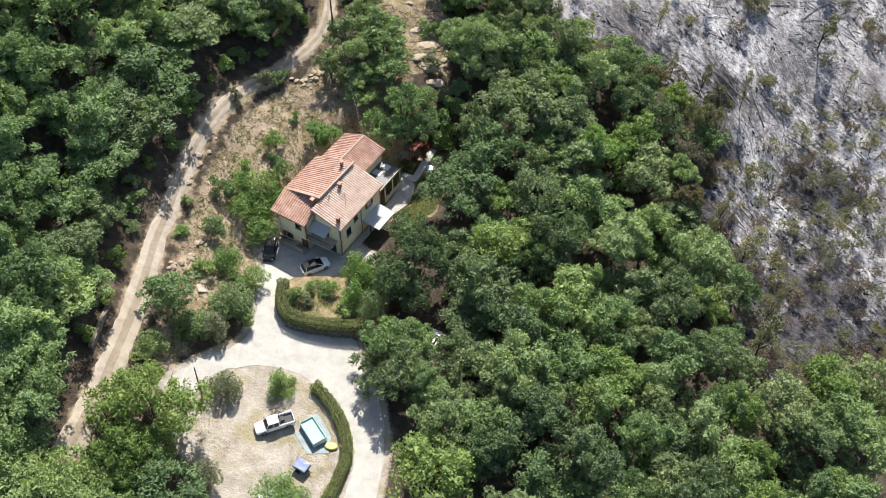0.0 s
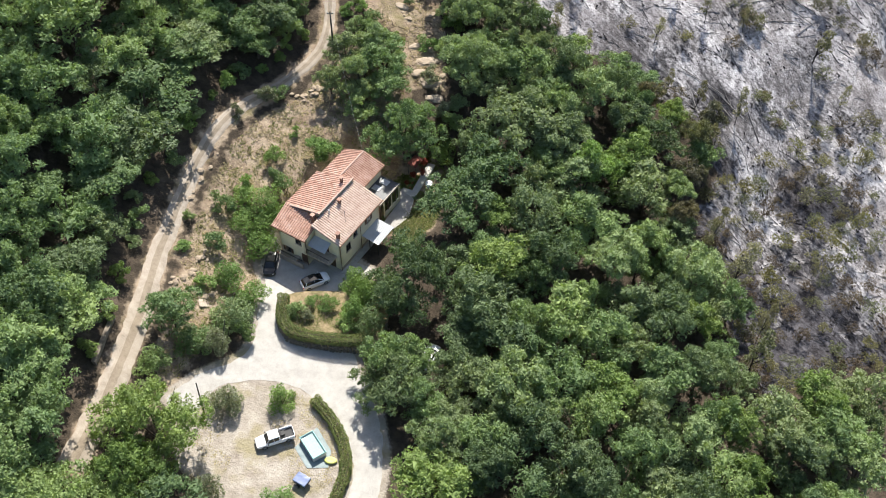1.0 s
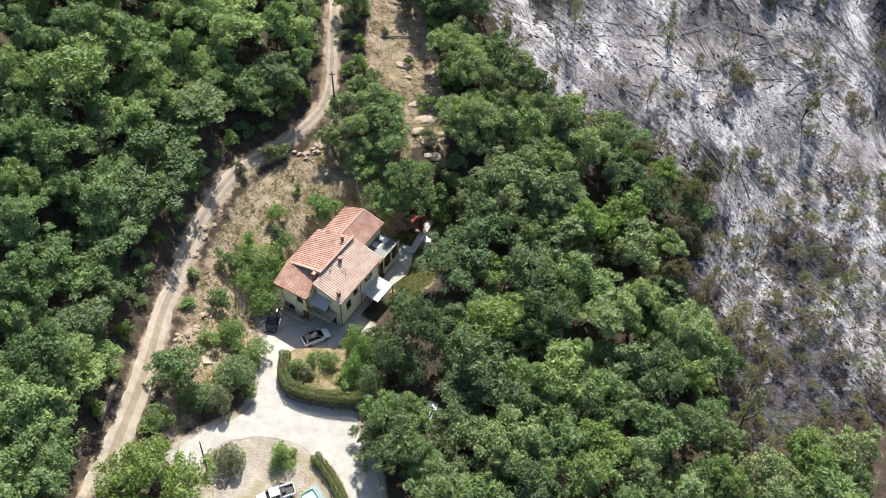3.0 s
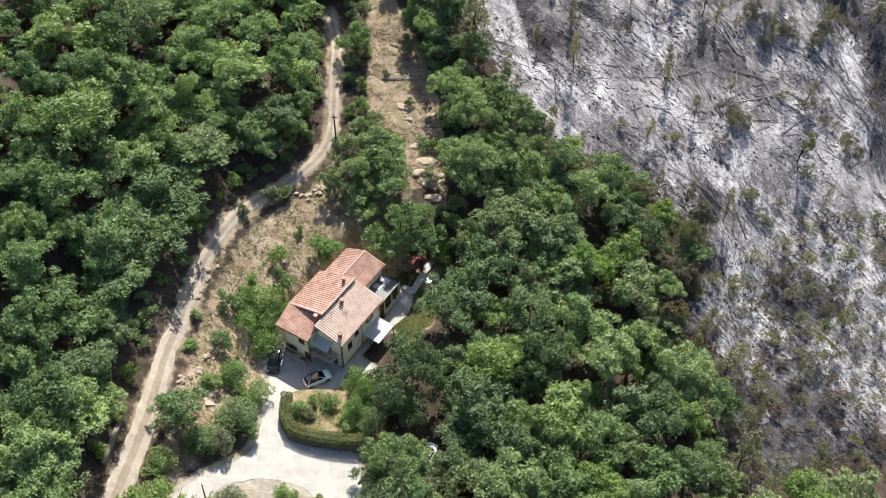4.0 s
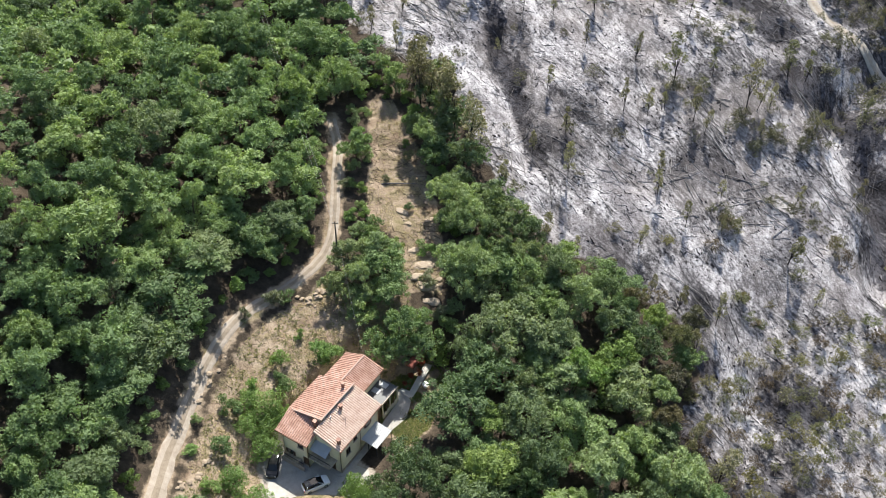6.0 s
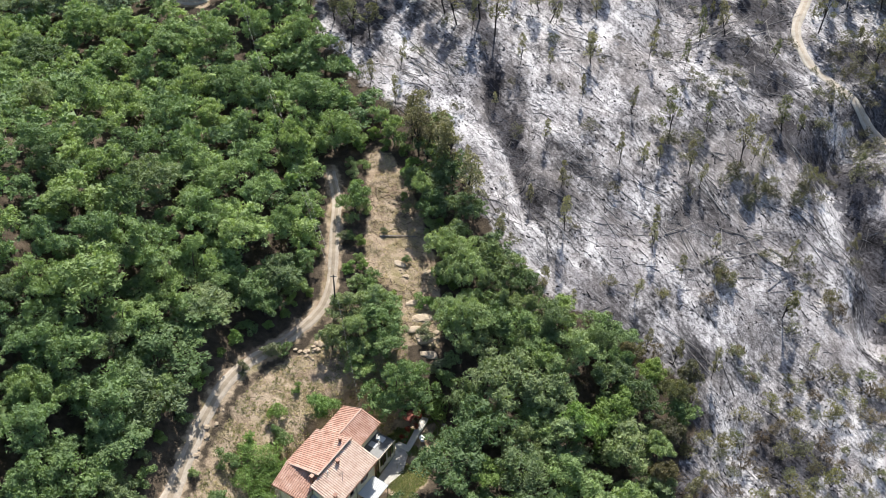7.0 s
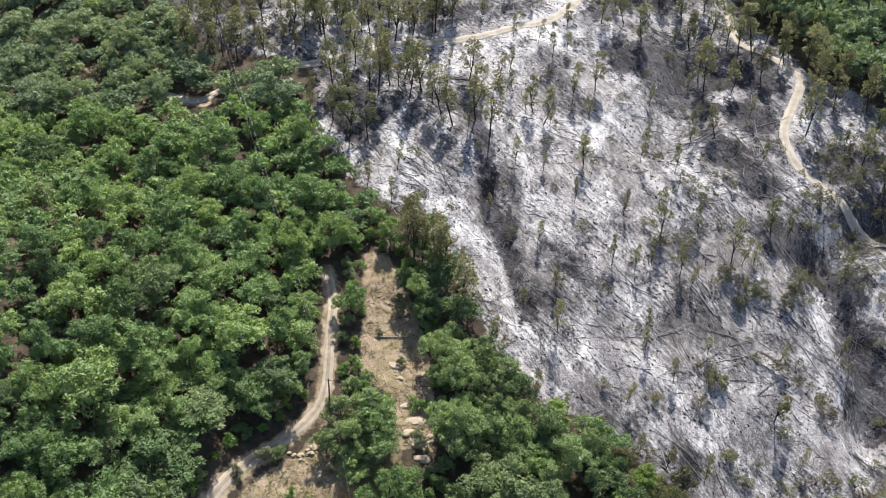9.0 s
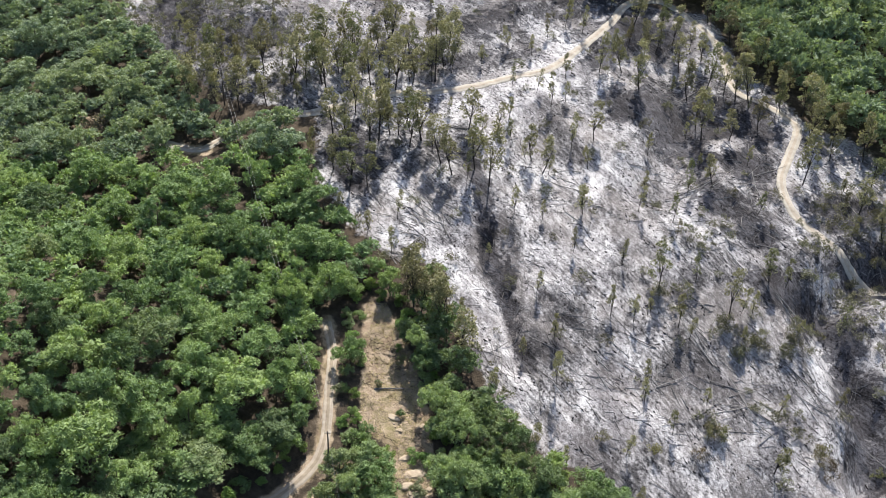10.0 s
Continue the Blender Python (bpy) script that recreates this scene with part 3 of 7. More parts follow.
def crown_heap(rng, width, height, base, lumps, low=-0.35):
    """Clumps that fill a crown of that width between base and height, uneven at the edge."""
    cs, rs = [], []
    r, mid, half = width / 2, (base + height) / 2, (height - base) / 2
    if low < -0.5 and height > 5:
        for k in range(lumps):
            f = rng.random() ** 0.8
            a, q = rng.random() * 2 * math.pi, r * (0.25 + 0.75 * rng.random()) * (1.0 - 0.62 * f)
            cs.append((math.cos(a) * q, math.sin(a) * q, base + (height - base) * f))
            rs.append(r * (0.16 + 0.14 * rng.random()))
        return cs, rs
    lobes = []
    tuft = 1.0 / math.sqrt(lumps)
    count = 7 if low > -0.5 else 4
    for k in range(count):
        a = 2 * math.pi * (k + 0.7 * rng.random()) / count
        f = (0.40 + 0.30 * rng.random()) * r
        z = mid + (rng.random() * 1.3 - 0.70) * half
        lobes.append((math.cos(a) * f, math.sin(a) * f, z, (0.33 + 0.15 * rng.random()) * r))
    lobes.append((rng.normal() * 0.10 * r, rng.normal() * 0.10 * r, mid + 0.55 * half, 0.40 * r))
    for k in range(lumps):
        x, y, z, q = lobes[k % len(lobes)]
        u = rng.normal(size=3)
        u /= np.linalg.norm(u)
        u[2] = abs(u[2]) * 1.2 + low if low > -0.5 else u[2]
        f = q * (0.84 + 0.36 * rng.random())
        cs.append((x + u[0] * f, y + u[1] * f, z + u[2] * f * half / r))
        rs.append(((tuft + 0.9 * tuft * rng.random()) if low > -0.5 or height > 5 else (0.14 + 0.12 * rng.random())) * r)
    for x, y, z, q in lobes:
        cs.append((x, y, z))
        rs.append(0.60 * min(q, half))
    return cs, rs


def limbs(rng, height, base, width, radius, count=5):
    """A tapered, slightly bent trunk with limbs that reach into the crown."""
    bm = bmesh.new()
    bend = rng.normal(size=2) * 0.25
    top = height * 0.72
    pts = [(0, 0, -0.4), (0, 0, 0.3), (bend[0] * 0.5, bend[1] * 0.5, base * 0.7), (bend[0], bend[1], top * 0.75), (bend[0] * 1.6, bend[1] * 1.2, top)]
    add_tube(bm, pts, [radius * 1.5, radius * 1.1, radius * 0.85, radius * 0.5, radius * 0.15], 7)
    for k in range(count):
        a = 2 * math.pi * (k + rng.random()) / count
        z = base * (0.6 + 0.5 * rng.random())
        f = width * (0.25 + 0.14 * rng.random())
        add_tube(bm, [(bend[0] * 0.6, bend[1] * 0.6, z), (math.cos(a) * f * 0.5, math.sin(a) * f * 0.5, z + (top - z) * 0.45), (math.cos(a) * f, math.sin(a) * f, z + (top - z) * 0.85)], [radius * 0.5, radius * 0.3, radius * 0.08], 5)
    return bm


def crown_mesh(name, corners, mat):
    n = len(corners)
    return mesh_np(name, corners.reshape(-1, 3), np.arange(n * 3).reshape(n, 3), [mat])


class TreeKind:
    """Several shapes of one kind of tree, each with a trunk and a crown."""

    def __init__(self, seed, shapes, width, height, base, radius, leaves, size, lumps, mat, bark, squash=0.8, limb_count=5, jitter=0.45, low=-0.35):
        self.shapes = []
        for k in range(shapes):
            rng = np.random.default_rng(seed + k)
            w, h = width * (0.88 + 0.24 * rng.random()), height * (0.9 + 0.2 * rng.random())
            heap = crown_heap(rng, w, h, base, lumps, low)
            corners = leaf_cloud(rng, leaves, *heap, size, squash, -0.45 if low > -0.5 else -1.3, jitter)
            if low > -0.5:
                # broad inner sprays that close the crown
                inner = leaf_cloud(rng, leaves // 6, *heap, size * 2.5, squash, -0.6, jitter, 0.38, 0.30)
                corners = np.concatenate([corners, inner])[rng.permutation(len(corners) + len(inner))]
            wood = bpy.data.meshes.new("trunk")
            bm = limbs(rng, h, base, w, radius, limb_count)
            bm.to_mesh(wood)
            bm.free()
            wood.materials.append(bark)
            self.shapes.append((crown_mesh("crown", corners, mat), wood, corners))

    def plant(self, name, x, y, scale, turn, label, category, group, k, z=None, leafy=None):
        crown, wood, _ = self.shapes[k % len(self.shapes)]
        if leafy:
            key = (crown.name, leafy.name)
            if key not in RELEAFED:
                RELEAFED[key] = crown.copy()
                RELEAFED[key].materials[0] = leafy
            crown = RELEAFED[key]
        t = thing(name, label, category, pose(x, y, (ground_z(x, y) if z is None else z), 0, 0, turn) @ Matrix.Diagonal((scale[0], scale[0], scale[1], 1)), group)
        piece("trunk", wood, t)
        piece("crown", crown, t)
        return t


RELEAFED = {}
OAK = TreeKind(100, 9, 8.0, 9.6, 1.6, 0.20, 4300, 0.136, 84, LEAF, BARK, jitter=0.45, low=-0.45)
OAK_BIG = TreeKind(200, 4, 12.0, 9.6, 0.8, 0.28, 10500, 0.130, 170, LEAF, BARK, jitter=0.45, low=-0.45)
SLIM = TreeKind(300, 8, 3.0, 8.8, 2.8, 0.085, 1200, 0.112, 38, LEAF_SCORCHED, CHARRED, 1.0, 7, 1.3, low=-1.0)
SHRUB_BIG = TreeKind(450, 4, 5.0, 3.6, -0.1, 0.06, 4600, 0.100, 90, LEAF_LIME, BARK, 0.9, 6, low=-1.0)
SHRUB = TreeKind(400, 6, 2.6, 2.2, -0.1, 0.04, 1600, 0.092, 46, LEAF_LIME, BARK, 0.9, 6, low=-1.0)
TWIGGY = TreeKind(500, 6, 3.0, 2.6, 0.0, 0.04, 780, 0.082, 22, LEAF_BROWN, CHARRED, 1.0, 9, 1.2, low=-1.0)


def scatter(rng, poly, spacing, tries, avoid=()):
    """Places in the polygon, no two nearer than the spacing."""
    xs, ys = [p[0] for p in poly], [p[1] for p in poly]
    px = rng.uniform(min(xs), max(xs), tries)
    py = rng.uniform(min(ys), max(ys), tries)
    ok = inside(px, py, poly)
    for line, gap in avoid:
        ok &= line_distance(px, py, line) > gap
    cell, got = {}, []
    for x, y in zip(px[ok], py[ok]):
        s = spacing
        i, j = int(x // s), int(y // s)
        if any((x - a) ** 2 + (y - b) ** 2 < s * s for di in (-1, 0, 1) for dj in (-1, 0, 1) for a, b in cell.get((i + di, j + dj), ())):
            continue
        cell.setdefault((i, j), []).append((x, y))
        got.append((float(x), float(y)))
    return got


WOOD_LEFT = [(-43.0, 52.0), (-45.5, 64), (-44.8, 76), (-43.6, 88), (-42.0, 98), (-38.5, 108), (-34.0, 116.5), (-27.5, 124), (-23.6, 130), (-22.3, 145), (-23.0, 158), (-17.5, 163.5), (-15, 168), (-8.5, 170), (-10.5, 176), (-21, 187), (-29, 202), (-33, 219), (-50, 218), (-57, 230), (-72, 251), (-93, 276), (-108, 312), (-170, 330), (-170, 20), (-50, 20)]
WOOD_RIGHT = [(-3.5, 40), (-3.5, 56), (-3.2, 63), (-4.5, 70), (-7, 76), (-8, 83), (-4, 90), (0.5, 96), (3.5, 103), (2.5, 112), (5, 120), (4.5, 131), (3.5, 141), (0.8, 151), (-2.5, 160), (-3, 168), (1, 172), (1.5, 162), (6, 151), (12, 139), (20, 131), (30, 126.5), (35, 122), (41, 118), (41, 112), (35.5, 103), (38.5, 93), (39.5, 85), (38.5, 75), (46, 71.5), (54, 75), (66, 78.5), (100, 80), (100, 25), (-3.5, 25)]
WOOD_FAR = [(44, 288), (58, 291), (68, 295), (80, 286), (85, 261), (92, 251), (96, 240), (105, 236), (111, 224), (136, 208), (200, 205), (200, 400), (54, 400)]

# crowns that stand out of the canopy: place and width
RIGHT_CROWNS = [(10.6, 112.4, 10.2), (6.6, 104.0, 9.4), (18.1, 110.4, 9.3), (20.5, 103.2, 9.5), (22.9, 106.4, 6.7), (28.3, 109.3, 8.2), (30.2, 103.1, 9.3), (21.3, 97.4, 9.3), (13.2, 96.9, 8.8), (1.7, 97.7, 9.5), (15.5, 89.6, 7.0), (23.9, 90.5, 8.3), (29.7, 95.8, 7.4), (7.3, 87.6, 8.4), (5.2, 81.2, 8.9), (16.8, 80.2, 8.6), (27.1, 83.9, 8.9), (21.8, 77.7, 8.2), (30.8, 81.3, 7.8), (35.1, 89.6, 7.3), (30.4, 73.7, 8.3), (36.7, 83.7, 6.4), (34.2, 73.7, 6.9), (41.7, 87.3, 6.2), (7.6, 75.4, 8.7), (11.9, 74.0, 7.2), (3.2, 69.5, 7.0), (8.4, 68.3, 7.7), (15.2, 69.7, 7.9), (21.7, 69.7, 8.0)]
LOWER_CROWNS = [(25.7, 66.6, 6.5), (19.1, 65.2, 6.7), (11.3, 63.2, 7.6), (4.8, 62.5, 6.8), (15.7, 58.5, 7.5), (-0.6, 61.2, 6.1), (-6.7, 73.0, 6.1), (-1.2, 54.7, 9.3), (5.6, 56.9, 6.3), (12.0, 54.0, 7.7), (18.5, 56.0, 6.8), (24.3, 61.2, 7.1), (26.7, 55.6, 7.0), (31.5, 64.0, 8.4), (35.2, 58.3, 8.3), (38.1, 66.2, 6.0), (43.2, 67.0, 8.4), (50.2, 70.9, 8.0), (44.8, 62.3, 7.6), (52.1, 66.6, 8.7), (58.2, 74.3, 7.5), (54.2, 61.9, 7.5), (44.8, 56.0, 7.4), (37.4, 53.7, 7.2), (30.2, 54.4, 7.0), (20.2, 49.9, 7.4), (7.3, 49.0, 7.1), (50.1, 54.0, 8.3)]
EDGE_CROWNS = [(19.0, 125.0, 7.5), (23.9, 120.3, 7.9), (29.1, 115.9, 7.4), (19.9, 115.2, 7.3), (33.6, 114.1, 6.9), (0.9, 139.3, 5.8), (15.1, 132.0, 5.7), (-2.6, 151.6, 5.1), (-4.2, 155.6, 5.2)]
LEFT_CROWNS = [(-52.8, 115.1, 11.7), (-57.5, 110.1, 7.0), (-57.8, 104.4, 6.4), (-42.5, 109.4, 11.5), (-38.2, 101.9, 10.5), (-53.2, 104.3, 8.9), (-48.0, 99.7, 8.8), (-41.9, 94.4, 9.4), (-48.9, 88.3, 9.2), (-55.5, 91.7, 7.7), (-53.7, 83.9, 7.5), (-46.2, 81.7, 8.2), (-51.6, 77.8, 6.6), (-43.9, 76.7, 6.6), (-49.3, 73.3, 7.9), (-45.3, 71.6, 9.4), (-44.2, 66.6, 8.1), (-49.3, 64.5, 5.6), (-37.3, 120.3, 9.9), (-35.1, 115.5, 10.6), (-54.2, 126.6, 7.9), (-47.3, 126.5, 9.6), (-43.8, 121.8, 7.7), (-33.5, 135.4, 10.0), (-31.8, 127.5, 7.5), (-26.2, 128.9, 8.4), (-27.0, 122.0, 6.9), (-40.7, 137.1, 8.2), (-52.1, 135.6, 7.3), (-59.9, 131.3, 9.0)]
TRACK_CROWNS = [(-59.8, 121.7, 7.3), (-60.4, 114.3, 6.7), (-48.2, 141.4, 8.9), (-39.4, 146.6, 9.0), (-32.0, 145.8, 8.1), (-23.5, 134.6, 5.9), (-21.7, 128.6, 5.3), (-33.7, 153.4, 7.8), (-56.5, 141.0, 8.4), (-63.6, 137.3, 7.4), (-45.6, 151.2, 7.8), (-24.5, 146.8, 5.7), (-24.1, 154.3, 5.9), (-27.6, 139.5, 6.5), (-48.3, 113.8, 6.7), (-54.0, 97.9, 6.3), (-43.5, 87.7, 6.1), (-57.9, 97.7, 5.5), (-40.4, 128.8, 7.1), (-46.8, 60.6, 8.0), (-47.4, 54.2, 8.0), (-50.6, 66.4, 8.2), (-46.0, 48.6, 8.0)]
UPPER_CROWNS = [(-23.8, 186.7, 10.5), (-24.4, 174.4, 10.1), (-26.8, 166.6, 6.2), (-18.0, 165.8, 6.6), (-37.1, 206.5, 10.3), (-29.6, 195.8, 7.4), (-39.3, 195.3, 6.0), (-46.8, 189.2, 9.8), (-56.5, 189.7, 10.0), (-67.2, 199.0, 9.4), (-74.9, 195.7, 9.4), (-81.5, 182.8, 10.0), (-66.3, 182.0, 8.8), (-57.8, 180.1, 8.7), (-48.8, 175.4, 7.5), (-42.2, 176.4, 7.5), (-36.1, 173.8, 7.4), (-67.3, 161.4, 8.5), (-72.9, 157.6, 8.0), (-58.7, 163.2, 8.1), (-50.1, 162.2, 7.1), (-42.9, 165.3, 6.7), (-36.5, 162.3, 7.0), (-90.8, 192.3, 7.9), (-91.3, 208.1, 10.0), (-98.7, 222.5, 9.4), (-93.5, 232.3, 9.6), (-77.7, 230.6, 9.4), (-87.8, 237.0, 10.3), (-107.3, 258.0, 12.5)]
HILL_CROWNS = [(-106.6, 242.2, 10.1), (-99.4, 257.0, 10.4), (-73.1, 231.6, 7.0), (-63.1, 209.0, 6.4), (-84.5, 210.8, 6.7), (-83.2, 171.7, 6.7), (-61.4, 149.2, 7.6), (-66.3, 141.9, 7.4), (-54.8, 149.2, 6.7)]

prng = np.random.default_rng(11)
OAK_LABELS = ["dense green oak in the unburnt wood", "broad leafy oak with dark gaps in its crown"]
RIGHT_LEAVES = (LEAF_GREY, LEAF, LEAF_GREY, LEAF_SAGE, LEAF, LEAF_MID, LEAF_GREY, LEAF)
LEFT_LEAVES = (LEAF, LEAF, LEAF_WOOD, LEAF, LEAF_GREY, LEAF, LEAF_WOOD)
main_crowns = [(x, y, w, RIGHT_LEAVES[k % 8]) for k, (x, y, w) in enumerate(RIGHT_CROWNS + LOWER_CROWNS)]
main_crowns += [(x, y, w, (LEAF_GREY, LEAF_SAGE)[k % 2]) for k, (x, y, w) in enumerate(EDGE_CROWNS)]
main_crowns += [(x, y, w, LEFT_LEAVES[k % 7]) for k, (x, y, w) in enumerate(LEFT_CROWNS + TRACK_CROWNS)]
# beyond y 205 the leaf colour carries distance haze
main_crowns += [(x, y, w, LEAF_HAZY if y > 205 else LEFT_LEAVES[k % 7]) for k, (x, y, w) in enumerate(UPPER_CROWNS + HILL_CROWNS)]
track_pts = smooth_line(TRACK, 1.0)
for k, (x, y, w, leafy) in enumerate(main_crowns):
    near_way = min(track_pts, key=lambda p: (p.x - x) ** 2 + (p.y - y) ** 2)
    away = Vector((x, y)) - near_way
    low_tree = away.length < 9 and x < -18
    if away.length < 0.5 * w + 2.4 and x < -18:
        x, y = near_way + away.normalized() * (0.5 * w + 2.4)
    leafy = LEAF_LIME if (x, y) == (22.9, 106.4) else LEAF_MID if (x, y) in ((-1.2, 54.7), (50.2, 70.9), (28.3, 109.3)) else leafy
    h = (5.4 + 0.44 * w) * float(prng.uniform(0.92, 1.08)) * (0.78 if low_tree or (x, y) == (1.7, 97.7) else 1.0)
    OAK.plant("oak_tree", x, y, (w / 7.6, h / 9.6), float(prng.uniform(0, 360)), OAK_LABELS[k % 2], "tree", "oaks of the wood", k, leafy=leafy)
for k, (x, y, w, h) in enumerate(((40.0, 115.0, 5.0, 7.5), (37.2, 107.8, 5.2, 7.0), (35.4, 100.4, 5.0, 7.4), (38.6, 95.0, 4.4, 6.0), (33.0, 121.5, 5.0, 7.0), (43.4, 120.0, 4.6, 6.5))):
    OAK.plant("oak_tree", x, y, (w / 8.0, h / 9.6), 70.0 * k, "oak scorched brown at the edge of the fire", "tree", "oaks of the wood", k, leafy=(LEAF_SCORCHED, LEAF_SINGED)[k % 2])
crown_x, crown_y, crown_r = (np.array([c[i] for c in main_crowns]) for i in range(3))

# smaller trees that fill the wood between them
OPENINGS = [([(-60, 211), (-55, 208), (-52, 209)], 5.0), ([(-39.9, 188), (-39.5, 192)], 3.5), ([(-84, 222), (-79, 219)], 4.2)]
stands = [(x, y, "left") for x, y in scatter(prng, WOOD_LEFT, 3.9, 46000, [(TRACK, 5.4)] + OPENINGS)]
stands += [(x, y, "right") for x, y in scatter(prng, WOOD_RIGHT, 3.9, 14000, [([(-6.0, 112.5), (-1.3, 110.5), (1.5, 118)], 5.6), ([(-5.5, 77.5), (-2.0, 79.0)], 4.4), ([(-5.0, 85.0), (-2.5, 86.0)], 6.3), ([(-2.5, 92.5), (-1.0, 90.5)], 3.2), ([(-5.0, 101.0), (-1.5, 109.0)], 4.0)])]
stands += [(x, y, "far") for x, y in scatter(prng, WOOD_FAR, 4.7, 12000)]
seen_from = lambda s: (s[1] if s[2] != "far" else 400) + abs(s[0]) * 0.35
stands.sort(key=seen_from)
far_corners = []
count_near = 0
for k, (x, y, where) in enumerate(stands):
    s = float(prng.uniform(0.60, 0.92))
    h = float(prng.uniform(0.48, 0.74)) * (1.12 if where == "right" else 1.0)
    turn = float(prng.uniform(0, 360))
    if y < 42 or abs(x) > 30 + 0.41 * y or y > 335:
        continue
    if where == "far":
        s, h = s * 1.3, h * 1.7
    elif (np.hypot(crown_x - x, crown_y - y) < 0.40 * crown_r).any():
        continue
    if count_near < 125 and where != "far":
        count_near += 1
        OAK.plant("oak_tree", x, y, (s, h), turn, "smaller leafy oak under the taller crowns", "tree", "oaks of the wood", k, leafy=(RIGHT_LEAVES[k % 8] if where == "right" else LEFT_LEAVES[k % 7]))
    else:
        thin = 6 if where == "far" else 5 if y > 150 else 3
        c = OAK.shapes[k % 9][2][::thin]
        a = radians(turn)
        g = 2.1 if where == "far" else 2.0 if y > 150 else 1.6
        mid_c = c.mean(1, keepdims=True)
        c = mid_c + (c - mid_c) * g
        q = np.stack([(c[..., 0] * math.cos(a) - c[..., 1] * math.sin(a)) * s + x, (c[..., 0] * math.sin(a) + c[..., 1] * math.cos(a)) * s + y, c[..., 2] * h + ground_z(x, y)], -1)
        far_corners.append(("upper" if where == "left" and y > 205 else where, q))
for wood, leafy, label in (("upper", LEAF_HAZY, "oak wood on the upper hillside, leaves tinted blue-green for haze"), ("left", LEAF_WOOD, "closed green canopy of the unburnt oak wood"), ("right", LEAF_GREY, "closed grey-green canopy below the house"), ("far", LEAF_HAZY, "far dark oak woodland beyond the burnt slope, leaves tinted for haze")):
    heaps = [q for w, q in far_corners if w == wood]
    if not heaps:
        continue
    me = crown_mesh("woodland", np.concatenate(heaps), leafy)
    layer = me.attributes.new("tint", "FLOAT", "POINT")
    layer.data.foreach_set("value", np.concatenate([np.full(len(q) * 3, prng.random() * 0.999) for q in heaps]).astype(np.float32))
    tagged(new("woodland", me), label, "woodland", kind="stuff")


# ---- the house ----
def tile_material(name, dark, mid_c, light):
    m = material(name, 0.85, 0, 0.25)
    v = coords(m)
    a, b = noise_tex(m, v, 0.8, 5, 0.65), noise_tex(m, v, 7.0, 3, 0.6)
    c = ramp(m, maths(m, "ADD", maths(m, "MULTIPLY", a, 0.55), maths(m, "MULTIPLY", b, 0.45)), [(0.36, dark), (0.5, mid_c), (0.66, light)])
    return finish(m, c, b, 0.3, 0.02)


TILE = tile_material("clay_tile", (0.30, 0.165, 0.12), (0.46, 0.285, 0.22), (0.58, 0.42, 0.35))
TILE_PALE = tile_material("pale_clay_tile", (0.40, 0.28, 0.215), (0.56, 0.435, 0.355), (0.66, 0.56, 0.48))
RIDGE_TILE = tile_material("ridge_clay", (0.38, 0.24, 0.19), (0.50, 0.35, 0.29), (0.60, 0.47, 0.41))
PLASTER = plain("cream_plaster", (0.82, 0.75, 0.55), 0.85, 0, 0.2, 0.10, 0.8, 0.1)
STONE_TRIM = plain("stone_base", (0.42, 0.36, 0.29), 0.9, 0, 0.2, 0.3, 2.0, 0.3)
WOOD_DARK = plain("dark_wood", (0.10, 0.065, 0.04), 0.7, 0, 0.3, 0.3, 4.0)
METAL_DARK = plain("dark_iron", (0.05, 0.05, 0.052), 0.5, 0.6, 0.5, 0.2)
GUTTER = plain("copper_gutter", (0.23, 0.13, 0.085), 0.45, 0.7, 0.5, 0.2)
GLASS_DARK = plain("window_glass", (0.02, 0.025, 0.03), 0.08, 0, 0.6, 0.05)
SHUTTER = plain("brown_shutter", (0.13, 0.075, 0.045), 0.6, 0, 0.3, 0.2)
AWNING = plain("grey_awning_sheet", (0.38, 0.41, 0.44), 0.35, 0, 0.4, 0.10, 1.0)
WHITE_SHEET = plain("white_canopy_sheet", (0.50, 0.52, 0.53), 0.7, 0, 0.25, 0.08, 1.0)
PAVING = plain("pale_paving", (0.42, 0.40, 0.37), 0.85, 0, 0.25, 0.2, 1.5, 0.2)

house = thing("house", "two-storey cream house with terracotta tiled roofs", "house", pose(HOUSE_X, HOUSE_Y, 0, 0, 0, HOUSE_TURN))


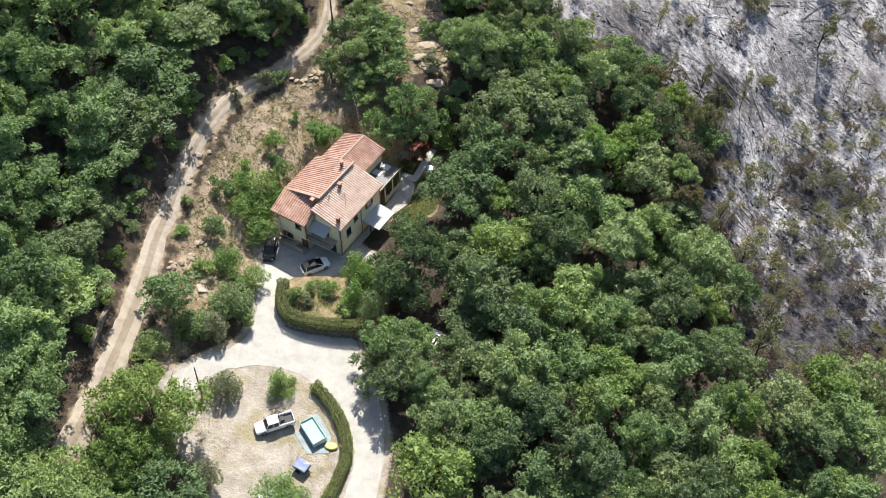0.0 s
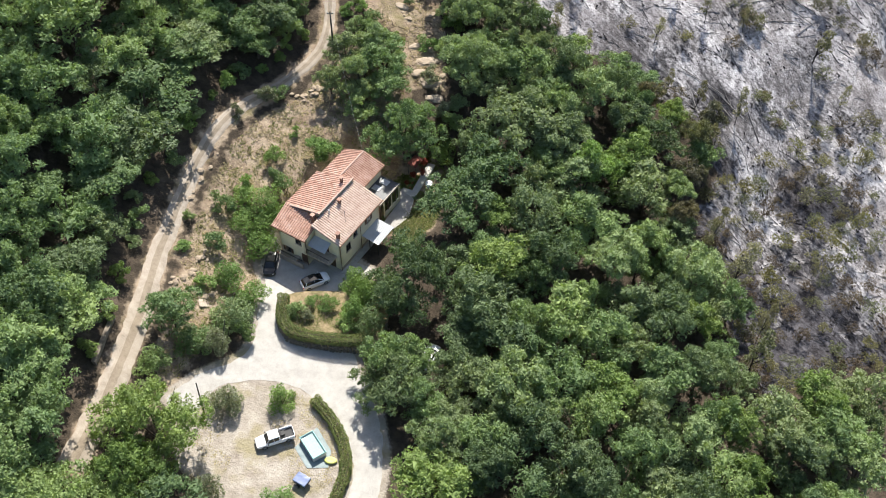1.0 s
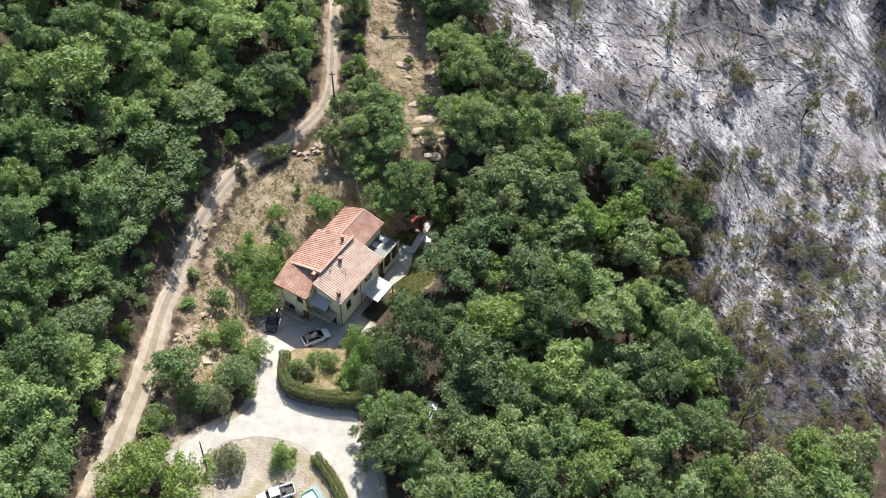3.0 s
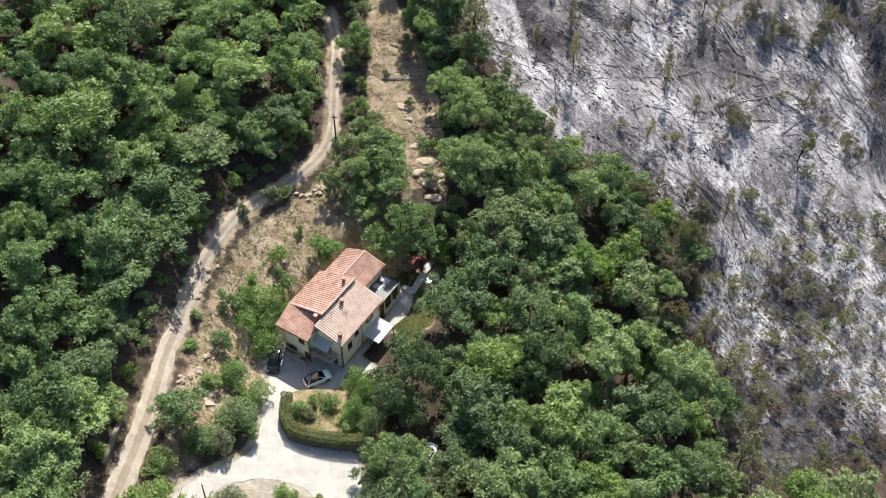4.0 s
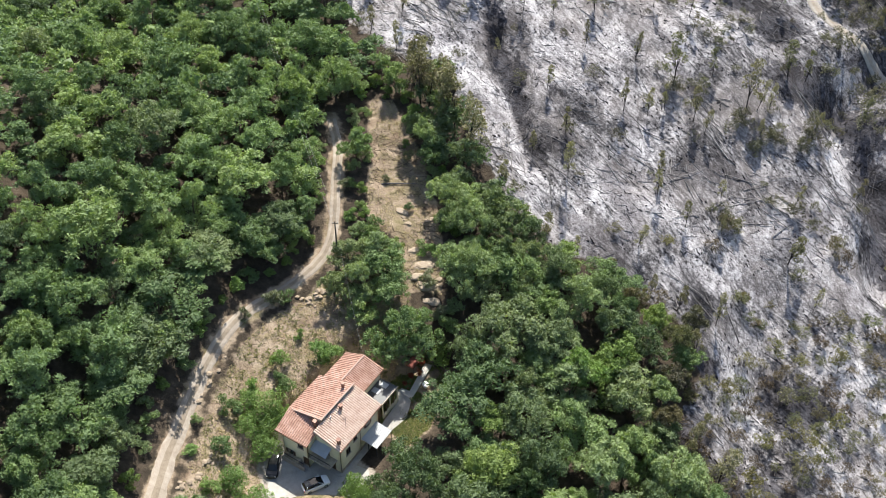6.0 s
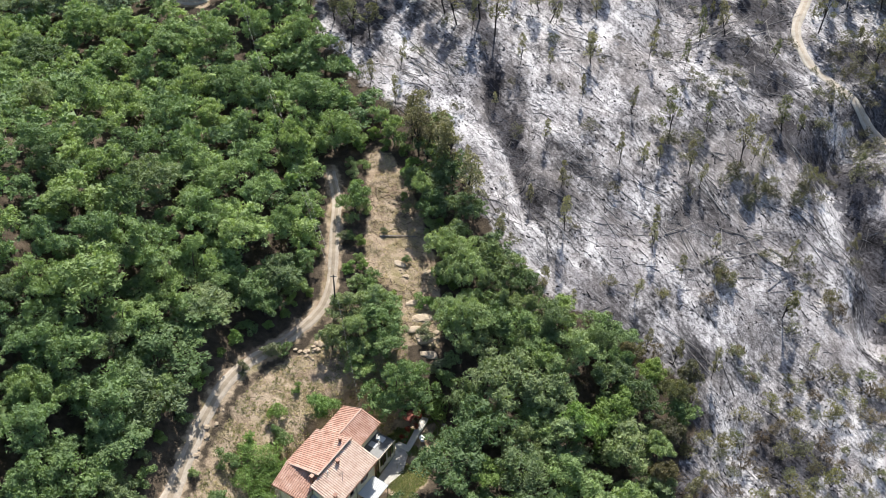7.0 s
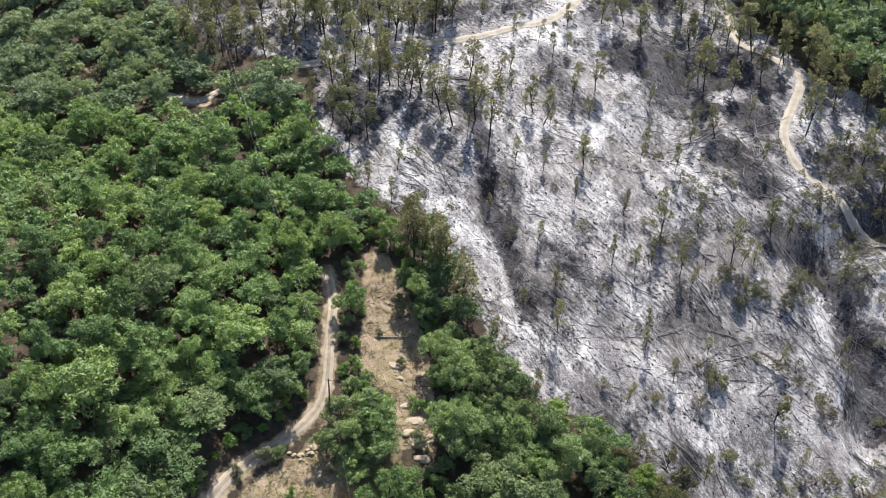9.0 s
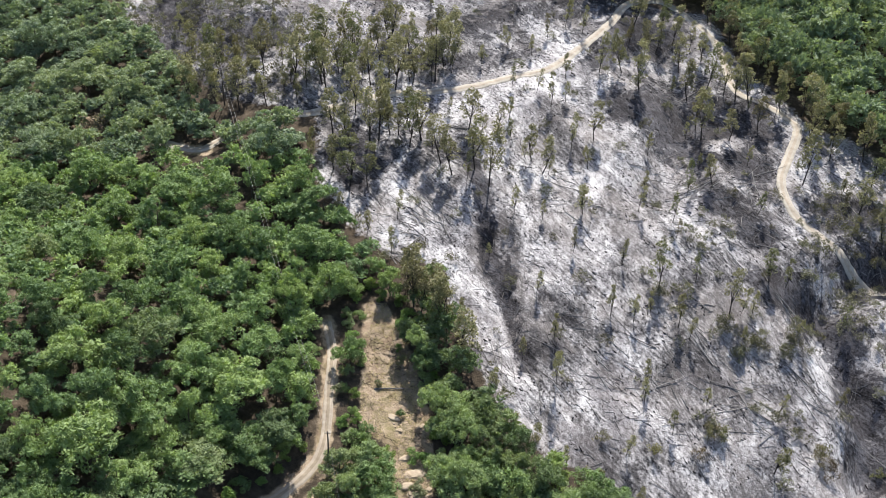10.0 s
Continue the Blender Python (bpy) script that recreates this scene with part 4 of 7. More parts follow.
def tiled_roof(name, a, b, c, d, pitch_w=0.36, course=0.40, thick=0.14, parent=None, mat=None):
    """Half-round tile rows between the eave a-b and the upper edge d-c, in steps from course to course."""
    a, b, c, d = (Vector(p) for p in (a, b, c, d))
    n = (b - a).cross(d - a).normalized()
    if n.z < 0:
        n = -n
    cols = max(3, int(round((b - a).length / pitch_w)))
    rows = max(3, int(round((d - a).length / course)))
    prof = [(0.0, 0.0), (0.10, 0.050), (0.24, 0.085), (0.38, 0.085), (0.52, 0.050), (0.62, -0.01), (0.80, -0.025)]
    us, hs = [], []
    for k in range(cols):
        for u, h in prof:
            us.append((k + u) / cols)
            hs.append(h)
    us.append(1.0)
    hs.append(0.0)
    verts, faces = [], []
    w = len(us)
    rng = random.Random(len(name) + cols)
    for r in range(rows):
        for e in (0, 1):
            v = (r + e) / rows
            for u, h in zip(us, hs):
                p = a.lerp(b, u).lerp(d.lerp(c, u), v)
                verts.append(p + n * (h + (0.035 if e == 0 else 0.0)))
    for r in range(rows * 2 - 1):
        for k in range(w - 1):
            faces.append((r * w + k, r * w + k + 1, (r + 1) * w + k + 1, (r + 1) * w + k))
    off = len(verts)
    for p in (a, b, c, d):
        verts.append(p - n * 0.03)
    for p in (a, b, c, d):
        verts.append(p - n * thick)
    faces += [(off + 4, off + 7, off + 6, off + 5), (off, off + 1, off + 5, off + 4), (off + 1, off + 2, off + 6, off + 5), (off + 2, off + 3, off + 7, off + 6), (off + 3, off, off + 4, off + 7), (off, off + 3, off + 2, off + 1)]
    ob = new(name, mesh_np(name, [tuple(v) for v in verts], faces, [mat or TILE]))
    ob.parent = parent
    return ob


def walls(poly, z0, tops, parent, mat, name="wall"):
    """Upright walls round a closed outline; tops gives the height over each corner."""
    n = len(poly)
    for i in range(n):
        (x0, y0), (x1, y1) = poly[i], poly[(i + 1) % n]
        bm = bmesh.new()
        d = Vector((x1 - x0, y1 - y0, 0)).normalized()
        inn = Vector((-d.y, d.x, 0)) * 0.3
        vs = []
        for o in (Vector(), inn):
            vs.append([bm.verts.new(Vector((x, y, z)) + o) for x, y, z in ((x0, y0, z0), (x1, y1, z0), (x1, y1, tops[(i + 1) % n]), (x0, y0, tops[i]))])
        f, g = vs
        bm.faces.new(f)
        bm.faces.new(g[::-1])
        for k in range(4):
            bm.faces.new((f[k], g[k], g[(k + 1) % 4], f[(k + 1) % 4]))
        part(name, bm, mat, parent)


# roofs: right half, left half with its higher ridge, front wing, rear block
# the right half takes the paler tile colour
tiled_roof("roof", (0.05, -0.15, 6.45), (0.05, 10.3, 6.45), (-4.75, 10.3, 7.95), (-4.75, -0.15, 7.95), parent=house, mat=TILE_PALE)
tiled_roof("roof", (-11.0, 9.5, 6.95), (-11.0, 1.9, 6.95), (-4.80, 1.9, 8.42), (-4.80, 10.3, 8.42), parent=house)
tiled_roof("roof", (-10.6, -1.9, 6.25), (-4.75, -1.9, 6.25), (-4.75, 2.1, 7.25), (-10.9, 2.1, 7.25), parent=house)
tiled_roof("roof", (-3.75, 10.4, 6.3), (-3.75, 16.4, 6.3), (-7.2, 16.2, 7.6), (-7.2, 10.4, 7.6), parent=house)
tiled_roof("roof", (-10.5, 15.8, 6.6), (-10.5, 9.6, 6.6), (-7.2, 9.6, 7.6), (-7.2, 16.2, 7.6), parent=house)
G = YARD - 0.5
walls([(-4.75, 0.35), (-0.4, 0.35), (-0.4, 9.9), (-4.75, 9.9)], G, [7.72, 6.38, 6.38, 7.72], house, PLASTER)
walls([(-10.5, 2.3), (-4.85, 2.3), (-4.85, 10.0), (-10.5, 9.3)], G, [6.85, 8.22, 8.22, 6.85], house, PLASTER)
walls([(-9.75, -1.45), (-5.05, -1.45), (-5.05, 2.3), (-9.75, 2.3)], G, [6.2, 6.2, 7.05, 7.05], house, PLASTER)
walls([(-10.1, 9.9), (-7.2, 9.9), (-4.2, 9.9), (-4.2, 16.0), (-7.2, 15.9), (-10.1, 15.5)], G, [6.55, 7.4, 6.25, 6.25, 7.4, 6.55], house, PLASTER)


def on_house(name, bm, mat, label="", parent=None):
    return part(name, bm, mat, parent or house, label)


def ridge_row(p, q, parent, every=0.42):
    """A row of half-round ridge tiles; each one is a piece."""
    p, q = Vector(p), Vector(q)
    d = (q - p).normalized()
    n = int((q - p).length / every)
    bm = bmesh.new()
    rings = []
    for t, r in ((0.0, 0.15), (1.12, 0.125)):
        rings.append([bm.verts.new((t * every, r * math.cos(a), r * 0.75 * math.sin(a))) for a in (math.pi * k / 6 for k in range(7))])
    for k in range(6):
        bm.faces.new((rings[0][k], rings[0][k + 1], rings[1][k + 1], rings[1][k]))
    bm.faces.new(rings[0])
    bm.faces.new(rings[1][::-1])
    me = bpy.data.meshes.new("ridge_tile")
    bm.to_mesh(me)
    bm.free()
    me.materials.append(RIDGE_TILE)
    rot = d.to_track_quat("X", "Z").to_matrix().to_4x4()
    for k in range(n):
        piece("ridge_tile", me, parent, Matrix.Translation(p + d * (k * every)) @ rot)


ridge_row((-4.80, 1.8, 8.47), (-4.80, 10.3, 8.47), house)
ridge_row((-7.2, 9.7, 7.66), (-7.2, 16.3, 7.66), house)
ridge_row((-10.95, 1.95, 7.02), (-4.80, 1.95, 8.47), house)
# gutters and down pipes
on_house("gutter", tube([(0.12, -0.2, 6.38), (0.12, 10.35, 6.38)], 0.075, 8), GUTTER)
on_house("gutter", tube([(-10.7, -1.98, 6.18), (-4.7, -1.98, 6.18)], 0.075, 8), GUTTER)
on_house("gutter", tube([(-3.68, 10.5, 6.22), (-3.68, 16.4, 6.22)], 0.07, 8), GUTTER)
for x, y, z in ((-0.33, 0.28, 6.3), (-0.33, 5.2, 6.3), (-5.0, -1.52, 6.1), (-0.33, 9.95, 6.3)):
    on_house("down_pipe", tube([(x + 0.35, y - 0.02, z), (x, y, z - 0.45), (x, y, YARD)], 0.055, 7), GUTTER)


BRICK_DULL = plain("dull_brick", (0.22, 0.13, 0.10), 0.9, 0, 0.2, 0.25, 4.0)


def chimney(x, y, z, w, h, capped=True):
    c = part("chimney", box(x - w / 2, x + w / 2, y - w / 2, y + w / 2, z - 0.5, z + h, 0.02), BRICK_DULL, house, "small brown brick chimney")
    if capped:
        part("cap", box(x - w * 0.72, x + w * 0.72, y - w * 0.72, y + w * 0.72, z + h + 0.16, z + h + 0.24, 0.02), TILE, c)
        for a in (-1, 1):
            for b in (-1, 1):
                part("cap_post", box(x + a * w * 0.4 - 0.05, x + a * w * 0.4 + 0.05, y + b * w * 0.4 - 0.05, y + b * w * 0.4 + 0.05, z + h - 0.01, z + h + 0.17), TILE, c)


chimney(-0.9, 0.85, 6.8, 0.42, 0.8)
chimney(-4.0, 5.6, 7.75, 0.4, 0.6)
chimney(-5.9, 8.8, 8.4, 0.36, 0.55)
chimney(-5.4, 1.2, 7.2, 0.42, 1.2)
on_house("antenna_mast", tube([(-1.6, 3.6, 6.9), (-1.6, 3.6, 9.4)], 0.03, 6), METAL_DARK)
for k in range(5):
    on_house("antenna_rod", tube([(-2.0 + 0.12 * k, 3.6 - 0.4, 9.1), (-2.0 + 0.12 * k, 3.6 + 0.4, 9.1)], 0.012, 4), METAL_DARK)
on_house("white_vent", tube([(-4.05, 3.2, 7.5), (-4.05, 3.2, 8.5)], 0.11, 8), WHITE_SHEET, "white flue pipe")


def window(x, y, z, w, h, face, parent=None, shutters=True, lit=GLASS_DARK):
    """A window on a wall: face 'front' looks along -y, 'right' along +x, 'left' along -x."""
    turn = {"front": 0, "right": 90, "left": -90}[face]
    m = pose(x, y, z, 0, 0, turn)
    win = part("window", box(-w / 2 - 0.09, w / 2 + 0.09, -0.05, 0.02, -0.09, h + 0.09, 0.01), STONE_TRIM, parent or house, "stone-framed window")
    win.matrix_basis = m
    part("pane", box(-w / 2, -0.03, -0.075, -0.045, 0, h), lit, win)
    part("pane", box(0.03, w / 2, -0.075, -0.045, 0, h), lit, win)
    part("sash", box(-0.03, 0.03, -0.085, -0.04, 0, h), WOOD_DARK, win)
    part("sill", box(-w / 2 - 0.15, w / 2 + 0.15, -0.18, 0.0, -0.13, -0.06, 0.01), STONE_TRIM, win)
    if shutters:
        for s in (-1, 1):
            a, b = sorted((s * (w / 2 + 0.10), s * (w + 0.08)))
            sh = part("shutter", box(a, b, -0.10, -0.05, 0, h, 0.008), SHUTTER, win)
            for k in range(7):
                part("slat", box(a + 0.04, b - 0.04, -0.125, -0.10, 0.1 + k * h / 7.6, 0.1 + k * h / 7.6 + 0.05), SHUTTER, sh)


window(-0.4, 2.2, 3.2, 0.9, 1.3, "right", shutters=False)
window(-0.4, 4.0, 4.5, 0.8, 1.0, "right", shutters=False)
window(-0.4, 7.2, 4.5, 0.8, 1.0, "right")
window(-6.3, -1.45, 4.4, 0.9, 1.15, "front", shutters=False)
window(-9.75, 0.4, 3.3, 0.8, 1.6, "left", shutters=False)
window(-8.4, -1.45, 1.5, 0.8, 1.0, "front")

# upper terrace with its iron rail and sheet awning between the wing and the right gable
deck = on_house("balcony", box(-4.9, -1.0, -1.6, 0.34, 3.05, 3.25, 0.02), STONE_TRIM, "stone balcony slab")
for k in range(16):
    on_house("baluster", tube([(-4.8 + 0.25 * k, -1.52, 3.25), (-4.8 + 0.25 * k, -1.52, 4.15)], 0.015, 5), METAL_DARK, parent=deck)
on_house("handrail", box(-4.9, -1.0, -1.56, -1.48, 4.13, 4.19, 0.01), METAL_DARK, parent=deck)
bm = bmesh.new()
vs = [bm.verts.new(p) for p in ((-4.85, -1.25, 4.75), (-1.9, -1.25, 4.75), (-1.9, 0.36, 5.45), (-4.85, 0.36, 5.45))]
r = bmesh.ops.extrude_face_region(bm, geom=[bm.faces.new(vs)])
bmesh.ops.translate(bm, vec=(0, 0, 0.05), verts=[v for v in r["geom"] if isinstance(v, bmesh.types.BMVert)])
awning = on_house("awning", bm, AWNING, "grey sheet awning over the balcony")
for x in (-4.8, -3.4, -1.95):
    part("awning_rib", tube([(x, -1.25, 4.72), (x, 0.36, 5.42)], 0.03, 5), METAL_DARK, awning)
part("balcony_door", box(-3.6, -2.4, 0.28, 0.33, 3.25, 5.2, 0.01), SHUTTER, house, "brown wooden door")
# entrance side of the ground floor: arch, steps and a bench wall
part("garage_door", box(-3.9, -1.4, 0.27, 0.33, YARD, 2.7, 0.01), WOOD_DARK, house, "dark wooden garage door")
on_house("stair_wall", box(-9.4, -5.2, -2.55, -2.35, YARD, 1.5, 0.02), STONE_TRIM)
for k in range(7):
    on_house("step", box(-9.3 + 0.42 * k, -8.88 + 0.42 * k, -2.35, -1.47, YARD - 0.1, YARD + 0.17 * (k + 1), 0.01), STONE_TRIM)
for k in range(13):
    on_house("railing_bar", tube([(-9.3 + 0.33 * k, -2.45, 1.5), (-9.3 + 0.33 * k, -2.45, 2.35)], 0.016, 5), METAL_DARK)
on_house("railing", box(-9.4, -5.2, -2.49, -2.41, 2.33, 2.38, 0.01), METAL_DARK)
part("door_1", box(-6.0, -5.1, -1.52, -1.44, YARD, 2.6, 0.01), SHUTTER, house, "dark wooden entrance door")
on_house("plinth", box(-9.85, -4.95, -1.53, -1.44, YARD - 0.3, YARD + 0.55, 0.02), STONE_TRIM)
on_house("plinth", box(-0.41, -0.32, 0.3, 9.9, YARD - 0.3, YARD + 0.55, 0.02), STONE_TRIM)

# side canopy of white sheets on posts
canopy = thing("canopy", "white corrugated sheet canopy on posts beside the house", "canopy", pose(HOUSE_X, HOUSE_Y, 0, 0, 0, HOUSE_TURN))
bm = bmesh.new()
rows = []
for k in range(81):
    y, z = 5.4 + 0.05 * k, 3.07 + 0.022 * math.cos(k * math.pi / 2)
    rows.append([bm.verts.new((x, y, z + dz - 0.10 * (x + 0.4))) for x, dz in ((-0.38, 0), (2.5, 0), (2.5, -0.02), (-0.38, -0.02))])
for p, q in zip(rows, rows[1:]):
    for c in range(4):
        bm.faces.new((p[c], p[(c + 1) % 4], q[(c + 1) % 4], q[c]))
bm.faces.new(rows[0][::-1])
bm.faces.new(rows[-1])
part("sheet", bm, WHITE_SHEET, canopy)
for x, y in ((2.4, 5.5), (2.4, 9.3), (0.9, 5.5), (0.9, 9.3)):
    part("post", box(x - 0.05, x + 0.05, y - 0.05, y + 0.05, YARD - 0.2, 2.98 - 0.10 * (x + 0.4), 0.01), METAL_DARK, canopy)
part("beam", box(2.33, 2.47, 5.4, 9.4, 2.62, 2.74, 0.01), METAL_DARK, canopy)

# rear terrace: dark flat roof on wooden posts
porch = thing("porch", "dark flat-roofed porch on wooden posts at the rear", "porch", pose(HOUSE_X, HOUSE_Y, 0, 0, 0, HOUSE_TURN))
ROOF_FELT = plain("dark_roof_felt", (0.085, 0.09, 0.095), 0.5, 0, 0.4, 0.35, 0.7)
part("roof", box(-4.15, -0.9, 10.8, 16.0, 4.05, 4.2, 0.02), ROOF_FELT, porch)
part("roof_edge", box(-0.92, -0.80, 10.7, 16.1, 3.98, 4.28, 0.02), STONE_TRIM, porch)
for k in range(6):
    y = 10.95 + k * 0.98
    part("post", box(-1.05, -0.9, y, y + 0.14, YARD - 0.1, 4.06, 0.01), PLASTER if k % 2 else WOOD_DARK, porch)
part("low_wall", box(-1.08, -0.88, 12.2, 15.9, YARD - 0.1, YARD + 0.9, 0.02), PLASTER, porch)
part("skylight", box(-3.4, -2.2, 14.6, 15.6, 4.2, 4.30, 0.02), WHITE_SHEET, porch, "white skylight panel")
part("skylight", box(-3.9, -2.6, 13.0, 14.0, 4.2, 4.27, 0.02), AWNING, porch, "grey skylight panel")

# paved walk along the porch, with its kerb and flower pots
def local_area(name, pts, z, thick, mat, label, category):
    bm = bmesh.new()
    f = bm.faces.new([bm.verts.new((x, y, z)) for x, y in pts])
    r = bmesh.ops.extrude_face_region(bm, geom=[f])
    bmesh.ops.translate(bm, vec=(0, 0, -thick), verts=[v for v in r["geom"] if isinstance(v, bmesh.types.BMVert)])
    ob = part(name, bm, mat)
    ob.matrix_basis = pose(HOUSE_X, HOUSE_Y, 0, 0, 0, HOUSE_TURN)
    return tagged(ob, label, category, kind="structure")


PALE_STONE = plain("pale_walk_stone", (0.60, 0.575, 0.53), 0.85, 0, 0.25, 0.15, 1.5, 0.2)
local_area("pavement", [(-0.4, 9.9), (1.3, 9.9), (2.1, 13.9), (0.5, 18.1), (-2.2, 18.1), (-0.9, 16)], YARD + 0.12, 0.3, PAVING, "grey paved terrace beside the porch", "terrace")
local_area("pavement", [(0.55, 17.6), (0.6, 18.3), (-0.35, 25.2), (-1.5, 25.0), (-1.4, 24.0), (-0.45, 18.7), (-1.9, 18.5), (-1.9, 17.7)], YARD + 0.16, 0.4, PALE_STONE, "pale stone walk with a raised edge", "walk")
local_area("pavement", [(-9.9, -2.6), (-5.0, -2.6), (-4.6, -0.4), (-0.2, -0.4), (0.6, 0.6), (0.6, 9.9), (-0.35, 9.9), (-0.35, 0.3), (-5.05, 0.3), (-5.05, -1.4), (-9.9, -1.4)], YARD + 0.10, 0.3, PAVING, "grey paving along the house walls", "paving")

# ---- garden bed with stone wall and hedge ----
GARDEN = [(-22.4, 83.6), (-22.3, 81.4), (-21.6, 79.4), (-20.2, 78.0), (-17.0, 77.1), (-12.6, 76.6), (-9.0, 76.8), (-7.5, 80.5), (-7.5, 84.0), (-10.0, 85.6), (-14, 85.9), (-19, 85.9), (-21.4, 85.2)]
BED_Z = 1.75


def soil_material():
    m = material("bed_soil", 0.95, 0, 0.15)
    v = coords(m)
    a, b = noise_tex(m, v, 0.9, 5, 0.65), noise_tex(m, v, 5.0, 4, 0.7)
    c = ramp(m, a, [(0.32, (0.10, 0.105, 0.035)), (0.5, (0.24, 0.19, 0.10)), (0.68, (0.40, 0.30, 0.19))])
    return finish(m, mix(m, 0.3, c, ramp(m, b, [(0.4, (0.1, 0.08, 0.05)), (0.6, (0.42, 0.34, 0.22))])), b, 0.6, 0.1)


def raised_bed(poly, z, mat):
    ring = smooth_line(list(poly) + [poly[0]], 0.5)[:-1]
    bm = bmesh.new()
    top = [bm.verts.new((p.x, p.y, z + 0.08 * noise.noise(Vector((p.x, p.y, 0))))) for p in ring]
    low = [bm.verts.new((p.x, p.y, -0.4)) for p in ring]
    bm.faces.new(top)
    for k in range(len(ring)):
        bm.faces.new((top[k], low[k], low[(k + 1) % len(ring)], top[(k + 1) % len(ring)]))
    return bm


bed = tagged(part("garden_bed", raised_bed(GARDEN, BED_Z, None), soil_material()), "raised garden bed of dry soil and thin grass", "garden bed", kind="structure")

RUBBLE = plain("rubble_stone", (0.15, 0.135, 0.11), 0.92, 0, 0.2, 0.35, 1.2, 0.5)


def stone_meshes(count, size, mat, seed, flat=0.7):
    """A few rough stones to share."""
    out = []
    rng = random.Random(seed)
    for k in range(count):
        bm = bmesh.new()
        bmesh.ops.create_icosphere(bm, subdivisions=1, radius=1)
        ph = rng.random() * 50
        for v in bm.verts:
            v.co *= 0.85 + 0.35 * noise.noise(v.co * 1.3 + Vector((ph, ph, ph)))
            v.co = Vector((max(-0.8, min(0.8, v.co.x)), max(-0.8, min(0.8, v.co.y)), max(-0.75, min(0.75, v.co.z)) * flat)) * size
        me = bpy.data.meshes.new("stone")
        bm.to_mesh(me)
        bm.free()
        me.materials.append(mat)
        out.append(me)
    return out


STONES = stone_meshes(6, 0.32, RUBBLE, 3)
wall_line = smooth_line(GARDEN[:8], 0.42)
garden_wall = tagged(new("garden_wall"), "dark rubble retaining wall under a clipped hedge", "stone wall", kind="structure")
srng = random.Random(9)
for k, p in enumerate(wall_line):
    for c in range(5):
        piece("stone", STONES[srng.randrange(6)], garden_wall, pose(p.x + srng.uniform(-0.08, 0.08), p.y - 0.05 + srng.uniform(-0.06, 0.06), 0.18 + c * 0.36 + srng.uniform(-0.05, 0.05), srng.uniform(-15, 15), srng.uniform(-15, 15), srng.uniform(0, 360)))


def hedge(line, width, height, z_of, label, per_m=950, lumpy=0.05):
    """A clipped hedge: a woody core and a close skin of leaves."""
    pts = smooth_line(line, 0.35)
    rng = np.random.default_rng(len(pts))
    core = bmesh.new()
    rings = []
    for k, p in enumerate(pts):
        d = (pts[min(k + 1, len(pts) - 1)] - pts[max(k - 1, 0)]).normalized()
        s = Vector((d.y, -d.x)) * (width * 0.26)
        z = z_of(p.x, p.y)
        rings.append([core.verts.new(q) for q in ((p.x - s.x, p.y - s.y, z - 0.1), (p.x - s.x, p.y - s.y, z + height * 0.7), (p.x + s.x, p.y + s.y, z + height * 0.7), (p.x + s.x, p.y + s.y, z - 0.1))])
    for a, b in zip(rings, rings[1:]):
        for i in range(4):
            core.faces.new((a[i], a[(i + 1) % 4], b[(i + 1) % 4], b[i]))
    core.faces.new(rings[0])
    core.faces.new(rings[-1][::-1])
    cs, rs = [], []
    for k, p in enumerate(pts):
        d = (pts[min(k + 1, len(pts) - 1)] - pts[max(k - 1, 0)]).normalized()
        z = z_of(p.x, p.y)
        for o in (-0.25, 0.25):
            for h in (0.30, 0.72):
                q = p + Vector((d.y, -d.x)) * (o * width)
                cs.append((q.x + rng.normal() * lumpy, q.y + rng.normal() * lumpy, z + h * height + rng.normal() * lumpy * 0.5))
                rs.append(0.30 * max(width, height) * (1 + 0.08 * rng.normal()))
    length = 0.35 * len(pts)
    corners = leaf_cloud(rng, int(1.9 * per_m * length), cs, np.clip(rs, 0.15, 2), 0.064, 0.95, -1.2)
    h = thing("hedge", label, "hedge", Matrix())
    part("stem", core, BARK, h)
    piece("leaves", crown_mesh("leaves", corners, LEAF_HEDGE), h)


hedge([(-21.7, 84.6), (-21.7, 81.8), (-21.0, 79.9), (-19.8, 78.7), (-16.8, 77.8), (-12.6, 77.3), (-9.4, 77.5)], 1.5, 1.0, lambda x, y: BED_Z, "clipped green hedge along the top of a stone wall")
hedge([(-16.2, 68.8), (-13.8, 65.9), (-12.1, 62.3), (-11.7, 59.1), (-12.5, 56.0), (-14, 52), (-15, 48)], 1.35, 1.2, ground_z, "clipped green hedge curving along the driveway edge")

# ---- single trees and shrubs round the house ----
def lone(kind, x, y, width, height, mat, label, name="oak_tree", category="tree", k=0, z=None, base_w=8.0, base_h=9.6):
    if kind is SHRUB and width > 3.7:
        kind, base_w, base_h = SHRUB_BIG, 5.0, 3.6
    if kind is OAK_BIG:
        base_w = 12.0
    kind.plant(name, x, y, (width / base_w, height / base_h), (x * 37 + y * 11) % 360, label, category, "", k, z, mat)


lone(OAK_BIG, -4.8, 84.2, 11.4, 10.8, LEAF_GREY, "broad spreading oak close beside the house", k=1)
lone(OAK_BIG, -5.9, 111.8, 12.0, 9.6, LEAF, "broad dark green oak behind the house porch", k=2)
lone(OAK_BIG, -5.7, 69.9, 10.4, 8.4, LEAF_GREY, "grey-green tree leaning over the driveway", k=3)
lone(OAK, -34.9, 77.9, 7.2, 6.6, LEAF, "round dark green tree beside the earth track", k=4)
lone(OAK_BIG, -34.2, 61.3, 12.0, 9.0, LEAF_MID, "fresh green broad tree beside the parking lot", k=5)
lone(OAK_BIG, -36.4, 54.6, 10.5, 8.6, LEAF_MID, "light green tree by the lower track", k=6)
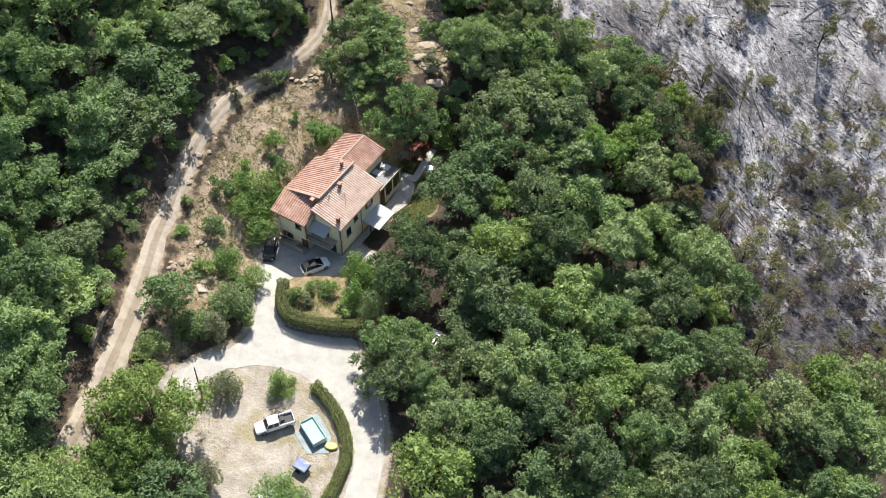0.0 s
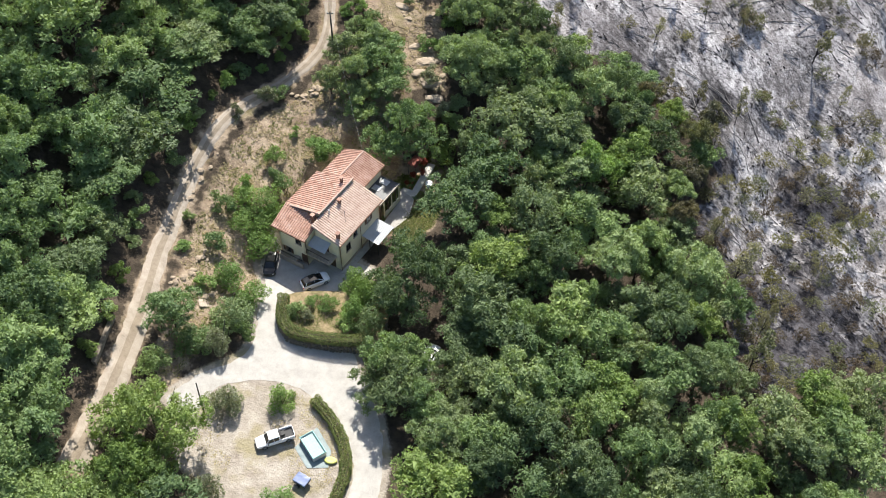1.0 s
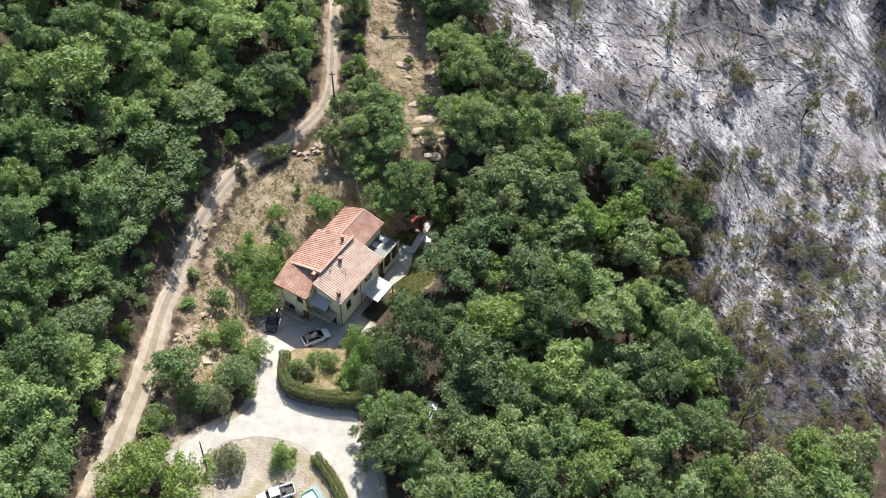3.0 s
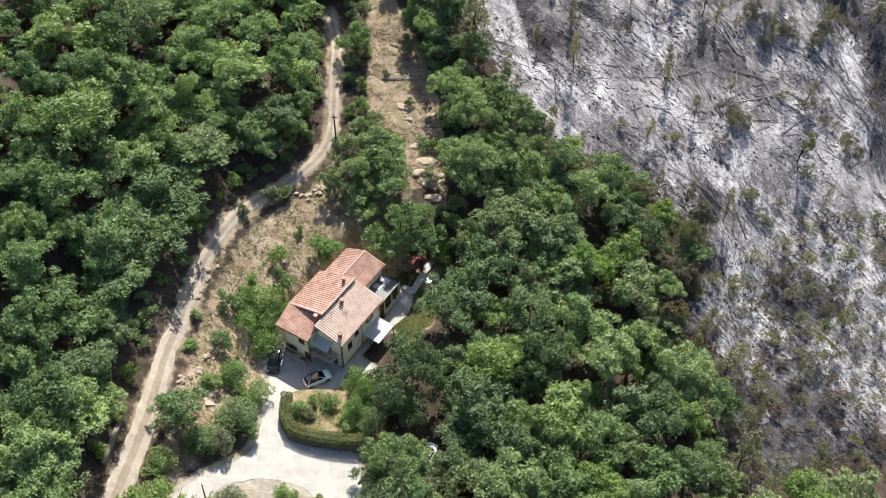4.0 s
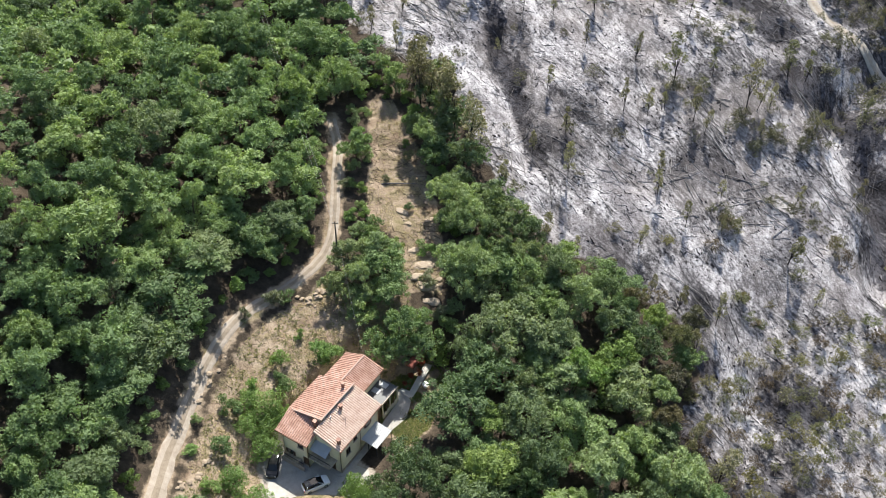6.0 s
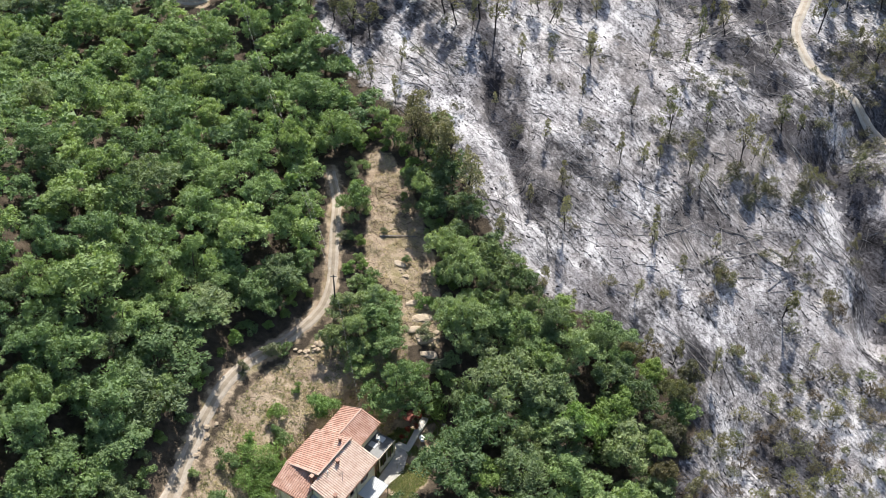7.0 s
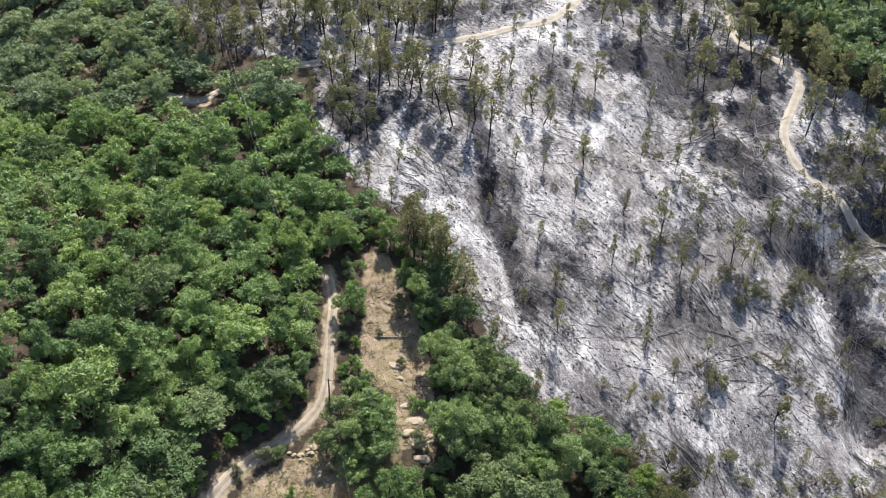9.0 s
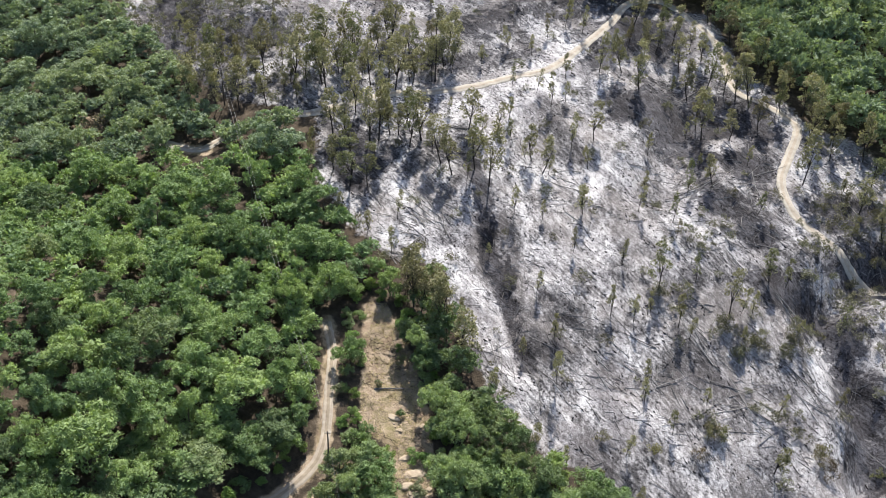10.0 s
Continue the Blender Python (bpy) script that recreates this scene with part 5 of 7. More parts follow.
lone(OAK_BIG, -41.8, 49.8, 11.5, 8.5, LEAF, "light green tree on the lower bank", k=7)
lone(OAK, -45.6, 62.4, 6.8, 7.4, LEAF, "leafy oak overhanging the lower track", k=1)
lone(OAK, -46.0, 57.2, 7.2, 7.6, LEAF_WOOD, "leafy oak on the bank above the lower track", k=3)
lone(OAK, -31.9, 51.8, 8.8, 7.0, LEAF, "small leafy tree at the lot's edge", k=8)
lone(OAK_BIG, -12.8, 121.2, 7.6, 7.0, LEAF_SAGE, "grey-green tree on the dry bank", k=0)
lone(OAK, -11.2, 128.0, 6.6, 7.2, LEAF_SAGE, "pale thin-leaved tree at the foot of the clearing", k=3)
lone(OAK, -17.2, 120.4, 4.6, 5.2, LEAF_GREY, "slender young tree on the stony bank", k=5)
lone(OAK, -17.9, 109.3, 5.2, 4.6, LEAF_LIME, "bright green bushy tree behind the house", k=6)
lone(OAK, -15.1, 149.8, 6.0, 7.0, LEAF, "green tree between track and clearing", k=7)
lone(OAK, -20.0, 164.5, 8.4, 10.0, LEAF, "tall tree at the head of the track", k=8)
lone(OAK, -26.5, 159.5, 7.4, 10.0, LEAF, "tall tree above the track", k=2)
lone(OAK, -1.2, 148.5, 6.2, 7.0, LEAF, "green tree at the clearing's edge", k=4)
lone(OAK, -8.6, 167.6, 5.6, 6.5, LEAF, "leafy tree above the clearing", k=6)
lone(OAK_BIG, 4.8, 135.8, 10.4, 9.0, LEAF_SAGE, "broad grey-green tree beside the clearing", k=5)
lone(OAK_BIG, 4.6, 124.0, 10.6, 9.5, LEAF_SAGE, "rounded tree beside the stone terraces", k=7)
lone(OAK, 13.4, 122.6, 9.0, 8.8, LEAF, "leafy tree near the burnt edge", k=8)
lone(OAK, -8.2, 120.0, 7.0, 6.4, LEAF, "leafy tree on the dry bank", k=6)
lone(OAK, -15.0, 126.4, 6.6, 6.0, LEAF_GREY, "grey-green tree beside the utility pole", k=7)
lone(OAK, -9.0, 124.4, 7.4, 6.6, LEAF, "leafy tree below the clearing", k=1)
lone(OAK, -12.2, 116.6, 5.6, 4.6, LEAF, "low tree on the dry bank", k=3)
for x, y, w, h, mat, label in (
        (-28.2, 80.5, 6.4, 4.0, LEAF_SAGE, "dark green shrub above the driveway"), (-27.1, 67.6, 4.7, 3.5, LEAF_OLIVE, "round grey olive bush on the gravel lot"),
        (-20.4, 68.5, 4.2, 3.4, LEAF_LIME, "round yellow-green bush on the gravel lot"), (-18.9, 53.9, 5.4, 2.4, LEAF_LIME, "loose light green shrub on the dry grass"),
        (-28.2, 55.3, 4.2, 3.6, LEAF_OLIVE, "olive shrub at the lot's edge"), (-24.9, 107.5, 3.0, 2.8, LEAF_LIME, "bright shrub on the dry slope"),
        (-24.6, 104.2, 2.4, 2.2, LEAF, "green shrub on the dry slope"), (-26.9, 99.4, 5.6, 3.6, LEAF_LIME, "leafy shrubs behind the house corner"), (-23.4, 103.0, 2.8, 2.6, LEAF, "green shrub on the dry slope"), (-28.6, 96.4, 4.0, 2.8, LEAF_LIME, "leafy shrub behind the house corner"), (-25.8, 96.0, 4.6, 3.4, LEAF_LIME, "leafy shrub behind the house corner"), (-28.8, 102.0, 3.2, 2.4, LEAF_LIME, "bright shrub on the dry slope"), (-24.6, 98.6, 4.6, 3.6, LEAF_LIME, "bright shrubs behind the house corner"),
        (-26.3, 93.6, 5.0, 3.4, LEAF_LIME, "leafy bush beside the parked car"), (-31.2, 98.7, 3.2, 3.0, LEAF, "young bush on the bank"), (-31.7, 92.2, 3.4, 2.6, LEAF, "green bush on the bank"),
        (-29.5, 87.3, 5.0, 3.0, LEAF_LIME, "yellow-green bush above the stone steps"), (-32.3, 85.6, 3.0, 1.9, LEAF_LIME, "low bush beside the stone steps"), (-35.9, 95.9, 1.7, 1.4, LEAF, "small bush by the track"),
        (-35.9, 91.0, 2.6, 1.1, LEAF_LIME, "low green shrub on the bank"), (-22.4, 112.7, 1.9, 1.6, LEAF_LIME, "small shrub on the dry slope"), (-26.2, 84.2, 4.6, 3.0, LEAF_LIME, "yellow-green hedge shrub by the driveway"),
        (-36.4, 71.6, 4.6, 3.2, LEAF, "dark shrub below the track"), (-32.2, 75.7, 5.4, 3.4, LEAF, "dark shrub below the track"), (-29.6, 75.8, 4.4, 3.2, LEAF_OLIVE, "grey-green shrub at the driveway bend"),
        (-26.3, 78.2, 3.4, 3.0, LEAF, "dark shrub at the driveway edge"), (-12.0, 87.0, 5.2, 4.6, LEAF_LIME, "yellow-green bush at the house corner"), (-31.1, 114.6, 2.2, 2.0, LEAF_OLIVE, "small tree beside the track"),
        (-27.1, 118.2, 3.6, 2.4, LEAF_OLIVE, "grey bush beside the track"), (-25.2, 119.4, 2.6, 2.0, LEAF, "bush beside the track"), (-16.8, 143.1, 2.6, 1.8, LEAF_OLIVE, "low shrub by the track"), (-1.8, 130.5, 3.6, 2.0, LEAF_LIME, "bright bush on a stone terrace"),
        (-1.7, 124.2, 3.2, 1.9, LEAF_OLIVE, "low shrub on a stone terrace"), (-5.8, 151.2, 1.8, 1.9, LEAF_OLIVE, "thin green shrub on the clearing"), (-5.4, 139.2, 1.7, 1.4, LEAF, "small shrub on the clearing"), (-9.8, 145.7, 1.5, 1.3, LEAF_OLIVE, "small shrub on the clearing"),
        (0.6, 112.4, 4.2, 3.0, LEAF_LIME, "bright shrubs beside the walk"), (1.6, 115.4, 3.6, 2.8, LEAF, "green shrub above the walk"), (0.2, 117.6, 3.4, 2.2, LEAF_OLIVE, "grey shrub on the slope above the walk"), (2.6, 119.2, 3.2, 2.4, LEAF_SAGE, "grey-green shrub on the slope above the walk"), (-15.6, 136.5, 2.6, 1.6, LEAF_LIME, "low green shrub by the track"), (-6.4, 154.0, 1.5, 1.6, LEAF_LIME, "thin shrub on the clearing"), (-37.2, 66.0, 3.0, 2.2, LEAF_OLIVE, "dry shrub below the track")):
    lone(SHRUB, x, y, w, h, mat, label, "shrub", "shrub", int(abs(x * 3 + y)), None, 2.6, 2.2)
for x, y, w, h, mat, label in ((-19.9, 82.1, 3.0, 2.2, LEAF, "rounded green shrub in the garden bed"), (-18.2, 81.4, 1.9, 1.4, LEAF_OLIVE, "low grey shrub in the garden bed"), (-15.4, 83.4, 2.6, 1.8, LEAF_LIME, "bright green shrub in the garden bed"), (-11.6, 82.0, 4.4, 3.6, LEAF_LIME, "tall yellow-green garden bush"), (-10.6, 84.6, 4.2, 4.0, LEAF_LIME, "tall yellow-green garden bush"), (-9.6, 80.0, 4.6, 3.8, LEAF_SAGE, "tall green bush on the garden bed"), (-12.8, 80.2, 3.0, 2.0, LEAF_LIME, "yellow-green bush on the garden bed"), (-17.6, 83.9, 2.0, 1.3, LEAF_LIME, "low bright shrub in the garden bed")):
    lone(SHRUB, x, y, w, h, mat, label, "shrub", "shrub", int(abs(x * 3 + y)), BED_Z - 0.1, 2.6, 2.2)


# undergrowth along the clearing and the track
urng = np.random.default_rng(77)
ux, uy = urng.uniform(-17.5, 6, 900), urng.uniform(124, 170, 900)
ud = depth_in(ux, uy, CLEARING)
ok = (ud < -0.4) & (ud > -3.6) & (line_distance(ux, uy, TRACK) > 2.7)
under = list(zip(ux[ok], uy[ok]))
tx, ty = urng.uniform(-46, -20, 1500), urng.uniform(70, 160, 1500)
td = line_distance(tx, ty, TRACK)
west = line_distance(tx + 1.0, ty - 0.4, TRACK) < td
ok = (td > 2.7) & (td < 5.0) & west
under_track = list(zip(tx[ok], ty[ok]))
placed = []
for band, gap, most in ((under, 2.0, 46), (under_track, 2.6, 34)):
    start = len(placed)
    for x, y in band:
        if len(placed) - start >= most:
            break
        if all((x - a) ** 2 + (y - b) ** 2 > gap * gap for a, b in placed):
            placed.append((float(x), float(y)))
            w, k = float(urng.uniform(2.0, 3.5)), len(placed)
            lone(SHRUB, placed[-1][0], placed[-1][1], w, w * float(urng.uniform(0.6, 0.95)), (LEAF_MID, LEAF_SAGE, LEAF_LIME, LEAF)[k % 4], ("green undergrowth bush at the wood's edge", "grey-green undergrowth bush at the wood's edge", "bright undergrowth bush at the wood's edge", "dark undergrowth bush at the wood's edge")[k % 4], "shrub", "shrub", k, None, 2.6, 2.2)


# ---- burnt slope ----
brng = np.random.default_rng(21)
LEAF_STRAW = foliage("yellowed_leaves", (0.180, 0.168, 0.090), (0.210, 0.200, 0.105), (0.205, 0.210, 0.110), through_light=0.35)
LOWER_SCRUB = [(40, 70), (46, 75), (66, 83), (110, 84), (110, 128), (70, 128), (52, 118), (46, 106), (40, 98), (43, 88)]
EDGE_BAND = [(-24, 200), (-17, 188), (-7, 179), (4, 178), (5, 164), (10, 153), (16, 141), (22, 135), (31, 131), (37, 127), (45, 123), (46, 112), (41, 103), (44, 93), (45, 84), (43, 77), (39, 84), (38, 93), (35, 103), (41, 112), (40, 119), (30, 127), (20, 132), (12, 140), (6, 151), (1, 163), (-9, 176), (-20, 186), (-27, 201)]
SLIM_LABELS = ["thin scorched tree with a sparse olive crown", "charred slender tree on the burnt slope", "half-burnt young tree with brown leaves"]
# tall thin trees along the upper road, then sparse ones over the slope
GROVE = [(-29.1, 204.8), (-24.5, 217.8), (-22.0, 219.8), (-19.0, 207.1), (-15.3, 200.0), (-15.7, 215.9), (-13.7, 216.3), (-11.1, 218.4), (-9.1, 218.8), (-7.9, 220.9), (-6.3, 214.6), (-3.7, 216.8), (-1.0, 212.3), (1.0, 208.4), (3.6, 204.4), (-5.3, 248.4), (-2.3, 247.0), (1.3, 247.0), (3.5, 244.8), (-12.9, 255.2), (-17.3, 253.4), (-25.3, 242.9), (-29.1, 238.3), (-19.8, 226.6), (-12.9, 227.0), (-19.2, 238.4), (-10.6, 236.4), (-23.3, 204.8), (-19.1, 199.6), (7.6, 221.0), (8.8, 206.9), (12.0, 202.1), (-36.1, 237.7), (-31.5, 247.9), (-23.0, 250.3), (-6.4, 239.5), (-0.8, 241.0)]
SPARSE = [(14.5, 222.2), (17.3, 225.8), (17.7, 218.4), (22.2, 212.5), (24.6, 208.2), (26.0, 208.3), (31.9, 216.5), (37.8, 221.9), (47.1, 260.4), (51.5, 264.3), (42.2, 250.6), (24.9, 238.1), (32.1, 236.4), (35.5, 211.7), (32.9, 246.5), (28.2, 232.9), (17.3, 192.7), (23.6, 192.3), (32.7, 195.4), (45.9, 198.8), (53.3, 196.0), (58.6, 207.1), (65.0, 210.1), (24.0, 160.0), (23.8, 149.2), (36.1, 167.4), (40.1, 181.8), (47.3, 176.2), (40.4, 146.8), (52.1, 164.3), (50.1, 166.7), (44.6, 169.1), (45.3, 141.9), (64.5, 137.9), (66.6, 172.1), (61.7, 171.5), (53.3, 149.6), (64.1, 171.8), (72.5, 182.1), (76.2, 181.5), (18.5, 256.8), (24.5, 255.2), (34.8, 270.9), (39.4, 269.1)]
BOWL = [(48.4, 252.3), (56.6, 265.3), (60.6, 269.5), (65.5, 272.0), (69.7, 268.9), (71.9, 263.3), (71.5, 251.6), (66.0, 236.2), (66.1, 229.8), (75.1, 247.9), (77.5, 245.1), (80.6, 242.7), (81.0, 233.8), (86.5, 238.9), (88.6, 241.6), (72.8, 228.7), (87.8, 214.0), (95.0, 231.5), (100.4, 234.9), (104.2, 213.6), (99.2, 205.6), (102.6, 198.1), (65.8, 261.6), (52.1, 245.3), (66.0, 249.0), (62.7, 275.8), (54.5, 275.4), (48.9, 283.1)]
slim_places = [(x, y, 1.45) for x, y in GROVE] + [(x, y, 0.95) for x, y in SPARSE] + [(x, y, 1.35) for x, y in BOWL]
slim_places += [(x, y, 1.4) for x, y in ((-0.1, 165.9), (-2.3, 162.7), (2.8, 157.4), (-3.8, 165.2), (1.2, 161.0), (5.0, 153.0), (-5.2, 168.5))]
ROAD_BAND = [(-62, 226), (-30, 228), (-16, 236), (0, 241), (6, 246), (0, 262), (-20, 258), (-40, 250), (-64, 242)]
slim_places += [(x, y, 1.3) for x, y in scatter(brng, ROAD_BAND, 5.0, 4000, [(UPPER_ROAD, 2.6)])]
ROAD_SIDE = [(72, 284), (82, 262), (83, 250), (92, 243), (96, 236), (90, 226), (98, 222), (110, 222), (96, 240), (88, 256), (84, 286)]
slim_places += [(x, y, 1.3) for x, y in scatter(brng, ROAD_SIDE, 5.0, 2000, [(UPPER_ROAD, 2.2)])]
slim_places += [(x, y, 0.85) for x, y in scatter(brng, EDGE_BAND, 5.0, 4000, [(SLIDE, 3.5)])]
slim_places += [(x, y, 0.7) for x, y in scatter(brng, BURNT, 11.5, 6000, [(UPPER_ROAD, 4.0), (SLIDE, 4.0)])]
slim_places = [p for p in slim_places if abs(p[0]) < 125 and 60 < p[1] < 330]
for k, (x, y, s) in enumerate(slim_places[:300]):
    s *= float(brng.uniform(0.65, 1.2))
    h = s * float(brng.uniform(0.8, 1.2))
    mats = (LEAF_ASH, LEAF_ASH, LEAF_ASH, None, None if k % 12 else LEAF_BROWN, LEAF_ASH)
    t = SLIM.plant("scorched_tree", x, y, (s * (1.35 if s > 1.0 else 0.95), h), float(brng.uniform(0, 360)), SLIM_LABELS[(0, 0, 1, 1, 2, 0)[k % 6]], "tree", "scorched trees of the burnt slope", k, leafy=mats[k % 6])
    t.matrix_basis = t.matrix_basis @ pose(0, 0, 0, float(brng.normal() * 5), float(brng.normal() * 5), 0)
snag = thing("scorched_tree", "bare charred snag standing at the wood's edge", "tree", pose(-5.2, 171.2, ground_z(-5.2, 171.2)), "scorched trees of the burnt slope")
part("trunk", limbs(np.random.default_rng(5), 12.0, 5.0, 2.0, 0.20, 3), CHARRED, snag)
RIGHT_SCRUB = [(86, 212), (100, 214), (122, 200), (122, 165), (100, 158), (84, 172), (80, 186)]
UPPER_SCRUB = [(-98, 296), (-76, 250), (-56, 234), (-38, 230), (-36, 262), (-58, 302)]
shrubs = [(x, y, 1.08) for x, y in scatter(brng, LOWER_SCRUB, 2.9, 5000)]
shrubs += [(x, y, 0.9) for x, y in scatter(brng, BURNT, 8.5, 5000, [(UPPER_ROAD, 2.2)])]
shrubs += [(x, y, 1.0) for x, y in scatter(brng, EDGE_BAND, 4.0, 3000)]
shrubs += [(x, y, 1.3) for x, y in scatter(brng, RIGHT_SCRUB, 3.8, 2000, [(UPPER_ROAD, 2.0)])]
shrubs += [(x, y, 1.5) for x, y in scatter(brng, UPPER_SCRUB, 4.4, 3000)]
THICKETS = [(60.9, 167.2), (75.5, 169.2), (49.1, 175.8), (66.5, 166.5), (61.4, 162.6), (57.6, 126.9), (67.1, 149.7), (74.8, 143.9), (52.3, 144.4), (70.8, 163.0), (58.0, 190.0), (64.0, 198.0)]
shrubs += [(cx + float(brng.normal()) * 1.8, cy + float(brng.normal()) * 1.8, 0.95) for cx, cy in THICKETS for _ in range(6)]
BRUSH = [(-80.5, 221.0), (-77.5, 219.0), (-79.0, 223.5), (-75.5, 221.5), (-82.5, 218.8), (-78.0, 216.8), (-74.0, 218.0)]
shrubs += [(x, y, 1.5) for x, y in BRUSH]
shrubs = sorted((p for p in shrubs if -100 < p[0] < 122 and 66 < p[1] < 304), key=lambda p: p[1])
SHRUB_LABELS = ["brown burnt shrub with bare twigs", "olive-brown scorched shrub on ash", "burnt brown shrub on ash", "yellowed shrub singed by fire", "olive-brown scorched shrub on ash"]
joined = []
for k, (x, y, s) in enumerate(shrubs):
    s *= float(brng.uniform(0.6, 1.35))
    h, turn = s * float(brng.uniform(0.7, 1.1)), float(brng.uniform(0, 360))
    if k < 290:
        leafy = (None, LEAF_SCORCHED, None, LEAF_STRAW, LEAF_SCORCHED)[k % 5]
        TWIGGY.plant("scorched_shrub", x, y, (s, h), turn, SHRUB_LABELS[k % 5], "shrub", "scorched shrubs", k, leafy=leafy)
    else:
        c, a = TWIGGY.shapes[k % 6][2][::2], radians(turn)
        mid_c = c.mean(1, keepdims=True)
        c = mid_c + (c - mid_c) * 1.35
        joined.append(np.stack([(c[..., 0] * math.cos(a) - c[..., 1] * math.sin(a)) * s + x, (c[..., 0] * math.sin(a) + c[..., 1] * math.cos(a)) * s + y, c[..., 2] * h + ground_z(x, y)], -1))
if joined:
    me = crown_mesh("scorched_scrub", np.concatenate(joined), LEAF_SINGED)
    layer = me.attributes.new("tint", "FLOAT", "POINT")
    layer.data.foreach_set("value", np.concatenate([np.full(len(q) * 3, brng.random() * 0.999) for q in joined]).astype(np.float32))
    tagged(new("scorched_scrub", me), "far brown and olive scrub scorched by fire", "scrub", kind="stuff")


def log_mesh(seed, branches):
    """A felled or fallen pole along x, with stubs."""
    rng = random.Random(seed)
    bm = bmesh.new()
    pts = [(-0.5, 0, 0), (-0.2, rng.uniform(-0.02, 0.02), 0.01), (0.15, rng.uniform(-0.03, 0.03), 0.012), (0.5, rng.uniform(-0.03, 0.03), 0.02)]
    add_tube(bm, pts, [0.020, 0.017, 0.013, 0.005], 6)
    for k in range(branches):
        x = rng.uniform(-0.1, 0.42)
        a = rng.choice((-1, 1)) * rng.uniform(0.5, 1.0)
        l = rng.uniform(0.05, 0.16)
        add_tube(bm, [(x, 0, 0.01), (x + l * math.cos(a), l * math.sin(a), 0.03 + rng.uniform(0, 0.04))], [0.007, 0.002], 4)
    me = bpy.data.meshes.new("fallen_log")
    bm.to_mesh(me)
    bm.free()
    me.materials.append(LOG)
    return me


def lay(x, y, turn, length):
    """The pose of a pole lying on the slope."""
    c, s = math.cos(turn) * length / 2, math.sin(turn) * length / 2
    za, zb = ground_z(x - c, y - s), ground_z(x + c, y + s)
    zm = max(ground_z(x, y), (za + zb) / 2)
    return Matrix.Translation((x, y, zm + 0.10)) @ Matrix.Rotation(turn, 4, "Z") @ Matrix.Rotation(-math.atan2(zb - za, length), 4, "Y")


LOGS = [log_mesh(k, k % 5) for k in range(8)]
LOG_FANS = [((-4.5, 191.0), 2.2, 10, 52), ((6.3, 216.4), 2.67, 9, 14), ((13.7, 153.0), 2.0, 8, 22), ((60.0, 211.5), 0.5, 11, 26), ((60.5, 248.8), 0.1, 8, 16), ((98.0, 217.0), 1.8, 9, 20), ((76.8, 157.2), 2.25, 9, 22), ((74.5, 212.0), 0.9, 10, 18), ((51.1, 173.0), 2.4, 11, 14), ((61.2, 155.0), 2.5, 11, 18), ((55.3, 148.6), 0.6, 9, 10), ((-9.5, 177.5), 2.7, 5, 16), ((37.1, 155.3), 2.3, 14, 18), ((23.0, 203.6), 2.8, 12, 12), ((66.0, 190.0), 2.4, 14, 16), ((45.0, 125.0), 2.3, 8, 12), ((68.0, 122.0), 2.5, 10, 10)]
count_logs = 0
for (cx, cy), main, size, n in LOG_FANS:
    for k in range(n):
        x, y = cx + float(brng.normal()) * size * 0.5, cy + float(brng.normal()) * size * 0.45
        if not inside(np.array([x]), np.array([y]), BURNT)[0] or count_logs >= 290:
            continue
        count_logs += 1
        L = float(brng.uniform(3.5, 10.5))
        turn = main + float(brng.normal()) * 0.42
        ob = tagged(new("fallen_log", LOGS[int(brng.integers(8))]), ("charred fallen pole lying on ash", "bleached grey fallen pole on the slope")[k % 2], "log", "fallen poles")
        w = float(brng.uniform(0.75, 1.35))
        ob.matrix_basis = lay(x, y, turn, L) @ Matrix.Diagonal((L, 4.0 * w, 4.0 * w, 1))

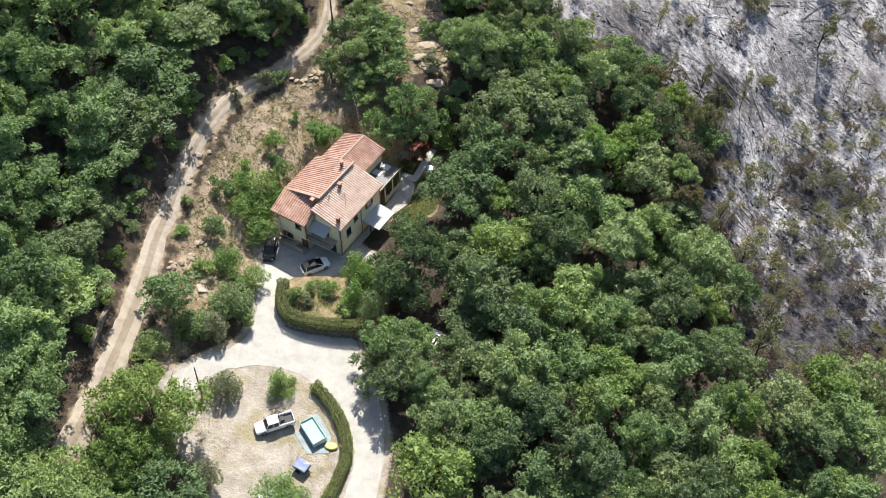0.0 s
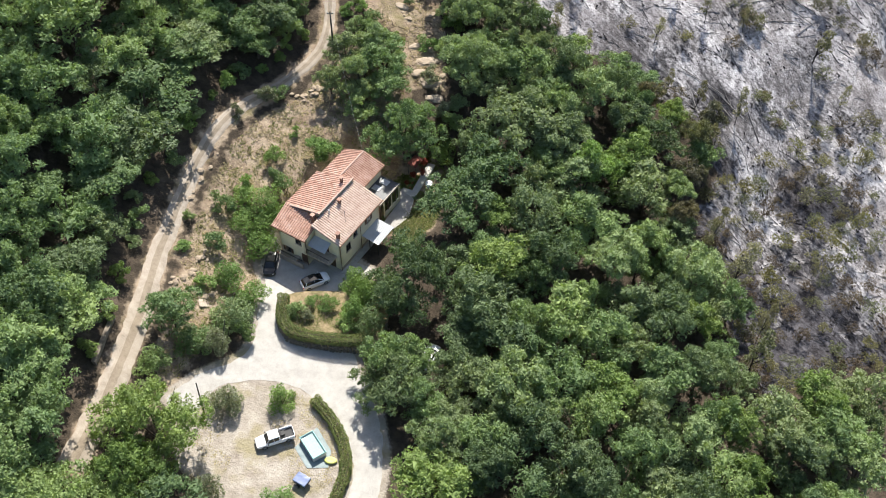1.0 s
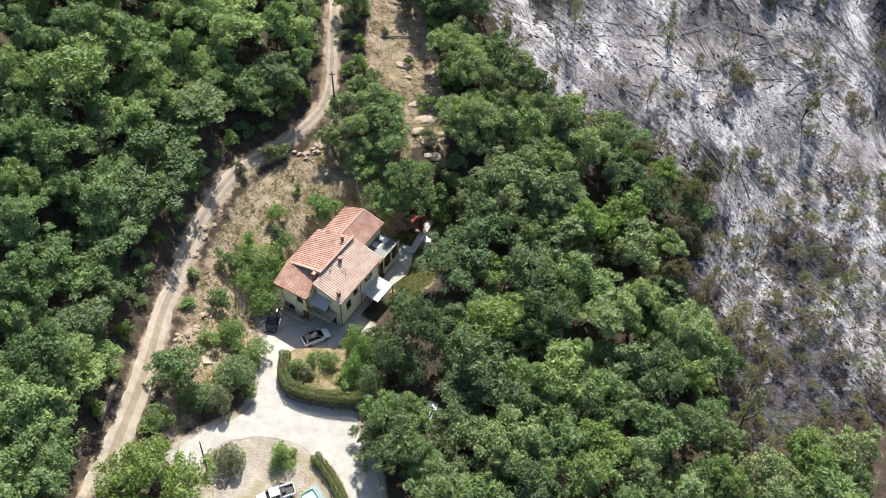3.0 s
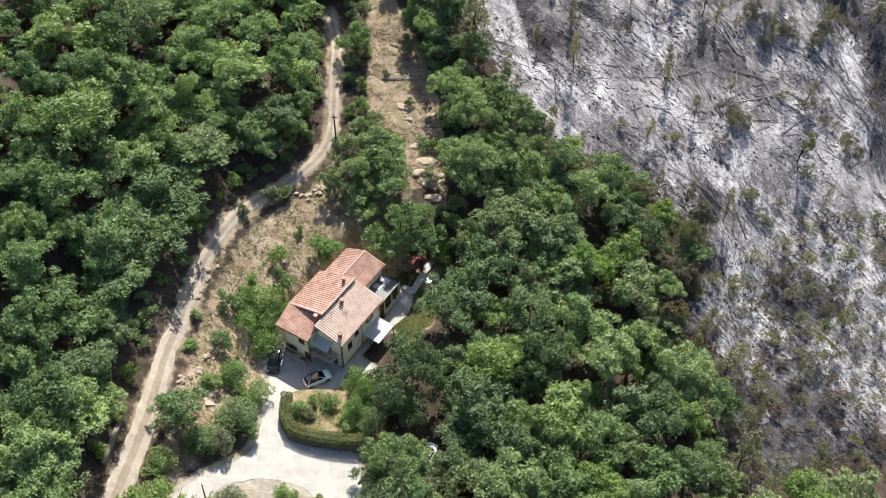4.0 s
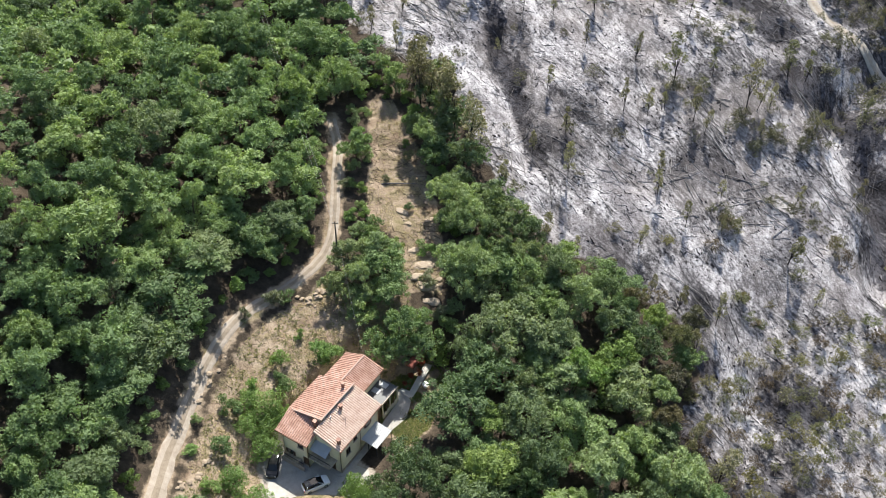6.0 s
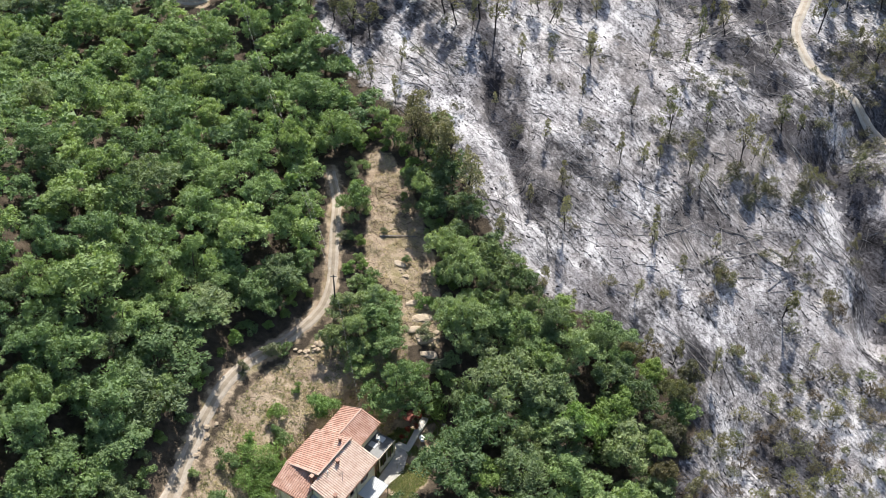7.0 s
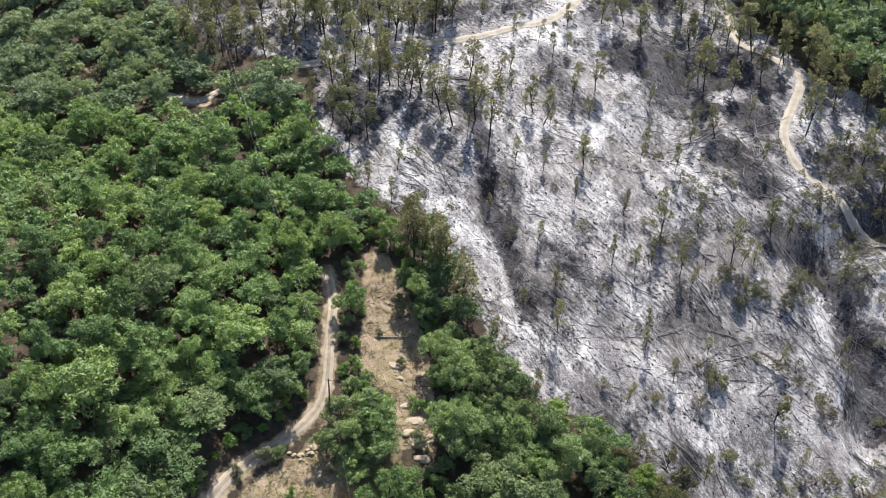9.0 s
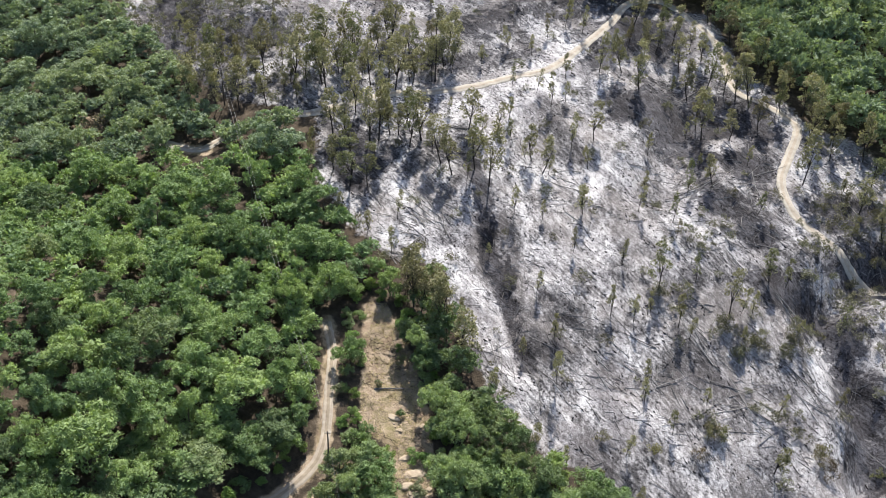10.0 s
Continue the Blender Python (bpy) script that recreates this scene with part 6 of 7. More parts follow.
# twigs, stubs and lumps of char
def litter(count, poly, mat, name, label, sticks=True, seed=1, size=(0.6, 3.2), thick=(0.025, 0.06), avoid=()):
    rng = np.random.default_rng(seed)
    xs, ys = [p[0] for p in poly], [p[1] for p in poly]
    px, py = rng.uniform(max(min(xs), -75), min(max(xs), 122), count * 4), rng.uniform(min(ys), min(max(ys), 300), count * 4)
    ok = inside(px, py, poly)
    for line, gap in avoid:
        ok &= line_distance(px, py, line) > gap
    ok &= np.array([noise.noise(Vector((x * 0.14, y * 0.14, seed))) > -0.08 for x, y in zip(px, py)])
    px, py = px[ok][:count], py[ok][:count]
    n = len(px)
    turn = np.where(rng.random(n) < 0.4, 2.4 + rng.normal(size=n) * 0.45, rng.random(n) * 6.28)
    L = rng.uniform(*size, n) * np.where(rng.random(n) < 0.15, 1.8, 1.0)
    r = rng.uniform(*thick, n)
    dx, dy = np.cos(turn), np.sin(turn)
    verts, faces, tint = [], [], []
    for k in range(n):
        h = L[k] / 2
        za, zb = ground_z(px[k] - dx[k] * h, py[k] - dy[k] * h), ground_z(px[k] + dx[k] * h, py[k] + dy[k] * h)
        zb += 0.35 * L[k] * (rng.random() < 0.18)
        b = len(verts)
        for e, z in ((-1, za), (1, zb)):
            q = r[k] * (1.2 if e < 0 else 0.5)
            for ox, oz in ((-q, 0.0), (0.0, 1.7 * q), (q, 0.0)):
                verts.append((px[k] + e * dx[k] * h - dy[k] * ox, py[k] + e * dy[k] * h + dx[k] * ox, z + 0.02 + oz))
        faces += [(b, b + 1, b + 4, b + 3), (b + 1, b + 2, b + 5, b + 4), (b + 2, b, b + 3, b + 5)]
        tint += [rng.random()] * 6
    me = mesh_np(name, verts, faces, [mat])
    layer = me.attributes.new("tint", "FLOAT", "POINT")
    layer.data.foreach_set("value", np.array(tint, np.float32))
    return tagged(new(name, me), label, "debris", kind="stuff")


litter(5200, BURNT, LOG, "burnt_branches", "charred and bleached branches strewn on the ash", avoid=[(UPPER_ROAD, 1.3)])
litter(7000, BURNT, CHARRED, "char_lumps", "small black stubs and lumps of char", size=(0.10, 0.55), thick=(0.04, 0.13), seed=2, avoid=[(UPPER_ROAD, 1.3)])
litter(500, CLEARING, BARK, "cut_branches", "dry cut branches on the bare clearing", size=(0.3, 1.6), thick=(0.015, 0.035), seed=3)
litter(350, BANK, BARK, "dry_branches", "dry sticks and stalks on the earth bank", size=(0.25, 1.2), thick=(0.012, 0.03), seed=4, avoid=[(TRACK, 1.8), (DRIVE, 1.5)])

# rocks of the bank and the terraces
EARTH_STONE = plain("earth_stone", (0.36, 0.29, 0.215), 0.92, 0, 0.2, 0.35, 1.5, 0.5)
ROCKS = stone_meshes(6, 0.5, EARTH_STONE, 8, 0.6)
rrng = random.Random(4)
for (x0, y0), (x1, y1), n in (((-3.9, 127.2), (-0.4, 128.0), 9), ((-3.3, 124.1), (0.0, 125.2), 9), ((-3.2, 130.6), (-1.2, 130.0), 5), ((-7.0, 137.6), (-5.2, 136.0), 5), ((-2.6, 137.8), (-0.9, 136.4), 5), ((-15.6, 135.5), (-11.4, 141.0), 10), ((-21.8, 119.8), (-15.5, 123.0), 16), ((-23.4, 120.4), (-17.2, 116.6), 12), ((-36.9, 85.2), (-34.4, 86.3), 8), ((-34.5, 86.6), (-33.0, 91.2), 9), ((-33.6, 83.4), (-30.4, 84.6), 8), ((-36.5, 99), (-33.0, 108), 9)):
    for k in range(n):
        t = rrng.random()
        x, y = x0 + (x1 - x0) * t + rrng.gauss(0, 0.35), y0 + (y1 - y0) * t + rrng.gauss(0, 0.35)
        s = rrng.uniform(0.45, 1.2)
        ob = tagged(new("rock", ROCKS[rrng.randrange(6)]), "rough brown stone half sunk in dry earth", "rock", "stones of the bank and terraces")
        ob.matrix_basis = pose(x, y, ground_z(x, y) + 0.05 * s, rrng.uniform(-15, 15), rrng.uniform(-15, 15), rrng.uniform(0, 360)) @ Matrix.Diagonal((s * 1.3, s, s, 1))
# broad stone ledges below the clearing
LEDGE_STONE = plain("ledge_stone", (0.42, 0.345, 0.265), 0.92, 0, 0.2, 0.3, 0.9, 0.5)
for k, (x, y, a, b, turn) in enumerate(((-2.6, 127.4, 2.3, 1.1, 14), (-1.9, 123.6, 2.2, 1.2, 8), (-4.0, 130.6, 1.7, 0.8, 20), (-6.6, 138.6, 1.5, 0.7, -25), (-3.8, 125.2, 1.3, 0.8, 30), (-1.2, 120.6, 1.8, 0.9, -6))):
    bm = bmesh.new()
    bmesh.ops.create_icosphere(bm, subdivisions=3, radius=1)
    for v in bm.verts:
        v.co *= 0.86 + 0.30 * noise.noise(v.co * 1.1 + Vector((k * 7.0, 0, 0))) + 0.10 * noise.noise(v.co * 3.1 + Vector((k * 3.0, 5, 0)))
        v.co.z = min(v.co.z, 0.62 + 0.05 * v.co.x)
        v.co = Vector((v.co.x * a, v.co.y * b, v.co.z * 0.48))
    ledge = tagged(part("rock_ledge", bm, LEDGE_STONE), "broad pale stone ledge set in the dry bank", "rock", "stone ledges of the bank")
    ledge.matrix_basis = pose(x, y, ground_z(x, y) - 0.04, 9, 0, turn)
pole_log = tagged(new("fallen_log", LOGS[0]), "dark trunk lying across the clearing", "log")
pole_log.matrix_basis = lay(-7.2, 145.0, 0.08, 6.6) @ Matrix.Diagonal((6.6, 8, 8, 1))

# ---- poles and wires ----
POLE_WOOD = bark_material("pole_wood", (0.07, 0.06, 0.05), (0.17, 0.15, 0.13))
CABLE = plain("cable", (0.30, 0.30, 0.30), 0.5, 0.2, 0.4, 0.1)


def utility_pole(x, y, h, label, lean=(0, 0)):
    z = ground_z(x, y)
    t = thing("utility_pole", label, "utility pole", pose(x, y, z))
    part("shaft", tube([(0, 0, -0.8), (lean[0] * 0.5, lean[1] * 0.5, h / 2), (lean[0], lean[1], h)], [0.16, 0.14, 0.11], 9), POLE_WOOD, t)
    part("crossarm", box(lean[0] - 0.5, lean[0] + 0.5, lean[1] - 0.05, lean[1] + 0.05, h - 0.45, h - 0.33, 0.01), METAL_DARK, t)
    for s in (-0.4, 0.4):
        part("insulator", tube([(lean[0] + s, lean[1], h - 0.33), (lean[0] + s, lean[1], h - 0.12)], [0.05, 0.035], 7), WHITE_SHEET, t)
    return Vector((x + lean[0], y + lean[1], z + h - 0.1))


def wire(a, b, sag, label, radius=0.013):
    pts = []
    for k in range(17):
        t = k / 16
        p = a.lerp(b, t)
        pts.append((p.x, p.y, p.z - sag * 4 * t * (1 - t)))
    tagged(part("cable", tube(pts, radius, 5), CABLE), label, "cable")


p1 = utility_pole(-17.2, 127.8, 8.7, "weathered wooden utility pole beside the track")
p2 = utility_pole(-40.0, 193.5, 9.0, "wooden utility pole in the wood")
p3 = utility_pole(-52.5, 231.0, 9.0, "wooden utility pole beside the upper road")
p4 = utility_pole(-76.0, 312.0, 10.0, "wooden utility pole on the burnt hill")
for s in (-0.4, 0.4):
    o = Vector((s, 0, 0))
    wire(p1 + o, p2 + o, 1.2, "overhead cable strung between wooden poles")
    wire(p2 + o, p3 + o, 0.6, "overhead cable strung between wooden poles")
    wire(p3 + o, p4 + o, 1.5, "overhead cable strung between wooden poles")
hx, hy, hz = -7.2, 15.9, 7.6
wire(p1, Vector((HOUSE_X + hx * HC - hy * HS, HOUSE_Y + hx * HS + hy * HC, hz)), 0.8, "service cable from the pole to the house", 0.012)
lamp_z = ground_z(-29.9, 66.2)
leaning = thing("pole", "dark leaning wooden pole at the lot's edge", "pole", pose(-29.9, 66.2, lamp_z))
part("shaft", tube([(0, 0, -0.5), (-0.1, 0.6, 2.8), (-0.25, 1.2, 5.4)], [0.12, 0.10, 0.07], 8), POLE_WOOD, leaning)
guide = thing("pole", "thin bare pole among the driveway shrubs", "pole", pose(-29.0, 75.6, ground_z(-29.0, 75.6)))
part("shaft", tube([(0, 0, -0.4), (0.5, 0.9, 2.6), (0.9, 1.8, 4.4)], [0.07, 0.06, 0.04], 7), POLE_WOOD, guide)

# concrete wall of the upper track
# base colour lowered so the tree shade on the wall is in it
CONCRETE_SHADED = plain("shade_darkened_concrete", (0.20, 0.17, 0.135), 0.9, 0, 0.2, 0.35, 0.8, 0.3)
cw = tagged(new("retaining_wall"), "stained tan concrete wall beside the earth track, darkened for tree shade", "retaining wall")
cz = ground_z(-42.2, 73.2)
part("wall", box(-0.22, 0.22, -3.6, 3.6, -1.5, 0.8, 0.04), CONCRETE_SHADED, cw)
part("coping", box(-0.30, 0.30, -3.65, 3.65, 0.8, 0.88, 0.02), CONCRETE_SHADED, cw)
cw.matrix_basis = pose(-42.6, 73.4, cz, 0, 0, -7)
steps = tagged(new("stone_steps"), "worn pale stone steps in the bank", "steps")
for k in range(5):
    part("step", box(-1.3 + 0.3 * k, -0.98 + 0.3 * k, -0.7, 0.7, -0.4, 0.15 * (5 - k) - 0.1, 0.03), STONE_TRIM, steps)
steps.matrix_basis = pose(-31.6, 82.9, ground_z(-31.0, 82.8), 0, 0, 20)

# ---- vehicles ----
PAINT_WHITE = plain("white_car_paint", (0.90, 0.90, 0.90), 0.22, 0, 0.5, 0.04, 0.7)
PAINT_BLACK = plain("black_car_paint", (0.018, 0.019, 0.021), 0.2, 0, 0.5, 0.1, 0.7)
CAR_GLASS = plain("car_glass", (0.015, 0.018, 0.02), 0.06, 0, 0.6, 0.05)
RUBBER = plain("tyre_rubber", (0.025, 0.025, 0.026), 0.8, 0, 0.3, 0.15)
RIM = plain("alloy_rim", (0.45, 0.45, 0.46), 0.3, 0.8, 0.5, 0.1)
LAMP_CLEAR = plain("headlight_lens", (0.62, 0.64, 0.66), 0.12, 0, 0.5, 0.05)
LAMP_RED = plain("tail_light_lens", (0.35, 0.02, 0.02), 0.15, 0, 0.5, 0.05)
PLASTIC = plain("black_plastic", (0.03, 0.03, 0.031), 0.6, 0, 0.4, 0.1)


def loft(stations, bevel=0.05):
    """A car body: cross-sections (x, half width, bottom, shoulder, top, half width at top)."""
    bm = bmesh.new()
    rings = []
    for x, w, z0, zs, z1, wt in stations:
        half = [(w * 0.86, z0), (w, z0 + 0.18 * (zs - z0)), (w, zs), (w - (w - wt) * 0.55, zs + (z1 - zs) * 0.72), (wt * 0.86, z1)]
        ring = [(x, -a, b) for a, b in half] + [(x, a, b) for a, b in reversed(half)]
        rings.append([bm.verts.new(p) for p in ring])
    n = len(rings[0])
    for a, b in zip(rings, rings[1:]):
        for k in range(n):
            bm.faces.new((a[k], a[(k + 1) % n], b[(k + 1) % n], b[k]))
    bm.faces.new(rings[0][::-1])
    bm.faces.new(rings[-1])
    return bm


def wheel(parent, x, y, r, side):
    w = part("wheel", tube([(x, y - 0.10, r), (x, y + 0.10, r)], r, 18), RUBBER, parent)
    part("tyre", tube([(x, y - 0.11, r), (x, y + 0.11, r)], r * 0.93, 18), RUBBER, w)
    part("rim", tube([(x, y + side * 0.05, r), (x, y + side * 0.122, r)], [r * 0.66, r * 0.6], 14), RIM, w)


def hatchback(label, m, paint, roof_paint, L=4.15, W=1.78, H=1.5):
    c = thing("car", label, "car", m)
    h, w = L / 2, W / 2
    part("body", loft([(-h, w * 0.80, 0.38, 0.62, 0.80, w * 0.74), (-h + 0.14, w * 0.95, 0.24, 0.74, 0.93, w * 0.86), (-h * 0.55, w, 0.2, 0.80, 0.97, w * 0.9), (0, w, 0.2, 0.80, 0.95, w * 0.9), (h * 0.42, w, 0.2, 0.78, 0.93, w * 0.88), (h * 0.78, w * 0.97, 0.22, 0.70, 0.83, w * 0.84), (h - 0.10, w * 0.86, 0.26, 0.58, 0.70, w * 0.74), (h, w * 0.74, 0.32, 0.50, 0.60, w * 0.62)]), paint, c, smooth=False)
    part("cabin_glass", loft([(-h + 0.18, w * 0.84, 0.90, 0.94, 0.98, w * 0.78), (-h * 0.72, w * 0.82, 0.88, 1.02, H - 0.07, w * 0.66), (-0.1, w * 0.83, 0.88, 1.02, H - 0.035, w * 0.68), (h * 0.16, w * 0.83, 0.88, 1.02, H - 0.10, w * 0.66), (h * 0.52, w * 0.80, 0.88, 0.90, 0.96, w * 0.74)]), CAR_GLASS, c)
    part("roof", loft([(-h * 0.80, w * 0.66, H - 0.09, H - 0.07, H - 0.04, w * 0.60), (-h * 0.4, w * 0.71, H - 0.06, H - 0.03, H + 0.01, w * 0.66), (h * 0.12, w * 0.70, H - 0.10, H - 0.07, H - 0.04, w * 0.64)]), roof_paint, c)
    for s in (-1, 1):
        part("pillar", tube([(h * 0.47, s * w * 0.76, 0.94), (h * 0.12, s * w * 0.66, H - 0.06)], 0.04, 5), paint, c)
        part("pillar", tube([(-h * 0.15, s * w * 0.83, 0.94), (-h * 0.17, s * w * 0.675, H - 0.04)], 0.03, 5), paint, c)
        part("pillar", tube([(-h * 0.82, s * w * 0.80, 0.94), (-h * 0.70, s * w * 0.66, H - 0.07)], 0.07, 5), paint, c)
        part("headlight", box(h - 0.34, h - 0.08, s * w * 0.68 - 0.13, s * w * 0.68 + 0.13, 0.58, 0.70, 0.03), LAMP_CLEAR, c)
        part("tail_light", box(-h + 0.0, -h + 0.16, s * w * 0.76 - 0.10, s * w * 0.76 + 0.10, 0.66, 0.86, 0.02), LAMP_RED, c)
        part("mirror", box(h * 0.36, h * 0.36 + 0.14, s * (w + 0.09) - 0.09, s * (w + 0.09) + 0.09, 0.94, 1.06, 0.03), paint, c)
        for x in (-h * 0.62, h * 0.62):
            wheel(c, x, s * (w - 0.10), 0.32, s)
    part("bumper", box(h - 0.06, h + 0.02, -w * 0.66, w * 0.66, 0.28, 0.46, 0.03), PLASTIC, c)
    return c


def aim(x, y, degrees):
    return pose(x, y, ground_z(x, y) + 0.06, 0, 0, degrees)


hatchback("dark parked hatchback in the shade of the house", aim(-24.35, 91.3, -94), PAINT_BLACK, PAINT_BLACK)
hatchback("white parked hatchback with a black glass roof", aim(-17.8, 88.3, 28), PAINT_WHITE, CAR_GLASS, 4.1)


def pickup(label, m):
    c = thing("pickup_truck", label, "pickup truck", m)
    w = 0.90
    part("body", loft([(-2.58, w * 0.93, 0.5, 0.66, 0.80, w * 0.93), (-2.5, w, 0.42, 0.64, 0.72, w * 0.97), (-0.55, w, 0.40, 0.64, 0.72, w * 0.97), (-0.5, w, 0.40, 0.90, 1.02, w * 0.92), (1.1, w, 0.40, 0.90, 1.04, w * 0.92), (1.9, w * 0.98, 0.42, 0.86, 0.98, w * 0.86), (2.5, w * 0.88, 0.46, 0.74, 0.86, w * 0.74), (2.62, w * 0.78, 0.5, 0.62, 0.72, w * 0.66)]), PAINT_WHITE, c)
    for s in (-1, 1):
        part("bed_side", box(-2.56, -0.5, s * 0.84 - 0.06, s * 0.84 + 0.06, 0.70, 1.12, 0.02), PAINT_WHITE, c)
    part("tailgate", box(-2.60, -2.52, -0.8, 0.8, 0.62, 1.10, 0.02), PAINT_WHITE, c)
    part("bed_floor", box(-2.52, -0.5, -0.78, 0.78, 0.72, 0.76), PLASTIC, c)
    part("cabin_glass", loft([(-0.48, w * 0.86, 0.98, 1.05, 1.66, w * 0.74), (0.4, w * 0.88, 0.98, 1.05, 1.71, w * 0.74), (0.75, w * 0.88, 0.98, 1.05, 1.66, w * 0.72), (1.32, w * 0.86, 0.98, 1.0, 1.06, w * 0.82)]), CAR_GLASS, c)
    part("roof", loft([(-0.55, w * 0.76, 1.60, 1.66, 1.73, w * 0.68), (0.3, w * 0.76, 1.62, 1.70, 1.77, w * 0.70), (0.86, w * 0.74, 1.58, 1.64, 1.70, w * 0.66)]), PAINT_WHITE, c)
    part("cab_back", box(-0.58, -0.46, -0.68, 0.68, 0.95, 1.68, 0.03), PAINT_WHITE, c)
    for s in (-1, 1):
        part("pillar", tube([(1.26, s * 0.76, 1.02), (0.82, s * 0.65, 1.66)], 0.04, 5), PAINT_WHITE, c)
        part("pillar", tube([(0.25, s * 0.80, 1.02), (0.22, s * 0.67, 1.70)], 0.04, 5), PAINT_WHITE, c)
        part("headlight", box(2.36, 2.56, s * 0.62 - 0.13, s * 0.62 + 0.13, 0.68, 0.84, 0.03), LAMP_CLEAR, c)
        part("tail_light", box(-2.62, -2.54, s * 0.82 - 0.07, s * 0.82 + 0.07, 0.74, 1.04, 0.01), LAMP_RED, c)
        part("mirror", box(1.02, 1.14, s * 1.02 - 0.10, s * 1.02 + 0.10, 1.04, 1.22, 0.03), PLASTIC, c)
        part("roll_bar", tube([(-0.75, s * 0.78, 1.1), (-0.78, s * 0.66, 1.62), (-0.78, 0, 1.66)], 0.04, 6), METAL_DARK, c)
        for x in (-1.62, 1.62):
            wheel(c, x, s * 0.80, 0.38, s)
    part("bumper", box(2.58, 2.68, -0.7, 0.7, 0.42, 0.62, 0.03), PLASTIC, c)
    part("tool_box", box(-1.35, -0.85, -0.5, 0.2, 0.76, 1.1, 0.03), PLASTIC, c)
    return c


pickup("white pickup truck with an open bed on the gravel lot", aim(-20.75, 63.25, 201) @ Matrix.Scale(0.94, 4))

# ---- things on the lot ----
POOL_BLUE = plain("turquoise_liner", (0.27, 0.55, 0.52), 0.5, 0, 0.4, 0.08)
POOL_SIDE = plain("grey_pool_wall", (0.62, 0.65, 0.66), 0.6, 0, 0.3, 0.1)


def water_material():
    m = material("pool_water", 0.06, 0, 0.5)
    n = noise_tex(m, coords(m), 3.0, 2)
    return finish(m, ramp(m, n, [(0.3, (0.33, 0.46, 0.43)), (0.7, (0.42, 0.54, 0.50))]), n, 0.1, 0.02)


pool_turn = -57.0
pool = thing("pool", "rectangular above-ground pool with turquoise water", "pool", pose(-15.95, 62.3, ground_z(-15.95, 62.3), 0, 0, pool_turn))
PL, PW, PH = 1.75, 0.88, 0.85
for s in (-1, 1):
    part("side_wall", box(-PL, PL, s * PW - 0.03, s * PW + 0.03, 0.06, PH, 0.01), POOL_SIDE, pool)
    part("end_wall", box(s * PL - 0.03, s * PL + 0.03, -PW, PW, 0.06, PH, 0.01), POOL_SIDE, pool)
    part("rim", tube([(-PL - 0.05, s * PW, PH), (PL + 0.05, s * PW, PH)], 0.05, 8), POOL_BLUE, pool)
    part("rim", tube([(s * PL, -PW - 0.05, PH), (s * PL, PW + 0.05, PH)], 0.05, 8), POOL_BLUE, pool)
    for k in range(4):
        x = -PL + 0.3 + k * (2 * PL - 0.6) / 3
        part("leg", tube([(x, s * PW, PH - 0.05), (x, s * (PW + 0.22), 0.02)], 0.025, 6), METAL_DARK, pool)
part("water", box(-PL + 0.03, PL - 0.03, -PW + 0.03, PW - 0.03, 0.08, PH - 0.18), water_material(), pool, "clear turquoise water")

TARP_GREY = plain("grey_tarpaulin", (0.20, 0.255, 0.26), 0.5, 0, 0.35, 0.25, 1.2, 0.3)
TARP_BLUE = plain("blue_tarpaulin", (0.17, 0.215, 0.36), 0.4, 0, 0.4, 0.25, 1.5, 0.2)


def cloth(name, pts, lift, mat, label, category, bump=0.03):
    """A sheet lying on the ground, slightly rumpled."""
    bm = bmesh.new()
    bm.faces.new([bm.verts.new((x, y, 0)) for x, y in pts])
    for axis in ((1, 0, 0), (0, 1, 0)):
        for k in range(-90, 90):
            t = k * 0.35
            bmesh.ops.bisect_plane(bm, geom=bm.verts[:] + bm.edges[:] + bm.faces[:], plane_co=Vector(axis) * t + Vector((0, 62, 0)) * axis[1], plane_no=axis)
    for v in bm.verts:
        v.co.z = ground_z(v.co.x, v.co.y) + lift + bump * (0.5 + noise.noise(v.co * 1.7))
    r = bmesh.ops.extrude_face_region(bm, geom=bm.faces[:])
    bmesh.ops.translate(bm, vec=(0, 0, -0.02), verts=[v for v in r["geom"] if isinstance(v, bmesh.types.BMVert)])
    return tagged(part(name, bm, mat), label, category)


cloth("tarpaulin", [(-18.3, 62.3), (-16.5, 59.5), (-13.9, 59.6), (-13.7, 61.9), (-15.7, 65.2)], 0.05, TARP_GREY, "grey-blue groundsheet spread under the pool", "tarpaulin")
FLOAT = plain("yellow_vinyl", (0.55, 0.55, 0.16), 0.5, 0, 0.4, 0.06)
bm = bmesh.new()
bmesh.ops.create_uvsphere(bm, u_segments=20, v_segments=10, radius=1, matrix=Matrix.Diagonal((0.82, 0.52, 0.2, 1)))
for v in bm.verts:
    r2 = (v.co.x / 0.82) ** 2 + (v.co.y / 0.52) ** 2
    if v.co.z > 0:
        v.co.z *= 0.55 + 0.6 * min(1, r2 * 1.6)
fl = tagged(part("pool_float", bm, FLOAT, smooth=True), "yellow inflatable float lying beside the pool", "pool float")
fl.matrix_basis = pose(-13.65, 60.5, ground_z(-13.65, 60.5) + 0.2, 0, 0, -8)

